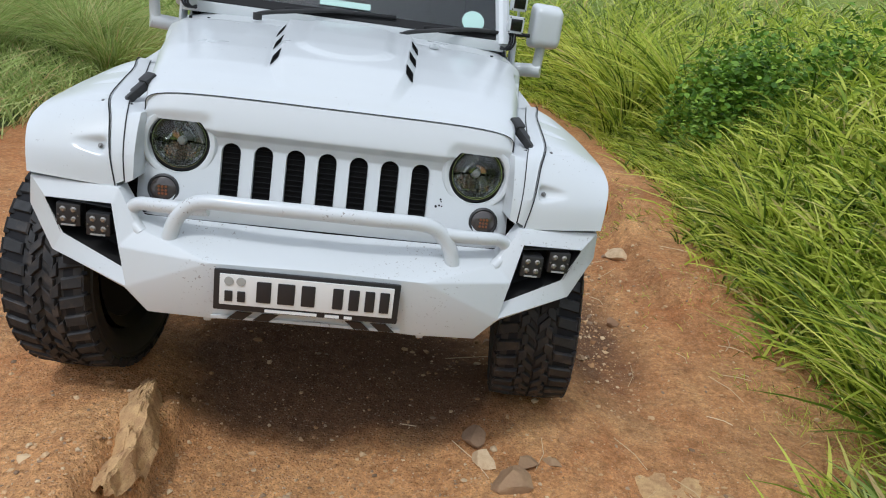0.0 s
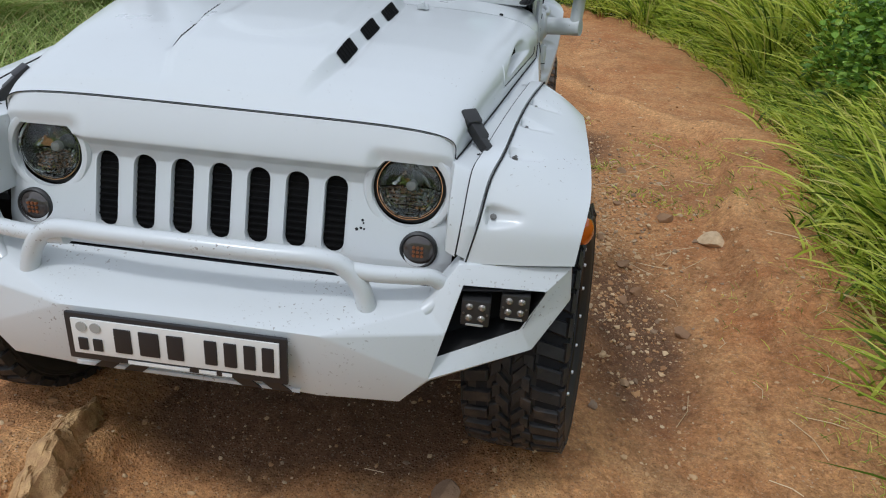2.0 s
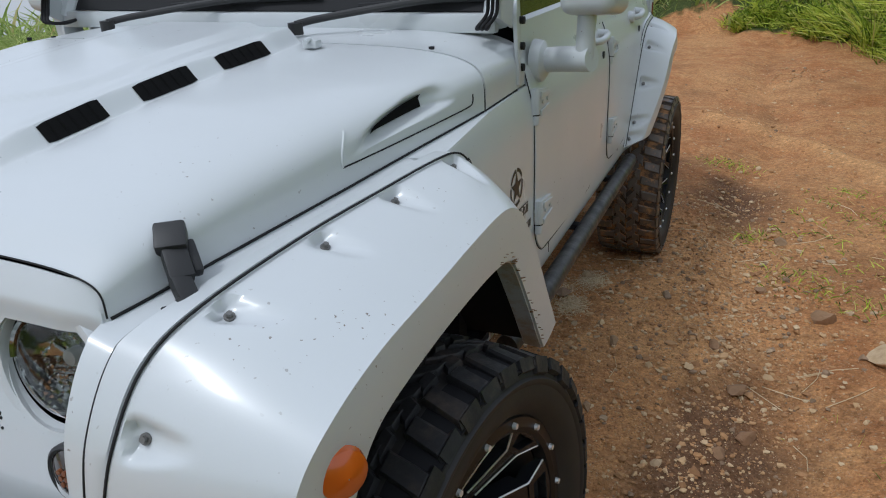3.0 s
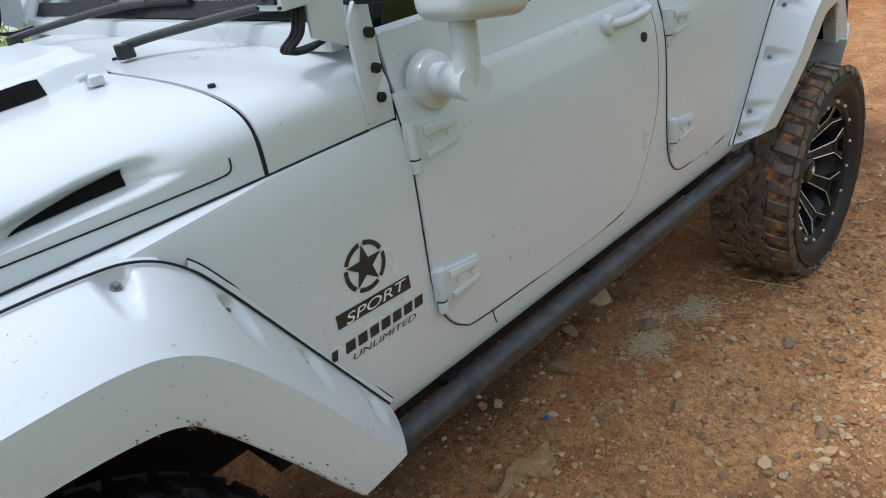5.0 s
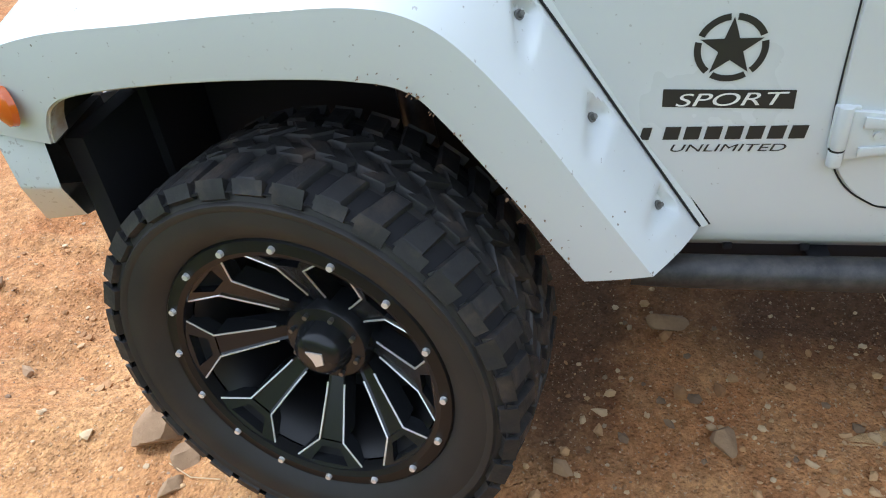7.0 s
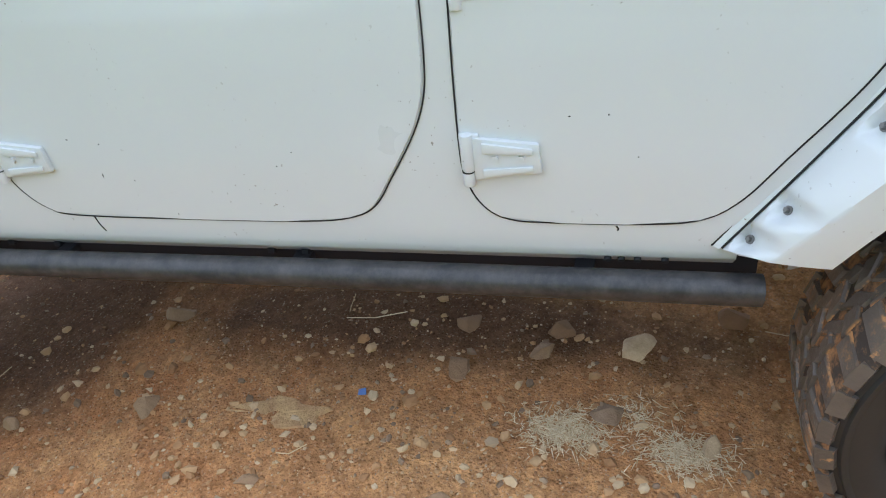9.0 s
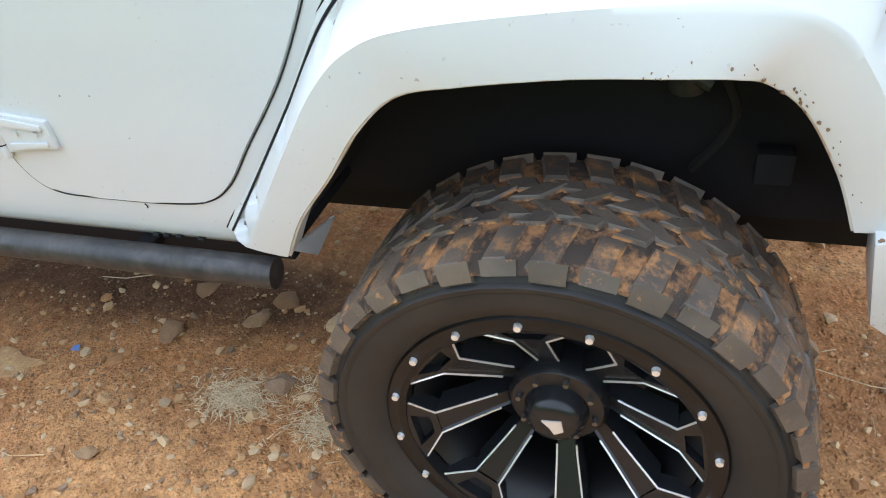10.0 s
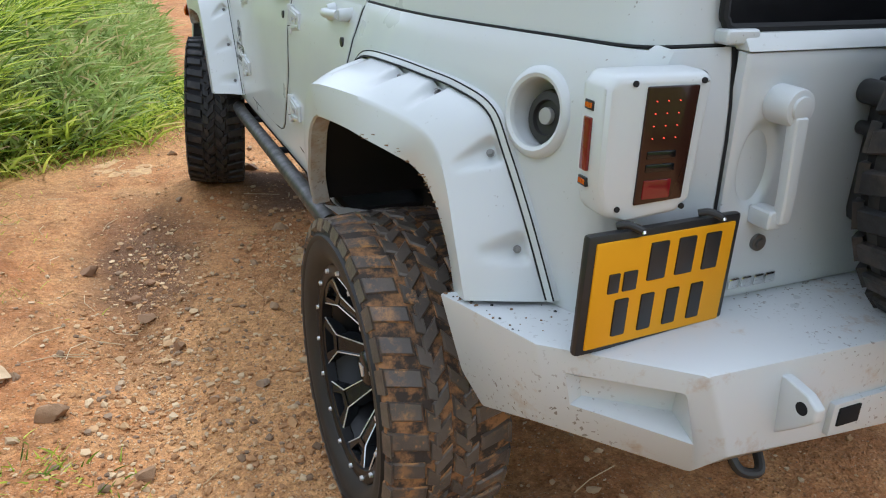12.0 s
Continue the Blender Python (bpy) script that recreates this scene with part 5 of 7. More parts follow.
for s in SIDES:
    def lamp_box():
        pts = [(0.722, 0.945), (0.735, 1.0), (0.737, 1.155), (0.722, 1.178), (0.552, 1.178), (0.540, 1.165), (0.552, 0.965), (0.575, 0.940), (0.68, 0.930)]
        return bevel(prism([(x, 3.585, z) for x, z in pts], (0, 0.082, 0)), 0.016, 3, 40)

    tl = part("tail_lamp", sided(lamp_box, s), PAINT, car, "white armoured tail lamp guard with smoked red lens")
    part("tail_lens", sided(lambda: bevel(prism([(0.667, 3.660, 1.158), (0.570, 3.660, 1.158), (0.575, 3.660, 0.968), (0.668, 3.660, 0.962)], (0, 0.011, 0)), 0.003), s), SMOKE, tl, "smoked red lens with lit diodes")
    for i in range(4):
        for j in range(3):
            part("tail_diode", sided(lambda: disc((0.650 - 0.022 * j, 3.672, 1.135 - 0.020 * i), (0, 1, 0), 0.0009, 0.002, 8), s), LED_RED, tl)
    for z in (1.040, 1.018):
        part("reverse_lens", sided(lambda: block(0.600, 0.656, 3.668, 3.6735, z, z + 0.014, 0.003), s), GLOSS, tl)
    part("red_reflector", sided(lambda: block(0.602, 0.656, 3.668, 3.6735, 0.972, 1.005, 0.003), s), RED, tl)
    part("side_reflector", sided(lambda: block(0.732, 0.741, 3.606, 3.628, 1.015, 1.104, 0.003), s), RED, tl, "red side reflector")
    for z in (0.995, 1.122):
        fr = part("marker_frame", sided(lambda: block(0.732, 0.739, 3.603, 3.629, z - 0.007, z + 0.009, 0.002), s), PLATE_BLACK, tl)
        for k in range(3):
            part("marker_diode", sided(lambda: block(0.736, 0.7405, 3.607 + 0.007 * k, 3.612 + 0.007 * k, z - 0.003, z + 0.005), s), AMBER, fr)
    for x, z in ((0.690, 1.163), (0.562, 1.164), (0.698, 0.958), (0.570, 0.952)):
        part("guard_screw", sided(lambda: disc((x, 3.667, z), (0, 1, 0), 0.005, 0.005, 14), s), SEAM, tl)
    # the lamp guard faces slightly outwards
    for lamp_part in [tl] + list(tl.children_recursive):
        pivot = Matrix.Translation((MID + s * 0.613, 3.63, 1.05))
        lamp_part.data.transform(Matrix.Translation((0.010 * s, 0.022, 0)) @ pivot @ Matrix.Rotation(radians(-3 * s), 4, "Z") @ pivot.inverted())
# filler only on the car's left side
fa = Vector((0.957, 0.245, 0.15))
fill = part("fuel_filler", revolve([(0.060, -0.09), (0.062, 0.0), (0.065, 0.006), (0.072, 0.009), (0.080, 0.006), (0.086, -0.001), (0.089, -0.03)], FILL + Vector((0.001, 0, 0)), fa, 56), PAINT, car, "round recessed white fuel filler")
part("filler_dish", revolve([(0.061, 0.0), (0.060, -0.05), (0.05, -0.075), (0.0, -0.08)], FILL, fa, 40), PAINT, fill)
cap = part("filler_cap", revolve([(0.052, -0.08), (0.054, -0.03), (0.048, -0.020), (0.034, -0.018), (0.032, -0.026), (0.0, -0.026)], FILL + Vector((0, 0.010, -0.008)), fa, 32), BLACK, fill, "black filler cap")
part("cap_grip", disc(FILL + Vector((-0.020, 0.004, -0.008)), fa, 0.016, 0.012, 18, None, 0.002), PLATE_GREY, cap)
part("filler_back", disc(FILL + Vector((-0.11, -0.02, 0)), fa, 0.09, 0.01, 24), VOID, fill)


def rear_plate():
    turn = Matrix.Translation((0.607, 3.690, 0.812)) @ Matrix.Rotation(radians(5.0), 4, "Z") @ Matrix.Rotation(radians(-1.5), 4, "Y")

    def put(bm):
        bm.transform(turn @ Matrix.Diagonal((1.07, 1, 1, 1)))
        return bm

    pl = part("rear_number_plate", put(block(-0.163, 0.163, -0.008, 0.010, -0.110, 0.112, 0.008)), PLATE_BLACK, car, "yellow number plate in a black frame")
    part("plate_face", put(block(-0.148, 0.148, 0.008, 0.014, -0.098, 0.098, 0.003)), PLATE_YELLOW, pl)
    # seen from behind, the car's left is on the left
    for x0, x1 in ((0.045, -0.005), (-0.015, -0.065), (-0.075, -0.122)):
        part("plate_bar", put(block(x1 + 0.006, x0 - 0.006, 0.013, 0.017, 0.015, 0.085, 0.003)), PLATE_BLACK, pl)
    for x0, x1 in ((0.118, 0.096), (0.088, 0.060)):
        part("plate_bar", put(block(x1, x0, 0.013, 0.017, 0.004, 0.040, 0.002)), PLATE_BLACK, pl)
    for x0, x1 in ((0.105, 0.065), (0.050, 0.010), (-0.005, -0.045), (-0.060, -0.100)):
        part("plate_bar", put(block(x1 + 0.006, x0 - 0.006, 0.013, 0.017, -0.080, -0.010, 0.003)), PLATE_BLACK, pl)
    for x in (0.078, -0.095):
        lampb = part("plate_lamp", put(tube([(x + 0.022, -0.006, 0.117), (x + 0.008, 0.006, 0.121), (x - 0.010, 0.020, 0.113)], 0.0065, 10, 5)), BLACK, pl)
        part("plate_lamp_lens", put(disc((x - 0.012, 0.021, 0.110), (0, 0.4, -1), 0.0045, 0.005, 12)), CHROME, lampb)
    part("plate_bracket", put(block(-0.05, 0.05, -0.06, -0.006, -0.04, 0.02, 0.004)), BLACK, pl)


rear_plate()

# ---- rear bumper
R = {
    "a": (0.890, 3.376, 0.694), "b": (0.816, 3.640, 0.702), "c": (0.610, 3.852, 0.712), "c0": (MID, 3.868, 0.705),
    "d": (0.850, 3.410, 0.520), "d2": (0.827, 3.470, 0.462), "e": (0.782, 3.642, 0.520), "f": (0.583, 3.822, 0.486), "g": (0.550, 3.868, 0.545), "g2": (0.30, 3.868, 0.520), "g0": (MID, 3.868, 0.500),
    "TL": (0.775, 3.682, 0.657), "BL": (0.760, 3.684, 0.588), "TR": (0.630, 3.829, 0.669), "BR": (0.612, 3.846, 0.573),
    "ai": (0.70, 3.40, 0.700), "t": (0.66, 3.56, 0.706), "t0": (MID, 3.60, 0.712), "u": (0.5, 3.5, 0.50), "u0": (MID, 3.5, 0.49), "di": (0.68, 3.43, 0.50),
}
REAR_FACES = ["a b e d2 d", "b c TR TL", "b TL BL e", "TL TR BR BL HOLE", "e BL BR f", "c g f BR TR", "c c0 g0 g2 g", "a ai t b", "b t c", "c t t0 c0", "d d2 di", "a d di ai", "d2 e u di", "e f u", "f g g2 u", "g2 g0 u0 u"]


def rear_half():
    names = list(R)
    return mesh_of([R[n] for n in names], [tuple(names.index(w) for w in f.split()) for f in REAR_FACES if "HOLE" not in f])


def full_rear_bumper():
    bm = join(rear_half(), flip(rear_half()))
    bmesh.ops.remove_doubles(bm, verts=bm.verts[:], dist=0.0005)
    bmesh.ops.recalc_face_normals(bm, faces=bm.faces[:])
    return bevel(bm, 0.007, 2, 12)


rbum = part("rear_bumper", full_rear_bumper(), POWDER_MUDDY, car, "faceted white steel rear bumper with mud specks", 25)
for s in SIDES:
    def recess():
        ring = [Vector(R[n]) for n in ("TL", "TR", "BR", "BL")]
        back = [Vector((0.742, 3.680, 0.640)), Vector((0.60, 3.775, 0.645)), Vector((0.60, 3.770, 0.590)), Vector((0.735, 3.682, 0.600))]
        bm = loft([ring, back], ring=True)
        return join(bm, mesh_of(back, [(0, 1, 2, 3)]))

    part("step_recess", sided(recess, s), POWDER, rbum)

    def shackle():
        pts = [(3.850, 0.682), (3.868, 0.684), (3.915, 0.676), (3.938, 0.660), (3.938, 0.636), (3.915, 0.612), (3.868, 0.570), (3.850, 0.570)]
        return bevel(prism([(0.452, y, z) for y, z in pts], (-0.022, 0, 0)), 0.005, 3)

    sh = part("shackle_mount", sided(shackle, s), POWDER, rbum, "welded white recovery lug")
    part("shackle_hole", sided(lambda: disc((0.441, 3.910, 0.648), (1, 0, 0), 0.012, 0.0245, 20), s), VOID, sh)
rnd_chip = random.Random(4)
for k in range(46):
    u, v = rnd_chip.random() ** 1.5, min(0.9, 0.03 + rnd_chip.expovariate(5.0))
    p = lerp(lerp(Vector(R["a"]), Vector(R["b"]), u), lerp(Vector(R["ai"]), Vector(R["t"]), u), v)
    part("paint_chip", disc(p + Vector((0, 0, 0.0012)), (0.05, 0, 1), rnd_chip.uniform(0.0012, 0.0042), 0.001, rnd_chip.choice((5, 6, 7))), DRY_MUD if k % 3 else SEAM, rbum, "dark stone chip and mud speck")
part("hitch_receiver", block(-0.12, 0.325, 3.862, 3.880, 0.535, 0.604, 0.004), POWDER, rbum)
part("receiver_hole", block(0.258, 0.312, 3.878, 3.884, 0.556, 0.594, 0.002), VOID, rbum)
part("tow_hook", tube([(0.48, 3.80, 0.50), (0.47, 3.83, 0.465), (0.43, 3.84, 0.46), (0.41, 3.80, 0.49)], 0.010, 10, 5), BLACK, car)
part("sill_step", block(-0.60, 0.65, 3.52, 3.60, 0.690, 0.708), SEAM, car)

# ---- underside
part("chassis", join(block(-0.50, 0.50, -0.42, 3.60, 0.50, 0.56), *[block(sx * 0.42 - 0.04, sx * 0.42 + 0.04, -0.46, 3.70, 0.38, 0.50, 0.01) for sx in SIDES]), VOID, car, "dark underbody and frame rails")
part("engine_block", join(block(-0.47, 0.52, -0.36, 0.44, 0.55, 1.06, 0.03), block(-0.62, 0.67, -0.30, 0.42, 0.90, 1.06, 0.03)), VOID, car, "dark engine bay")
# closes the body from below, added to cut the light under the car
part("floor_pan", join(block(-0.78, 0.80, 0.50, 2.45, 0.536, 0.552), block(-0.50, 0.54, 2.448, 3.45, 0.536, 0.552)), VOID, car)
# unseen solids added to hold light off the ground below the car
part("gearbox", join(block(-0.30, 0.30, 0.10, 1.75, 0.30, 0.50, 0.04), block(-0.36, 0.36, 1.75, 2.55, 0.34, 0.50, 0.04), tube([(0.36, 1.2, 0.40), (0.38, 2.2, 0.42), (0.40, 3.4, 0.46)], 0.035, 12, 4)), VOID, car, "unseen dark filler in place of gearbox, tank and exhaust")
part("firewall", block(-0.78, 0.78, 0.45, 0.50, 0.55, 1.10), VOID, car)
for s in SIDES:
    part("well_wall", block(MID + s * 0.52 - 0.01, MID + s * 0.52 + 0.01, 2.3, 3.6, 0.50, 1.05), VOID, car)
    part("well_front", sided(lambda: block(0.46, 0.70, -0.40, -0.37, 0.50, 0.95), s), VOID, car)
    part("splash_guard", sided(lambda: block(0.66, 0.90, -0.43, -0.39, 0.50, 0.80), s), VOID, car)
    part("body_corner", sided(lambda: prism([(0.90, 2.490, 0.590), (0.735, 2.495, 0.550), (0.80, 2.478, 0.502)], (0, -0.006, 0)), s), PAINT, car)
    part("arch_bracket", sided(lambda: join(block(0.545, 0.56, 2.90, 2.945, 0.86, 0.93, 0.004), disc((0.562, 2.922, 0.905), (1, 0, 0), 0.010, 0.006, 14)), s), PIPE, car)
    part("spring_seat", sided(lambda: join(disc((0.60, 3.12, 0.80), (0.2, 0, 1), 0.035, 0.05, 18, 0.03, 0.006), tube([(0.56, 3.06, 0.86), (0.62, 3.10, 0.83), (0.64, 3.16, 0.80)], 0.014, 10, 4)), s), PIPE, car)
    part("body_mount", sided(lambda: block(0.60, 0.64, 3.24, 3.30, 0.62, 0.68, 0.006), s), VOID, car)
    part("brake_hose", sided(lambda: tube([(0.60, 3.12, 0.98), (0.66, 3.16, 0.86), (0.63, 3.20, 0.74), (0.60, 3.14, 0.62)], 0.008, 8, 5), s), SEAM, car)
    part("liner_rib", sided(lambda: tube([(0.54, 2.62, 0.80), (0.56, 2.75, 0.88), (0.56, 3.0, 0.90), (0.55, 3.25, 0.86)], 0.012, 8, 4), s), BLACK, car)
for y, z in ((0.0, 0.355), (2.946, 0.27)):
    ax = part("axle", join(tube([(-0.78, y, z), (0.78, y, z)], 0.045, 14, 0), disc((0.2 if y < 1 else 0.0, y, z), (0, 1, 0), 0.14, 0.2, 20, 0.10, 0.02)), VOID, car, "dark axle tube")
    for s in SIDES:
        part("shock_absorber", tube([(0.56 * s, y + 0.16, z + 0.02), (0.48 * s, y + 0.10, z + 0.55)], 0.035, 12, 0), PIPE, car)


# ---- wheels
TYRE_R, TYRE_W = 0.43, 0.315
LUGS = 36


def tyre_mesh():
    """Tyre lying along x; the outer side is +x."""
    w = TYRE_W / 2
    prof = [(0.275, w - 0.052), (0.299, w - 0.030), (0.318, w - 0.008), (0.345, w), (0.366, w - 0.001), (0.372, w + 0.003), (0.379, w + 0.003), (0.383, w - 0.005), (0.395, w - 0.010), (0.410, w - 0.028), (0.414, w - 0.06), (0.416, 0.0)]
    prof = prof + [(r, -h) for r, h in prof[-2::-1]]
    return revolve(prof, (0, 0, 0), (1, 0, 0), 72)


def tread_mesh():
    """Long shoulder lugs with interlocking middle rows, and short biters down the shoulder."""
    pts, faces = [], []
    rnd = random.Random(11)

    def lug(a, span, x0, x1, skew, taper):
        """One lug with rounded shoulders; taper narrows its inner end."""
        base, xm, h = len(pts), (x0 + x1) / 2, rnd.uniform(-0.0016, 0.0012)
        for top, f in ((0.405, 1.08), (TYRE_R - 0.004 + h, 1.0), (TYRE_R + h, 0.80)):
            for u, v in ((-0.5, -0.5), (0.5, -0.5), (0.5, 0.5), (-0.5, 0.5)):
                r = top
                x = xm + (x1 - x0) * v * (f if f > 0.9 else 0.86)
                r -= 0.011 * (max(0.0, abs(x) - 0.095) / 0.055) ** 2 if f < 1.05 else 0.0
                aa = a + skew * (x - xm) + span * u * f * (1 - taper * (v < 0)) + rnd.uniform(-0.004, 0.004)
                pts.append((x, r * math.cos(aa), r * math.sin(aa)))
        for k in (0, 4):
            for q in range(4):
                faces.append((base + k + q, base + k + (q + 1) % 4, base + k + 4 + (q + 1) % 4, base + k + 4 + q))
        faces.append((base + 8, base + 9, base + 10, base + 11))

    st = 2 * math.pi / LUGS
    for k in range(LUGS):
        a = k * st
        for sg in (1, -1):
            o = 0.0 if sg > 0 else st * 0.5
            long = k % 2 == 0
            lug(a + o, st * 0.62, sg * (0.060 if long else 0.070), sg * (0.150 if long else 0.147), 0.5 * sg, 0.10)
            lug(a + o + st * 0.48, st * 0.68, sg * 0.030, sg * (0.064 if long else 0.056), 1.5 * sg, 0.20)
            lug(a + o + st * 0.10, st * 0.56, sg * 0.003, sg * 0.046, -2.4 * sg, -0.25 if long else 0.1)
            b = len(pts)
            a0, a1 = a + o - st * 0.38, a + o + st * 0.38
            prof = ((0.424, 0.149), (0.408, 0.1545), (0.392 if long else 0.401, 0.158))
            for r, x in prof:
                for aa in (a0, a1):
                    pts.append((sg * (x + 0.0015), r * math.cos(aa), r * math.sin(aa)))
            for r, x in prof:
                for aa in (a0, a1):
                    pts.append((sg * (x - 0.012), (r - 0.012) * math.cos(aa), (r - 0.012) * math.sin(aa)))
            for f in ((0, 1, 3, 2), (2, 3, 5, 4), (4, 5, 11, 10), (0, 2, 8, 6), (2, 4, 10, 8), (1, 3, 9, 7), (3, 5, 11, 9), (0, 1, 7, 6)):
                faces.append(tuple(b + q for q in f))
    return mesh_of(pts, faces)


def ring_mesh():
    prof = [(0.2605, -0.028), (0.2635, 0.000), (0.274, 0.006), (0.295, 0.004), (0.300, -0.002), (0.301, -0.02)]
    return revolve(prof, (0, 0, 0), (1, 0, 0), 72)


SPOKES = 8
wheel_data = {}


def wheel(at, s, spin, parent):
    """Wheel part with tyre, barrel, bead ring, spokes, milled edges and bolts as sub-parts; meshes are shared by all wheels."""
    x, y, z = at

    def sub(name, key, bm, mat, par, label="", m=None):
        if key not in wheel_data:
            b = bm()
            bmesh.ops.recalc_face_normals(b, faces=b.faces[:])
            me = bpy.data.meshes.new(name)
            b.to_mesh(me)
            b.free()
            me.materials.append(mat)
            me.shade_smooth()
            me.set_sharp_from_angle(angle=radians(18 if key == "spoke" else 35))
            wheel_data[key] = me
        ob = new(name, wheel_data[key])
        ob.parent = par
        if m is not None:
            ob.matrix_basis = m
        return tagged(ob, label)

    face = TYRE_W / 2 - 0.030
    root = sub("wheel", "barrel", lambda: revolve([(0.258, face - 0.03), (0.243, face - 0.05), (0.225, 0.02), (0.225, -0.10), (0.268, -0.13)], (0, 0, 0), (1, 0, 0), 60), RIM, parent, "satin black alloy wheel with a mud-terrain tyre")
    root.matrix_basis = Matrix.Translation(at) @ Matrix.Rotation(math.pi if s < 0 else 0, 4, "Z") @ Matrix.Rotation(radians(spin), 4, "X")
    sub("tyre", "tyre", tyre_mesh, SIDEWALL, root, "wide black mud-terrain tyre")
    fill = 0.0 if 1 < y < 3.5 else 0.007
    # grooves of the front and spare tyres are painted near-black as shade
    sub("tread_base", "tbase" if 1 < y < 3.5 else "tbase_front", lambda: revolve([(0.400, 0.1560), (0.404, 0.1555), (0.409 - fill, 0.1525), (0.4165 - fill, 0.142), (0.4215 - fill, 0.10), (0.4215 - fill, -0.10), (0.409 - fill, -0.1525)], (0, 0, 0), (1, 0, 0), 72), TREAD_MUD if 1 < y < 3.5 else VOID, root, "mud-filled tread grooves" if 1 < y < 3.5 else "")
    sub("tread", "tread" if 1 < y < 3.5 else "tread_front", tread_mesh, MUD_RUBBER if 1 < y < 3.5 else RUBBER, root, "chunky tread blocks caked with orange mud" if 1 < y < 3.5 else "chunky dark tread blocks with a little dust")
    sub("bead_ring", "ring", lambda: (lambda b: (b.transform(Matrix.Translation((face, 0, 0))), b)[1])(ring_mesh()), RIM, root)
    sub("wheel_back", "back", lambda: disc((-0.09, 0, 0), (1, 0, 0), 0.224, 0.02, 40), VOID, root)
    sub("brake_disc", "brake", lambda: disc((-0.055, 0, 0), (1, 0, 0), 0.15, 0.03, 40), PIPE, root)
    hub = sub("hub", "hub", lambda: revolve([(0.096, face - 0.16), (0.094, face - 0.100), (0.085, face - 0.088), (0.060, face - 0.084), (0.053, face - 0.060), (0.046, face - 0.048), (0.034, face - 0.042), (0.0, face - 0.041)], (0, 0, 0), (1, 0, 0), 40), SPOKE_FACE, root)
    sub("hub_emblem", "emblem", lambda: prism([(face - 0.0415, 0.018, -0.014), (face - 0.0415, -0.018, -0.014), (face - 0.0415, -0.018, 0.012), (face - 0.0415, 0.0, 0.020), (face - 0.0415, 0.006, 0.004)], (0.003, 0, 0)), MILLED, hub)
    for k in range(8):
        a = 2 * math.pi * (k + 0.5) / 8
        sub("wheel_nut", "nut", lambda: disc((face - 0.082, 0, 0.072), (1, 0, 0), 0.0055, 0.014, 6), STEEL, hub, m=Matrix.Rotation(a, 4, "X"))
    for k in range(16):
        a = 2 * math.pi * k / 16
        sub("ring_bolt", "rbolt", lambda: disc((face + 0.008, 0, 0.281), (1, 0, 0), 0.0075, 0.010, 12, 0.006), MILLED, root, m=Matrix.Rotation(a, 4, "X"))

    # straight beam to a sharp kink, then a wide flare to the ring with a pocket cut in it
    kink, rim_r, flare = (0.216, 0.0265, face - 0.030), 0.2635, 0.074

    def on_flare(h, r):
        """A point of the flare, which slopes up from the kink to the ring."""
        return Vector((lerp(kink[2], face - 0.002, (r - kink[0]) / (rim_r - kink[0])), h, r))

    pocket_in = [(-0.021, 0.227), (0.021, 0.227), (0.042, 0.2555), (-0.042, 0.2555)]

    def spoke():
        rows = []
        for r, h, xo in ((0.074, 0.0165, face - 0.118), (0.13, 0.0195, face - 0.083), kink):
            rows.append([Vector((xo - 0.05, -h * 1.2, r)), Vector((xo, -h, r)), Vector((xo - 0.004, -h + 0.005, r)), Vector((xo - 0.004, h - 0.005, r)), Vector((xo, h, r)), Vector((xo - 0.05, h * 1.2, r))])
        beam = loft(rows)
        kl, kr = on_flare(-kink[1], kink[0]), on_flare(kink[1], kink[0])
        ol, orr = on_flare(-flare, rim_r - 0.012), on_flare(flare, rim_r - 0.012)
        tl, tr = on_flare(-0.044, rim_r + 0.002), on_flare(0.044, rim_r + 0.002)
        p0, p1, p2, p3 = [on_flare(*p) for p in pocket_in]
        deep = Vector((-0.035, 0, 0))
        pts = [kl, kr, orr, tr, tl, ol, p0, p1, p2, p3] + [p + deep for p in (kl, kr, orr, ol)] + [p + deep * 0.7 for p in (p0, p1, p2, p3)]
        flap = mesh_of(pts, [(0, 1, 7, 6), (1, 2, 8, 7), (2, 3, 8), (3, 4, 9, 8), (4, 5, 9), (5, 0, 6, 9), (1, 2, 12, 11), (0, 5, 13, 10), (6, 7, 15, 14), (7, 8, 16, 15), (8, 9, 17, 16), (9, 6, 14, 17)])
        return join(beam, flap)

    def pocket_floor():
        return mesh_of([on_flare(h, r) + Vector((-0.022, 0, 0)) for h, r in pocket_in], [(0, 1, 2, 3)])

    def milled():
        bms = []
        for sg in (1, -1):
            pts = [Vector((face - 0.0935, sg * 0.0190, 0.112)), Vector((face - 0.0825, sg * 0.0198, 0.13)), on_flare(sg * (kink[1] + 0.001), kink[0]), on_flare(sg * flare, rim_r - 0.012)]
            bms.append(tube(pts, 0.0021, 6, 0))
        return join(*bms)

    for k in range(SPOKES):
        m = Matrix.Rotation(2 * math.pi * k / SPOKES, 4, "X")
        sp = sub("spoke", "spoke", spoke, SPOKE_FACE, root, "gloss black spoke with milled edges", m)
        sub("milled_edge", "milled", milled, MILLED, sp, "bright milled edge")
        sub("spoke_pocket", "pocket", pocket_floor, VOID, sp)
    return root


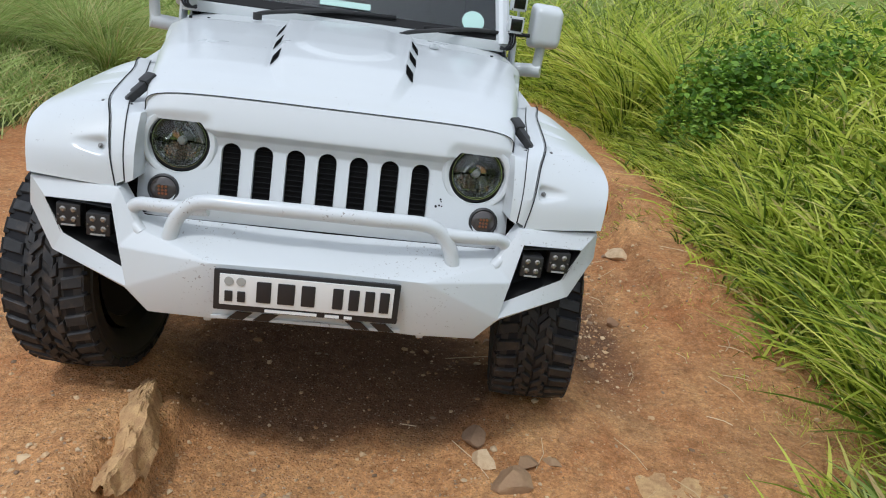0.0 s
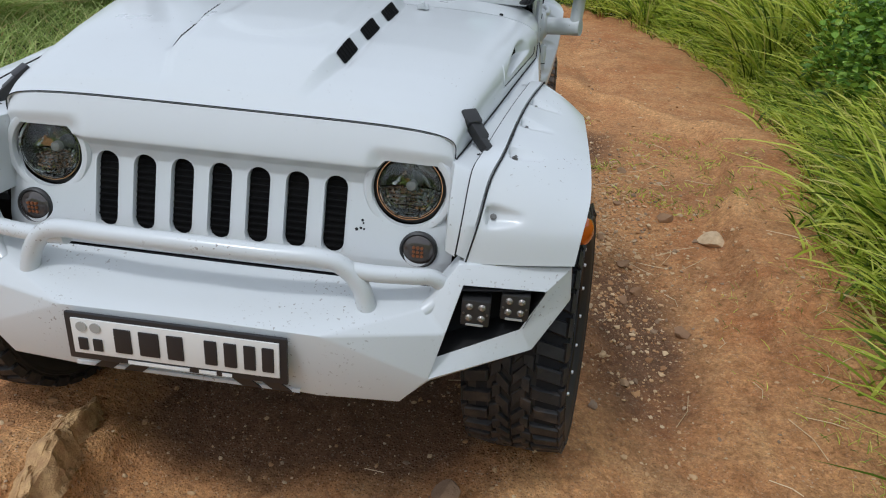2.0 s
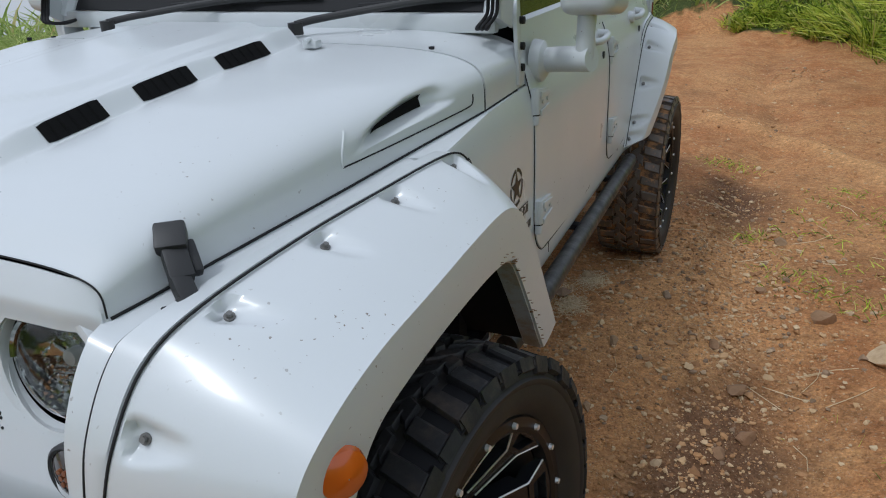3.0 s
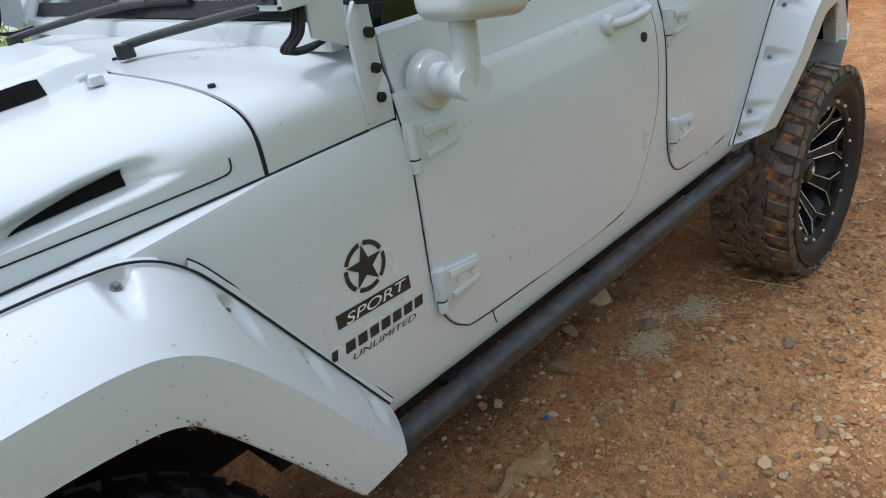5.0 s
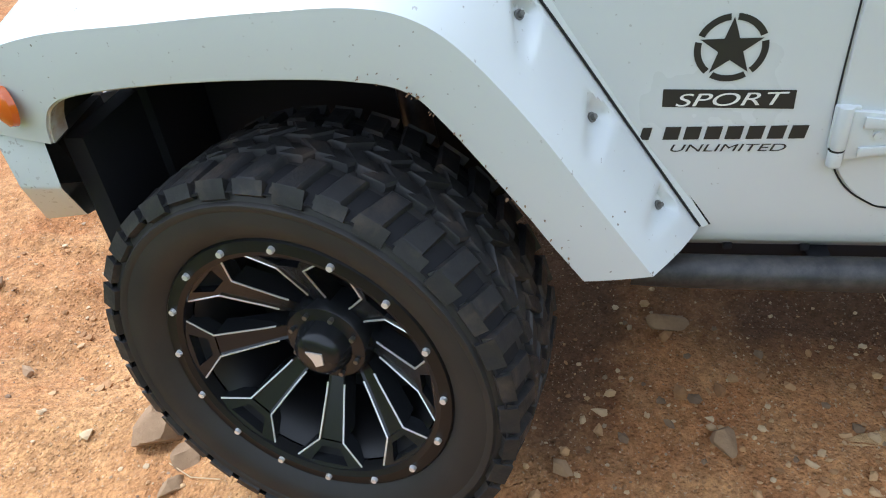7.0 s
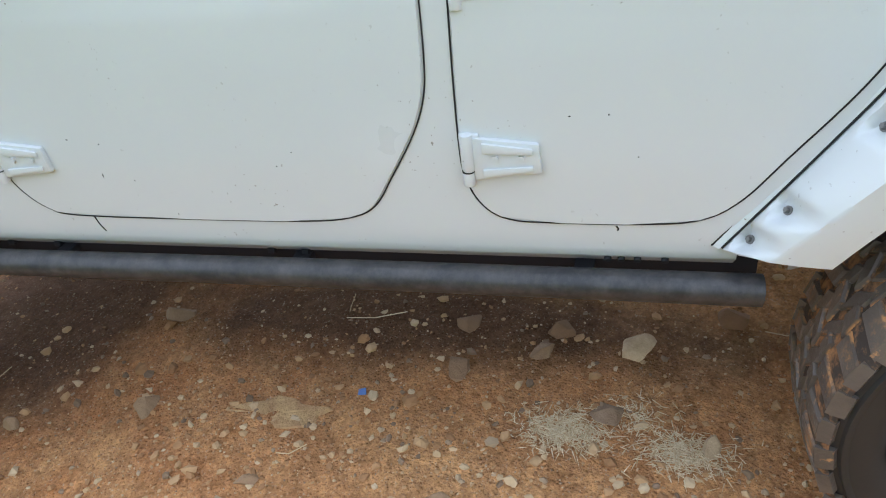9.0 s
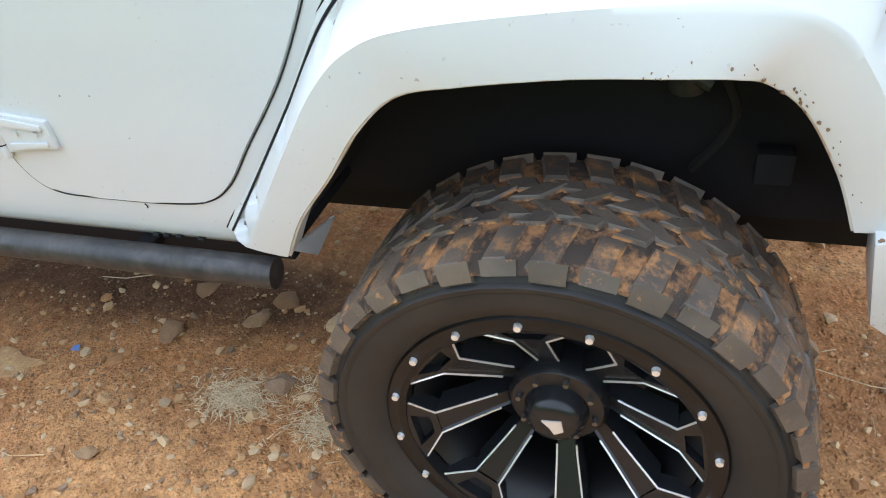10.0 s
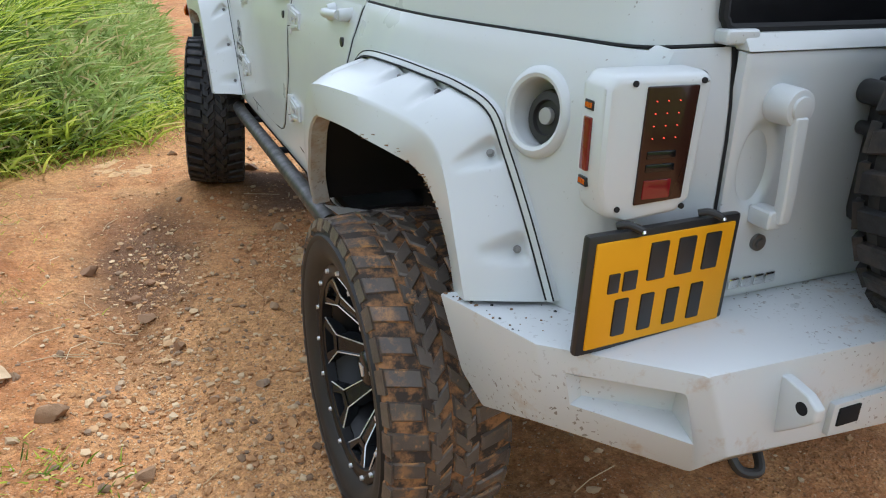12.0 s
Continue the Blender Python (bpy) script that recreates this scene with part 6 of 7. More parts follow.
HUB_FRONT, HUB_REAR = (0.912, 0.0, 0.362), (0.842, 2.948, 0.270)
AXLE_TILT = 4.0  # the front axle leans as the suspension flexes
STEER = 9.0  # front wheels turned to the car's right
for s, spin in ((1, 180), (-1, 75)):
    hub_at = (MID + s * (HUB_FRONT[0] - MID), HUB_FRONT[1], HUB_FRONT[2] - (0.0 if s > 0 else 0.01))
    w = wheel(hub_at, s, spin, car)
    w.matrix_basis = Matrix.Translation(hub_at) @ Matrix.Rotation(radians(-AXLE_TILT), 4, "Y") @ Matrix.Rotation(radians(-STEER), 4, "Z") @ Matrix.Rotation(math.pi if s < 0 else 0, 4, "Z") @ Matrix.Rotation(radians(spin), 4, "X")
wheel(HUB_REAR, 1, 188, car)
wheel((2 * MID - HUB_REAR[0], HUB_REAR[1], HUB_REAR[2]), -1, 40, car)

# spare wheel on the tailgate
sp_root = wheel((-0.05, 3.93, 1.02), 1, 10, car)
sp_root.matrix_basis = Matrix.Translation((-0.152, 3.92, 1.03)) @ Matrix.Rotation(radians(90), 4, "Z")
tagged(sp_root, "spare wheel carried on the tailgate")
part("spare_carrier", join(block(-0.18, 0.12, 3.64, 3.78, 0.85, 1.15, 0.03), disc((0.134, 3.70, 1.115), (0, 1, 0), 0.024, 0.12, 24, None, 0.008), disc((0.124, 3.69, 1.045), (0, 1, 0), 0.014, 0.10, 20, None, 0.005)), BLACK, car, "black spare wheel carrier with rubber stops")


# ---------------------------------------------------------------- ground
rng = np.random.default_rng(7)


def bank_x(y):
    """Where the grass bank begins on the car's left."""
    return table(y, (-9, -3.2, -2.0, -1.25, -0.9, -0.5, 0.3, 1.2, 2.0, 3.0, 4.5, 6.5, 8.5, 10.0, 11.5, 13, 14), (0.6, 0.98, 1.25, 1.55, 2.10, 2.72, 2.76, 2.76, 2.86, 3.12, 3.4, 3.5, 3.2, 2.7, 1.4, -1.0, -3.0))


def far_bank_x(y):
    """Where the grass begins on the car's right."""
    return table(y, (-9, -3, 2, 3.4, 5.6, 7.0, 10, 13), (-4.2, -3.8, -3.1, -2.8, -2.7, -2.4, -1.9, 0.0))


def rut_edge(y):
    """The lip of the bench between the wheel rut and the grass."""
    return 1.92 + 0.13 * (y - 1.0) + 0.07 * math.sin(y * 2.3)


def cross_ridge(x, y):
    """A low worn ridge of ochre soil that runs slantwise over the track behind the wheel rut."""
    mid = 6.1 - 1.15 * (x - 1.0) + 0.12 * math.sin(x * 5.0)
    return math.exp(-((y - mid) / (0.16 + 0.10 * (x - 1.0) ** 2 / 2)) ** 2) * step((x - 0.75) / 0.3) * step((3.0 - x) / 0.5)


def ground_z(x, y):
    n = noise.fractal(Vector((x * 0.9, y * 0.9, 0.3)), 0.9, 2.1, 4) * 0.045
    fine = noise.fractal(Vector((x * 7, y * 7, 1.7)), 0.8, 2.2, 3) * 0.008 + noise.fractal(Vector((x * 2.6, y * 2.6, 4.4)), 0.9, 2.1, 4) * 0.011
    z = -0.125 + n * 0.7 + fine
    # wheel channel, berm and ledge beside the track
    z -= 0.07 * math.exp(-((x - 1.48 - 0.12 * math.sin(y * 1.3)) / 0.20) ** 2) * min(1, max(0, (y + 0.3) / 1.2))
    crumb = 0.05 * noise.noise(Vector((x * 3.1, y * 3.1, 7.7))) + 0.025 * noise.noise(Vector((x * 9, y * 9, 2.2)))
    z += 0.13 * step((x - rut_edge(y) + crumb) / 0.17) * step((y - 0.4) / 0.9) * step((5.5 - y) / 2.0)
    z += 0.06 * math.exp(-((x - 2.22) / 0.11) ** 2 - ((y - 2.3) / 0.22) ** 2)
    z += 0.06 * cross_ridge(x, y)
    # ochre ridge ahead of the right wheel, steep on its inner side
    z += 0.15 * step((-0.47 + 0.12 * (y + 0.5) - x + crumb * 1.6) / 0.06) * step((x + 1.25) / 0.7) * step((y + 1.35) / 0.35) * step((-0.12 - y) / 0.3)
    z -= 0.05 * math.exp(-((x + 0.2) / 0.5) ** 2) * math.exp(-((y + 0.4) / 0.6) ** 2)
    # washed-out gully ahead of the bumper, with a broken edge
    rag = 0.06 * noise.noise(Vector((x * 4, y * 4, 9.1))) + 0.03 * noise.noise(Vector((x * 13, y * 13, 3.3)))
    z -= 0.13 * step((x + 0.66 + rag) / 0.10) * step((0.85 - x + rag) / 0.40) * math.exp(-((y + 1.05) / 0.60) ** 2)
    # streaky broken soil in the washout
    m = math.exp(-((x - 0.05) / 1.0) ** 2 - ((y + 1.3) / 0.6) ** 2)
    if m > 0.02:
        z += m * (0.05 * abs(noise.noise(Vector((x * 6, y * 2.4, 5.5)))) + 0.025 * noise.fractal(Vector((x * 11, y * 6, 2.5)), 0.8, 2.1, 3))
    # level where the tyres stand
    for wx, wy, wz in ((0.89, 0, -0.066), (-0.84, 0, -0.076), (0.842, 2.946, -0.158), (-0.79, 2.946, -0.158)):
        k = math.exp(-((x - wx) / 0.28) ** 2 - ((y - wy) / 0.30) ** 2)
        z = lerp(z, wz + fine * 0.4, min(1, k * 1.3))
    b = x - bank_x(y)
    if b > 0:
        z += 0.60 * b - 0.06 * b * b if b < 5 else 1.5 + (b - 5) * 0.12
    f = far_bank_x(y) - x
    if f > 0:
        z += 0.10 * min(f, 5.0)
    d = math.hypot(x, y - 2)
    if d > 10:
        fall = step((-x / d - 0.56) / 0.14)
        z += lerp(max(0.0, d - 14) * 0.16, (d - 10) * -0.22, fall)
    return z


def axis_steps(lo, hi, far, fine):
    a = list(np.arange(lo, hi + 1e-6, fine))
    out, st, v = [], fine, hi
    while v < far:
        st *= 1.16
        v += st
        out.append(v)
    low, st, v = [], fine, lo
    while v > -far:
        st *= 1.16
        v -= st
        low.append(v)
    return low[::-1] + a + out


def build_ground():
    xs, ys = axis_steps(-1.9, 2.9, 260, 0.032), axis_steps(-2.0, 5.0, 260, 0.032)
    nx = len(xs)
    pts = [(x, y, ground_z(x, y)) for y in ys for x in xs]
    faces = [(j * nx + i, j * nx + i + 1, (j + 1) * nx + i + 1, (j + 1) * nx + i) for j in range(len(ys) - 1) for i in range(nx - 1)]
    me = bpy.data.meshes.new("ground")
    me.from_pydata(pts, [], faces)
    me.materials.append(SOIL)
    me.shade_smooth()
    grassy = me.attributes.new("grassy", "FLOAT", "POINT")
    cover = []
    for x, y, z in pts:
        edge = max(x - bank_x(y), far_bank_x(y) - x, math.hypot(x, y - 2) - 16)
        cover.append(min(1.0, max(0.0, edge / 0.5 + 0.35)))
    grassy.data.foreach_set("value", cover)
    meadow = me.attributes.new("meadow", "FLOAT", "POINT")
    meadow.data.foreach_set("value", [step((max(x - bank_x(y) - 1.6, far_bank_x(y) - x - 2.0)) / 2.0) for x, y, z in pts])
    # pale soil and ochre ridges; lobes ahead of the bumper paint in sunlight
    sandy_sunlit = me.attributes.new("sandy_sunlit", "FLOAT", "POINT")
    sandy_sunlit.data.foreach_set("value", [max(1.2 * cross_ridge(x, y), math.exp(-((x - 1.15) / 0.5) ** 2 - ((y - 2.3) / 1.2) ** 2), math.exp(-((x + 0.95) / 0.7) ** 2 - ((y + 1.3) / 0.8) ** 2), 1.3 * math.exp(-((x + 0.60) / 0.13) ** 2 - ((y + 0.62) / 0.42) ** 2), 1.2 * math.exp(-((x - 2.2) / 0.15) ** 2 - ((y - 2.3) / 0.28) ** 2), 1.3 * math.exp(-((x - 0.1) / 0.9) ** 2 - ((y + 0.80) / 0.26) ** 2)) for x, y, z in pts])
    # damp rut and gully lobes, plus painted shade under and beside the car
    damp_shade = me.attributes.new("damp_shade", "FLOAT", "POINT")
    damp_shade.data.foreach_set("value", [max(0.75 * math.exp(-((x - 1.30) / 0.42) ** 2 - ((y - 3.9) / 0.75) ** 2), 0.95 * math.exp(-((x - 0.15) / 0.75) ** 4 - ((y - 0.15) / 0.55) ** 4), 0.9 * math.exp(-((x - 0.28) / 0.27) ** 2 - ((y - 1.5) / 1.2) ** 2), 0.8 * math.exp(-((x - 1.42) / 0.34) ** 2 - ((y - 0.9) / 1.1) ** 2), 0.9 * math.exp(-((x - 0.3) / 0.9) ** 2 - ((y - 4.3) / 0.7) ** 2)) for x, y, z in pts])
    return tagged(new("ground", me), "rutted red-brown dirt track with gravel and loose soil", "ground", kind="structure")


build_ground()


def stuff(name, pts, faces, mat, label, category, smooth=False):
    me = bpy.data.meshes.new(name)
    me.from_pydata(pts, [], faces)
    me.materials.append(mat)
    if smooth:
        me.shade_smooth()
    return tagged(new(name, me), label, category, kind="stuff")


ICO = bmesh.new()
bmesh.ops.create_icosphere(ICO, subdivisions=1, radius=1)
ICO_V = np.array([v.co[:] for v in ICO.verts])
ICO.faces.ensure_lookup_table()
ICO_F = np.array([[v.index for v in f.verts] for f in ICO.faces])
ICO.free()


def gravel():
    """Loose gravel and clods, thickest beside and behind the wheels."""
    pts, faces = [], []
    n = 0
    patches = [(-0.05, -0.80, 0.75, 0.35, 2600), (-0.75, -0.9, 0.5, 0.5, 700), (1.25, 3.0, 0.45, 0.8, 2000), (1.62, 1.9, 0.22, 0.9, 700), (0.72, 1.3, 0.3, 0.9, 900), (1.25, 2.4, 0.7, 1.1, 4200), (1.30, 1.2, 0.30, 0.7, 1000), (1.10, 0.9, 0.75, 1.4, 700), (0.8, 2.2, 0.9, 1.2, 1200), (0.1, 3.6, 1.0, 0.8, 900), (0.3, -1.2, 1.0, 0.7, 500), (-0.5, -2.2, 1.6, 1.0, 900), (1.5, 2.2, 0.3, 1.4, 700), (1.5, 6.0, 0.9, 2.2, 700), (1.75, 8.6, 0.5, 0.9, 1500), (1.25, 3.9, 0.30, 0.6, 700), (1.45, 1.5, 0.14, 1.2, 700), (-1.8, -0.5, 0.8, 2.5, 600), (0.1, -0.5, 0.45, 0.35, 350)]
    for cx, cy, sx, sy, count in patches:
        for _ in range(count):
            x, y = rng.normal(cx, sx * 0.6), rng.normal(cy, sy * 0.6)
            if x > bank_x(y) - 0.1 + rng.normal(0, 0.15):
                continue
            r = (0.0016 + 0.0024 * rng.exponential() ** 1.4) * (0.62 if cy < -0.3 else 1.0)
            if r > 0.022:
                r = 0.012
            sc = np.array([r * rng.uniform(0.7, 1.4), r * rng.uniform(0.7, 1.4), r * rng.uniform(0.45, 0.9)])
            a = rng.uniform(0, 6.28)
            v = ICO_V * sc * rng.uniform(0.5, 1.25, (len(ICO_V), 1))
            c, s_ = math.cos(a), math.sin(a)
            z = ground_z(x, y) + sc[2] * 0.35
            pts += [(x + c * p[0] - s_ * p[1], y + s_ * p[0] + c * p[1], z + p[2]) for p in v]
            faces += [tuple(int(q) + n for q in f) for f in ICO_F]
            n += len(ICO_V)
    for _ in range(9000):
        y = rng.uniform(-1.6, 6.5)
        x = rng.uniform(-2.2, bank_x(y))
        r = 0.002 + 0.0026 * rng.exponential()
        sc = np.array([r * rng.uniform(0.7, 1.5), r * rng.uniform(0.7, 1.4), r * rng.uniform(0.4, 0.8)])
        z = ground_z(x, y) + sc[2] * 0.3
        pts += [(x + p[0], y + p[1], z + p[2]) for p in ICO_V * sc * rng.uniform(0.7, 1.25, (len(ICO_V), 1))]
        faces += [tuple(int(q) + n for q in f) for f in ICO_F]
        n += len(ICO_V)
    stuff("gravel", pts, faces, STONES, "loose mixed gravel scattered over the dirt track", "gravel")


gravel()


def stone(x, y, size, flat=0.5, label="angular ochre stone lying on the dirt track", seed=0):
    bm = bmesh.new()
    bmesh.ops.create_icosphere(bm, subdivisions=3, radius=1)
    r = random.Random(seed)
    cuts = [(Vector((r.uniform(-1, 1), r.uniform(-1, 1), r.uniform(-1, 1))).normalized(), r.uniform(0.38, 0.72)) for _ in range(16)]
    for v in bm.verts:
        for n, d in cuts:
            over = v.co.dot(n) - d
            if over > 0:
                v.co -= n * over
        v.co *= 1 + 0.06 * noise.noise(v.co * 3 + Vector((seed, 0, 0)))
        v.co = Vector((v.co.x * size * 1.35, v.co.y * size, v.co.z * size * flat * 1.6))
    ob = part("stone", bm, PALE_ROCK if label.startswith("pale") else ROCK, None, "", 28)
    ob.matrix_world = pose(x, y, ground_z(x, y) + size * flat * 0.45, r.uniform(-8, 8), r.uniform(-8, 8), r.uniform(0, 360))
    return tagged(ob, label, "stone", "stones on the track")


BIG_STONES = [(2.02, 1.93, 0.095, 0.45), (1.78, 2.25, 0.06, 0.6), (1.69, 0.95, 0.052, 0.5), (0.80, -0.63, 0.105, 0.42), (0.70, -0.49, 0.06, 0.5), (0.68, -0.38, 0.055, 0.6), (0.88, -0.50, 0.05, 0.4), (0.98, -0.5, 0.04, 0.4),
              (0.493, 1.715, 0.055, 0.4), (0.366, 2.204, 0.06, 0.4), (0.30, 2.0, 0.045, 0.5), (0.40, 1.95, 0.05, 0.4), (0.69, 2.40, 0.04, 0.6), (0.62, 2.15, 0.05, 0.3), (0.30, 1.72, 0.05, 0.3), (0.22, 2.50, 0.05, 0.6),
              (0.243, 3.452, 0.07, 0.6), (0.18, 3.85, 0.06, 0.5), (0.05, 3.7, 0.05, 0.5), (-0.1, 3.9, 0.06, 0.5), (0.35, 3.75, 0.035, 0.6), (-0.3, 3.6, 0.05, 0.5), (0.73, 0.82, 0.05, 0.4), (0.33, 0.72, 0.05, 0.5), (0.95, 1.25, 0.03, 0.5),
              (1.35, 1.9, 0.035, 0.5), (1.52, 2.6, 0.04, 0.5), (1.42, 1.2, 0.03, 0.5), (1.6, 3.2, 0.05, 0.5), (1.35, 0.45, 0.03, 0.4), (1.2, 0.2, 0.03, 0.5), (-0.35, -1.3, 0.04, 0.5), (0.2, -1.6, 0.05, 0.4), (-0.9, -1.7, 0.05, 0.5), (1.15, -0.95, 0.04, 0.5), (0.55, -1.25, 0.03, 0.5),
              (0.95, 1.75, 0.03, 0.5), (1.1, 2.3, 0.028, 0.5), (0.85, 0.45, 0.03, 0.5), (1.45, 1.6, 0.05, 0.45), (1.5, 1.35, 0.04, 0.5)]
for k, (x, y, sz, fl) in enumerate(BIG_STONES):
    stone(x, y, sz, fl, "pale sandstone rock lying beside the wheel rut" if k in (0, 4, 9, 12) else "angular ochre stone lying on the dirt track", seed=k + 3)
rag = part("plastic_scrap", (lambda: mesh_of([(0, 0, 0.004), (0.03, 0.008, 0.012), (0.022, 0.03, 0.006), (0.004, 0.026, 0.016), (0.015, 0.015, 0.02)], [(0, 1, 4), (1, 2, 4), (2, 3, 4), (3, 0, 4)]))(), Mat("blue_plastic", (0.10, 0.18, 0.45), 0.4).m, None)
rag.location = (0.617, 1.45, ground_z(0.617, 1.45) + 0.004)
tagged(rag, "small crumpled scrap of blue plastic on gravel", "litter")


# ---------------------------------------------------------------- plants
def blade_set(spots, pts, faces, seg=4):
    """Each spot: base, height, width, lean direction, lean, droop. A narrow twisted ribbon."""
    n = len(pts)
    for (x, y, z), h, w, a, lean, droop in spots:
        dx, dy = math.cos(a), math.sin(a)
        twist = rng.uniform(-1.3, 1.3)
        ct, sn = math.cos(twist), math.sin(twist)
        for i in range(seg + 1):
            t = i / seg
            reach = h * (lean * t + droop * t * t * 0.7)
            up = h * (t - droop * t * t * 0.55)
            ww = w * (1 - t) ** 0.6 * (0.6 + 0.4 * min(1, t * 4)) * 0.5
            # across the blade: partly level, partly along its own normal
            run, climb = lean + droop * t * 1.4, 1 - droop * t * 1.1
            n_len = math.hypot(run, climb) + 1e-6
            sx = (-dy * ct - dx * sn * climb / n_len) * ww
            sy = (dx * ct - dy * sn * climb / n_len) * ww
            sz = sn * run / n_len * ww
            if i == seg:
                pts.append((x + dx * reach, y + dy * reach, z + up))
            else:
                pts.append((x + dx * reach - sx, y + dy * reach - sy, z + up - sz))
                pts.append((x + dx * reach + sx, y + dy * reach + sy, z + up + sz))
        for i in range(seg - 1):
            b = n + 2 * i
            faces.append((b, b + 1, b + 3, b + 2))
        b = n + 2 * (seg - 1)
        faces.append((b, b + 1, b + 2))
        n += 2 * seg + 1


def grass_area(name, sampler, count, hrange, wrange, mat, label, lean=(0.1, 0.5), droop=(0.2, 0.9), clump=6, seg=4):
    pts, faces, spots = [], [], []
    made = 0
    while made < count:
        c = sampler()
        made += 1
        if c is None:
            continue
        cx, cy, k = c
        for _ in range(clump):
            x, y = cx + rng.normal(0, 0.05), cy + rng.normal(0, 0.05)
            h = rng.uniform(*hrange) * k
            spots.append(((x, y, ground_z(x, y) - 0.01), h, rng.uniform(*wrange), rng.uniform(0, 6.28), rng.uniform(*lean), rng.uniform(*droop)))
    blade_set(spots, pts, faces, seg)
    return stuff(name, pts, faces, mat, label, "grass")


def leafy_area(name, sampler, count, hrange, mat, label, leaves=6):
    """Leafy culms: each a thin stalk with long pointed leaves that arch away from it in turn."""
    pts, faces, spots = [], [], []
    for _ in range(count):
        cx, cy, k = sampler()
        z0 = ground_z(cx, cy) - 0.01
        h = rng.uniform(*hrange) * k
        a, lean = rng.uniform(0, 6.28), rng.uniform(0.0, 0.35)
        spots.append(((cx, cy, z0), h, 0.006, a, lean, 0.15))
        turn = rng.uniform(0, 6.28)
        for q in range(leaves):
            t = 0.12 + 0.78 * (q + rng.uniform(0, 0.8)) / leaves
            ln = rng.uniform(0.20, 0.42) * (1.1 - 0.4 * t) * (0.5 + 0.5 * k)
            at = (cx + math.cos(a) * lean * h * t, cy + math.sin(a) * lean * h * t, z0 + h * t)
            spots.append((at, ln, rng.uniform(0.016, 0.036), turn + q * 2.6 + rng.normal(0, 0.4), rng.uniform(0.3, 0.9), rng.uniform(0.1, 1.25)))
    blade_set(spots, pts, faces, 5)
    return stuff(name, pts, faces, mat, label, "grass")


def bank_sample():
    y = rng.uniform(-0.8, 12.0)
    u = rng.uniform()
    d = abs(rng.normal(0, 0.9)) if u < 0.6 else rng.uniform(0.4, 6.0) if u < 0.8 else rng.uniform(0, 0.35)
    k = min(1.0, 0.30 + d * 0.9) * (1.0 if y > 0.2 else 0.55)
    return bank_x(y) + d, y, k * (0.75 + 0.5 * noise.noise(Vector((d * 0.8, y * 0.8, 3.0))))


leafy_area("bank_grass", bank_sample, 7500, (0.45, 1.0), GRASS, "tall bright green leafy grass on the bank")


def front_sample():
    y = rng.uniform(-8.0, -0.8)
    d = abs(rng.normal(0, 0.8)) if rng.uniform() < 0.7 else rng.uniform(0.4, 5.0)
    return bank_x(y) + d, y, min(1.0, 0.35 + d * 0.8) * (0.6 + 0.6 * noise.noise(Vector((d, y, 6.0))))


leafy_area("coarse_bank_grass", front_sample, 2600, (0.35, 0.9), TUSSOCK, "coarse pale green grass on the low bank", 5)


def near_sample():
    y = rng.uniform(-1.2, 5.0)
    d = rng.uniform(0.05, 1.6)
    return bank_x(y) + d, y, (0.40 + 0.5 * d) * (1.0 if y > 0.2 else 0.5)


leafy_area("near_bank_grass", near_sample, 3200, (0.40, 0.85), GRASS, "broad-bladed green grass leaning over the track")


def edge_sample():
    y = rng.uniform(-3.5, 10)
    x = bank_x(y) + rng.normal(-0.02, 0.13)
    return x, y, 1.0


grass_area("verge_grass", edge_sample, 1300, (0.10, 0.30), (0.012, 0.024), GRASS, "short grass along the edge of the track", (0.3, 1.0), (0.4, 1.1), 6, 4)


def sprout_sample():
    y = rng.uniform(-3.0, 1.6)
    x = bank_x(y) - abs(rng.normal(0, 0.32))
    if rng.uniform() < 0.6 * min(1, max(0, (y + 1.0) / 2.0)):
        return None
    return x, y, 1.0


grass_area("sprouting_grass", sprout_sample, 900, (0.02, 0.07), (0.003, 0.006), GRASS, "sparse low grass sprouting in gravel", (0.3, 1.0), (0.2, 0.9), 7, 3)


def thin_sample():
    return rng.normal(2.1, 0.25), rng.uniform(2.3, 4.2), 1.0


grass_area("thin_verge_grass", thin_sample, 110, (0.02, 0.07), (0.004, 0.010), GRASS, "thin short grass growing on bare soil", (0.3, 1.0), (0.3, 1.0), 7, 3)


WEEDS = ((1.45, 3.3), (1.62, 2.75), (1.15, 4.6), (1.30, 4.7), (1.86, 2.55))


def weed_sample():
    x, y = WEEDS[int(rng.integers(len(WEEDS)))]
    return x + rng.normal(0, 0.07), y + rng.normal(0, 0.05), 1.0


grass_area("small_weeds", weed_sample, 60, (0.02, 0.06), (0.005, 0.012), GRASS, "small green weeds growing in the rut", (0.4, 1.0), (0.2, 0.9), 6, 3)


def right_sample():
    y = rng.uniform(-4, 14)
    x = far_bank_x(y) - abs(rng.normal(0, 2.6))
    return x, y, 1.0


grass_area("meadow_grass", right_sample, 5000, (0.12, 0.50), (0.008, 0.018), TUSSOCK, "green meadow grass beside the track", (0.2, 0.7), (0.3, 0.9), 6, 4)


def far_sample():
    a = rng.uniform(0, 6.28)
    d = rng.uniform(10, 32)
    x, y = d * math.cos(a), 2 + d * math.sin(a)
    if far_bank_x(y) < x < bank_x(y):
        return None
    return x, y, 0.6 + d / 30


grass_area("far_grass", far_sample, 7000, (0.30, 0.8), (0.03, 0.07), TUSSOCK, "distant rough grassland", (0.2, 0.7), (0.3, 0.9), 6, 3)


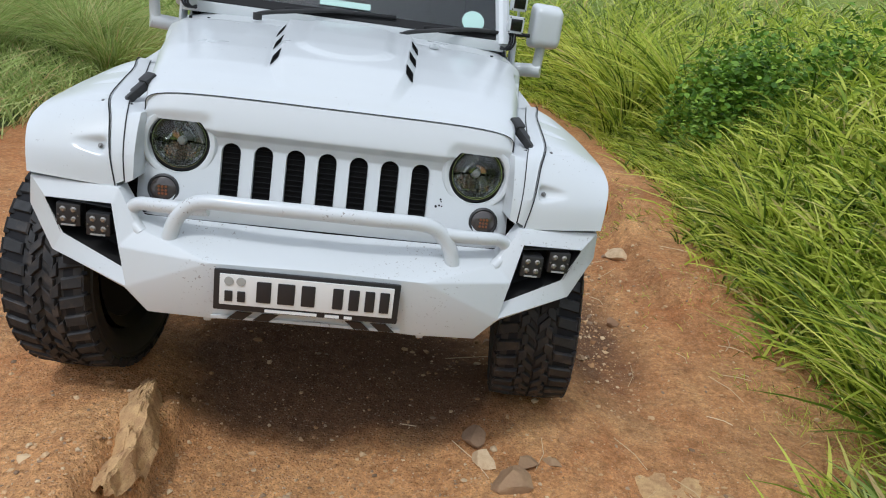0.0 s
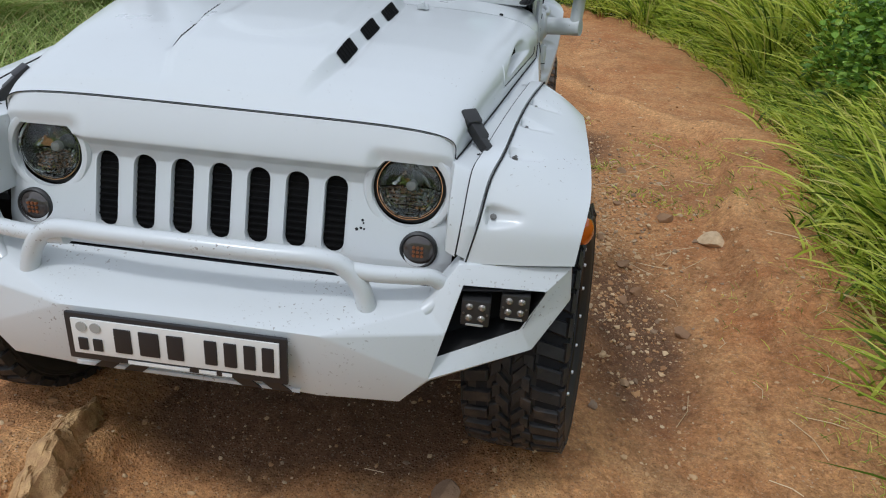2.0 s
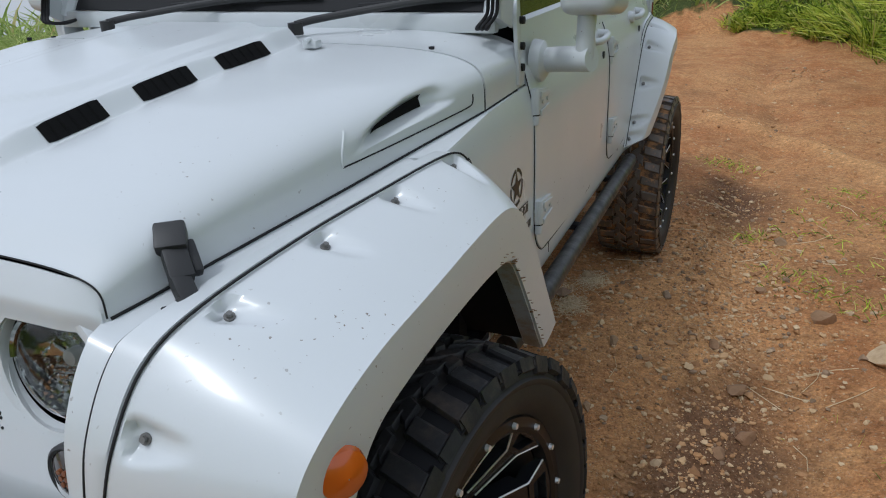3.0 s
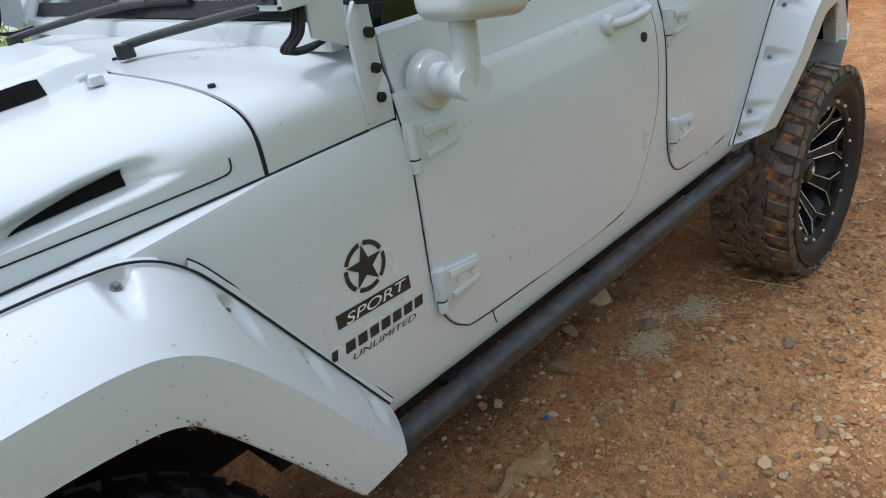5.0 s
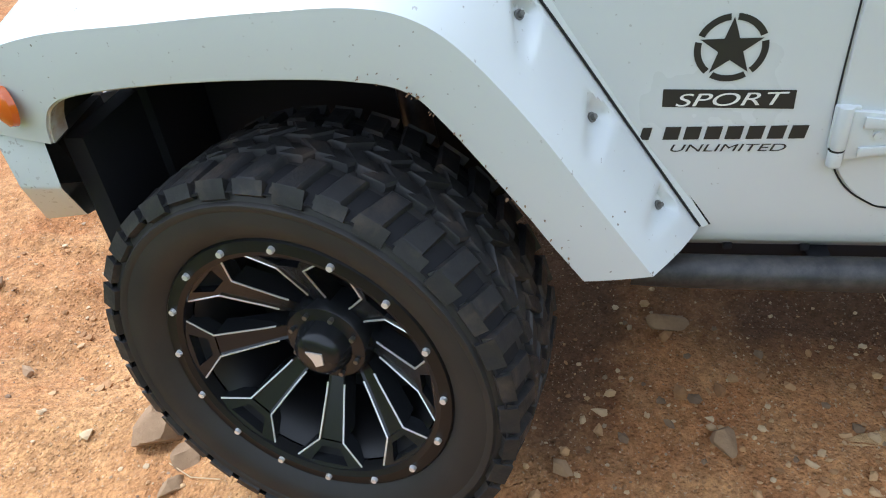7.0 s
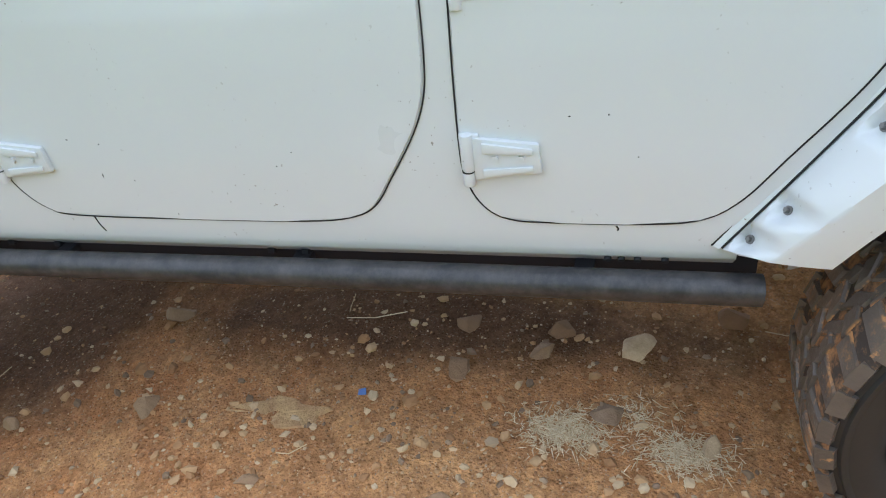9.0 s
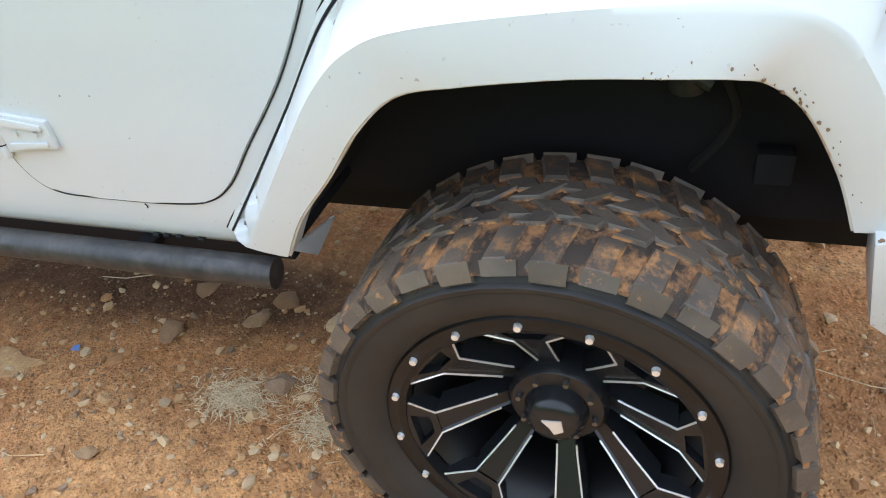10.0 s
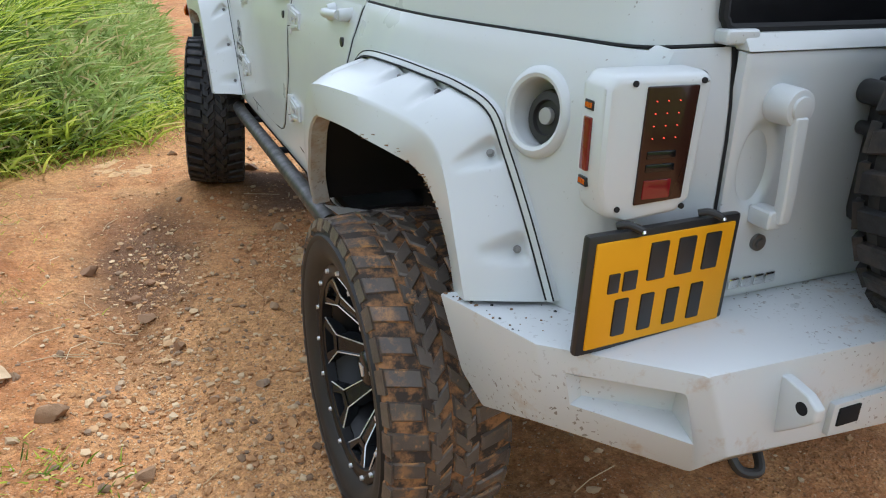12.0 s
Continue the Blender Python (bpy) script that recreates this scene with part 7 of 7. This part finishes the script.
def tussock(x, y, h, count, label, wide=0.007, mat=None):
    pts, faces, spots = [], [], []
    for _ in range(count):
        a = rng.uniform(0, 6.28)
        r = abs(rng.normal(0, 0.13))
        px, py = x + r * math.cos(a), y + r * math.sin(a)
        spots.append(((px, py, ground_z(px, py) - 0.02), h * rng.uniform(0.55, 1.1), rng.uniform(wide, 2 * wide), a + rng.normal(0, 0.5), rng.uniform(0.1, 0.6), rng.uniform(0.3, 1.1)))
    blade_set(spots, pts, faces, 6)
    me = bpy.data.meshes.new("grass_tussock")
    me.from_pydata(pts, [], faces)
    me.materials.append(mat or TUSSOCK)
    tagged(new("grass_tussock", me), label, "grass tussock", "tussocks beside the track")


for x, y, h in ((-2.9, 6.6, 1.25), (-3.5, 7.3, 1.4), (-2.3, 7.8, 1.2), (-4.4, 6.4, 1.1), (-1.7, 8.6, 1.1), (-5.2, 7.6, 1.3), (-4.6, 5.0, 0.8)):
    tussock(x, y, h, 800, "large pale green grass tussock with arching blades")
for x, y, h in ((3.5, 6.6, 1.3), (3.9, 5.4, 1.3), (3.6, 7.8, 1.2), (2.6, 10.2, 1.1), (2.3, -2.3, 1.0), (2.1, -3.2, 1.1), (3.0, 1.7, 0.95), (3.3, 2.7, 1.1), (2.9, 0.9, 0.9)):
    tussock(x, y, h * 0.85, 170, "green broad-bladed grass tussock overhanging the track edge", 0.015, GRASS)


for x, y, h in ((2.85, 0.15, 0.85), (2.75, -0.5, 0.9), (2.6, -1.0, 0.95), (2.5, -1.7, 1.0), (3.75, 7.0, 1.9), (3.7, 8.2, 2.0), (4.2, 6.3, 1.8)):
    tussock(x, y, h, 200 if y < 5 else 280, "tall arching grass tussock leaning over the track edge", 0.012 if y < 5 else 0.017, GRASS)


def shrub(x, y, w, h, count):
    """Broad-leaved bush: stems as parts, and many separate leaves."""
    sh = thing("shrub", (0, 0, 0), label="dense dark green broad-leaved shrub on the bank", category="shrub")
    z0 = ground_z(x, y)
    tips = []
    for k in range(9):
        a = 6.28 * k / 9
        tip = Vector((x + w * 0.7 * math.cos(a), y + w * 0.7 * math.sin(a), z0 + h * rng.uniform(0.4, 0.7)))
        tips.append(tip)
        part("stem", tube([(x, y, z0 - 0.03), (lerp(x, tip.x, 0.4), lerp(y, tip.y, 0.4), z0 + h * 0.4), tip], 0.007, 6, 4), LEAVES, sh)
    pts, faces = [], []
    for _ in range(count):
        u = Vector((rng.normal(), rng.normal(), abs(rng.normal()) + 0.05)).normalized() * rng.uniform(0.55, 1.02)
        bump = 1 + 0.38 * noise.noise(u * 2.3 + Vector((x, y, 0)))
        c = Vector((x + u.x * w * bump, y + u.y * w * bump, z0 + 0.08 + u.z * h * bump))
        ln = rng.uniform(0.035, 0.085)
        d = Vector((rng.normal(), rng.normal(), rng.normal() * 0.5 - 0.2)).normalized()
        sd = d.cross(Vector((rng.normal() * 0.5, rng.normal() * 0.5, 1))).normalized() * ln * 0.40
        up = sd.cross(d).normalized() * ln * 0.10
        b = len(pts)
        pts += [c, c + d * ln * 0.35 + sd + up, c + d * ln * 0.35 - sd + up, c + d * ln * 0.7 + sd * 0.8 + up, c + d * ln * 0.7 - sd * 0.8 + up, c + d * ln * 1.1, c + d * ln * 0.35, c + d * ln * 0.7]
        faces += [(b, b + 1, b + 6), (b, b + 6, b + 2), (b + 1, b + 3, b + 7, b + 6), (b + 6, b + 7, b + 4, b + 2), (b + 3, b + 5, b + 7), (b + 7, b + 5, b + 4)]
    me = bpy.data.meshes.new("crown")
    me.from_pydata([tuple(p) for p in pts], [], faces)
    me.materials.append(LEAVES)
    cr = new("crown", me)
    cr.parent = sh


shrub(3.80, 4.1, 0.55, 1.15, 3200)
shrub(3.95, 5.0, 0.60, 1.2, 3000)
shrub(4.3, 3.5, 0.6, 1.1, 1500)


def straw_patch():
    pts, faces, spots = [], [], []
    for cx, cy, n in ((0.69, 2.03, 900), (0.73, 2.33, 700), (0.62, 2.20, 200)):
        for _ in range(n):
            x, y = cx + rng.normal(0, 0.035), cy + rng.normal(0, 0.055)
            spots.append(((x, y, ground_z(x, y) + rng.uniform(0.002, 0.014)), rng.uniform(0.010, 0.040), rng.uniform(0.0008, 0.0022), rng.uniform(0, 6.28), 1.0, 0.0))
    for (x, y, z), ln, w, a, _, _ in spots:
        dx, dy, b = math.cos(a), math.sin(a), len(pts)
        z2 = ground_z(x + dx * ln, y + dy * ln) + rng.uniform(0.002, 0.010)
        pts += [(x - dy * w, y + dx * w, z), (x + dy * w, y - dx * w, z), (x + dx * ln, y + dy * ln, z2), (x + dx * ln * 0.5, y + dy * ln * 0.5, (z + z2) / 2 + w)]
        faces += [(b, b + 1, b + 3), (b + 1, b + 2, b + 3), (b + 2, b, b + 3)]
    stuff("flattened_straw", pts, faces, STRAW, "pale flattened straw trodden into the soil", "straw")


straw_patch()


def slab(outline, height, label, seed):
    """A flat broken slab half sunk in the ground."""
    cx, cy = sum(p[0] for p in outline) / len(outline), sum(p[1] for p in outline) / len(outline)
    rnd = random.Random(seed)
    ring = []
    for p, q in zip(outline, outline[1:] + outline[:1]):
        for k in range(4):
            ring.append((lerp(p[0], q[0], k / 4) + rnd.uniform(-0.012, 0.012), lerp(p[1], q[1], k / 4) + rnd.uniform(-0.012, 0.012)))
    base = max(ground_z(x, y) for x, y in ring)
    rows = [[Vector((x, y, base - 0.10)) for x, y in ring]]
    for f, dz in ((1.0, 0.6), (0.94, 0.95), (0.6, 1.05), (0.2, 1.0)):
        rows.append([Vector((lerp(cx, x, f), lerp(cy, y, f), base - 0.03 + height * dz + rnd.uniform(-0.003, 0.003))) for x, y in ring])
    tagged(part("stone_slab", loft(rows, ring=True, caps=True), OCHRE_ROCK, None, "", 30), label, "stone slab", "slabs beside the track")


slab([(0.82, 1.08), (0.71, 1.06), (0.66, 1.22), (0.68, 1.40), (0.76, 1.34)], 0.022, "pale ochre stone slab sunk in the gravel", 5)
slab([(1.30, -0.48), (1.62, -0.50), (1.76, -0.72), (1.55, -0.98), (1.30, -0.82)], 0.02, "pale weathered stone slab at the grass edge", 9)


def outcrop(line, wide, high):
    """A low weathered rib of rock, steep on one side, sunk in the soil."""
    rows, path = [], spline([(x, y, 0) for x, y in line], 22)
    prof_u, prof_h = (-1.0, -0.6, -0.2, 0.2, 0.42, 0.52, 0.62, 0.8), (-0.35, 0.30, 0.68, 0.95, 0.92, 0.55, 0.05, -0.5)
    for i, p in enumerate(path):
        f = math.sin(math.pi * (i + 0.5) / len(path)) ** 0.4
        row = []
        for u in np.linspace(-1.0, 0.8, 34):
            q = Vector((p.x + u * wide * f, p.y, 0))
            jag = noise.fractal(Vector((q.x * 16, q.y * 9, 1.3)), 0.7, 2.1, 6) * 0.028
            row.append(Vector((q.x + jag * 0.5, q.y + jag * 0.3, ground_z(p.x - 0.05, p.y) - 0.03 + high * table(u, prof_u, prof_h) * f + jag)))
        rows.append(row)
    tagged(part("rock_rib", loft(rows), OCHRE_ROCK, None, "", 25), "pale ochre weathered rib of rock in the track", "rock")


outcrop([(-0.66, -0.16), (-0.60, -0.36), (-0.57, -0.55), (-0.56, -0.74), (-0.58, -0.92)], 0.10, 0.085)


def twigs():
    pts, faces, spots = [], [], []
    for _ in range(70):
        y = rng.uniform(-1.2, 4.0)
        x = rng.uniform(1.2, 2.4) if rng.uniform() < 0.7 else rng.uniform(0.2, 1.4)
        spots.append(((x, y, ground_z(x, y) + 0.008), rng.uniform(0.05, 0.26), 0.0028, rng.uniform(0, 6.28), 1.0, -0.02))
    n = 0
    for (x, y, z), ln, w, a, _, _ in spots:
        dx, dy = math.cos(a), math.sin(a)
        for t in (0.0, 0.5, 1.0):
            cx, cy = x + dx * ln * t + (0.02 if t == 0.5 else 0), y + dy * ln * t
            cz = ground_z(cx, cy) + 0.006
            pts += [(cx - dy * w / 2, cy + dx * w / 2, cz), (cx + dy * w / 2, cy - dx * w / 2, cz), (cx, cy, cz + w)]
        for i in (0, 3):
            for p, q in ((0, 1), (1, 2), (2, 0)):
                faces.append((n + i + p, n + i + q, n + i + 3 + q, n + i + 3 + p))
        n += 9
    stuff("dry_twigs", pts, faces, STRAW, "dry grass stalks and twigs on the dirt", "twigs")


twigs()
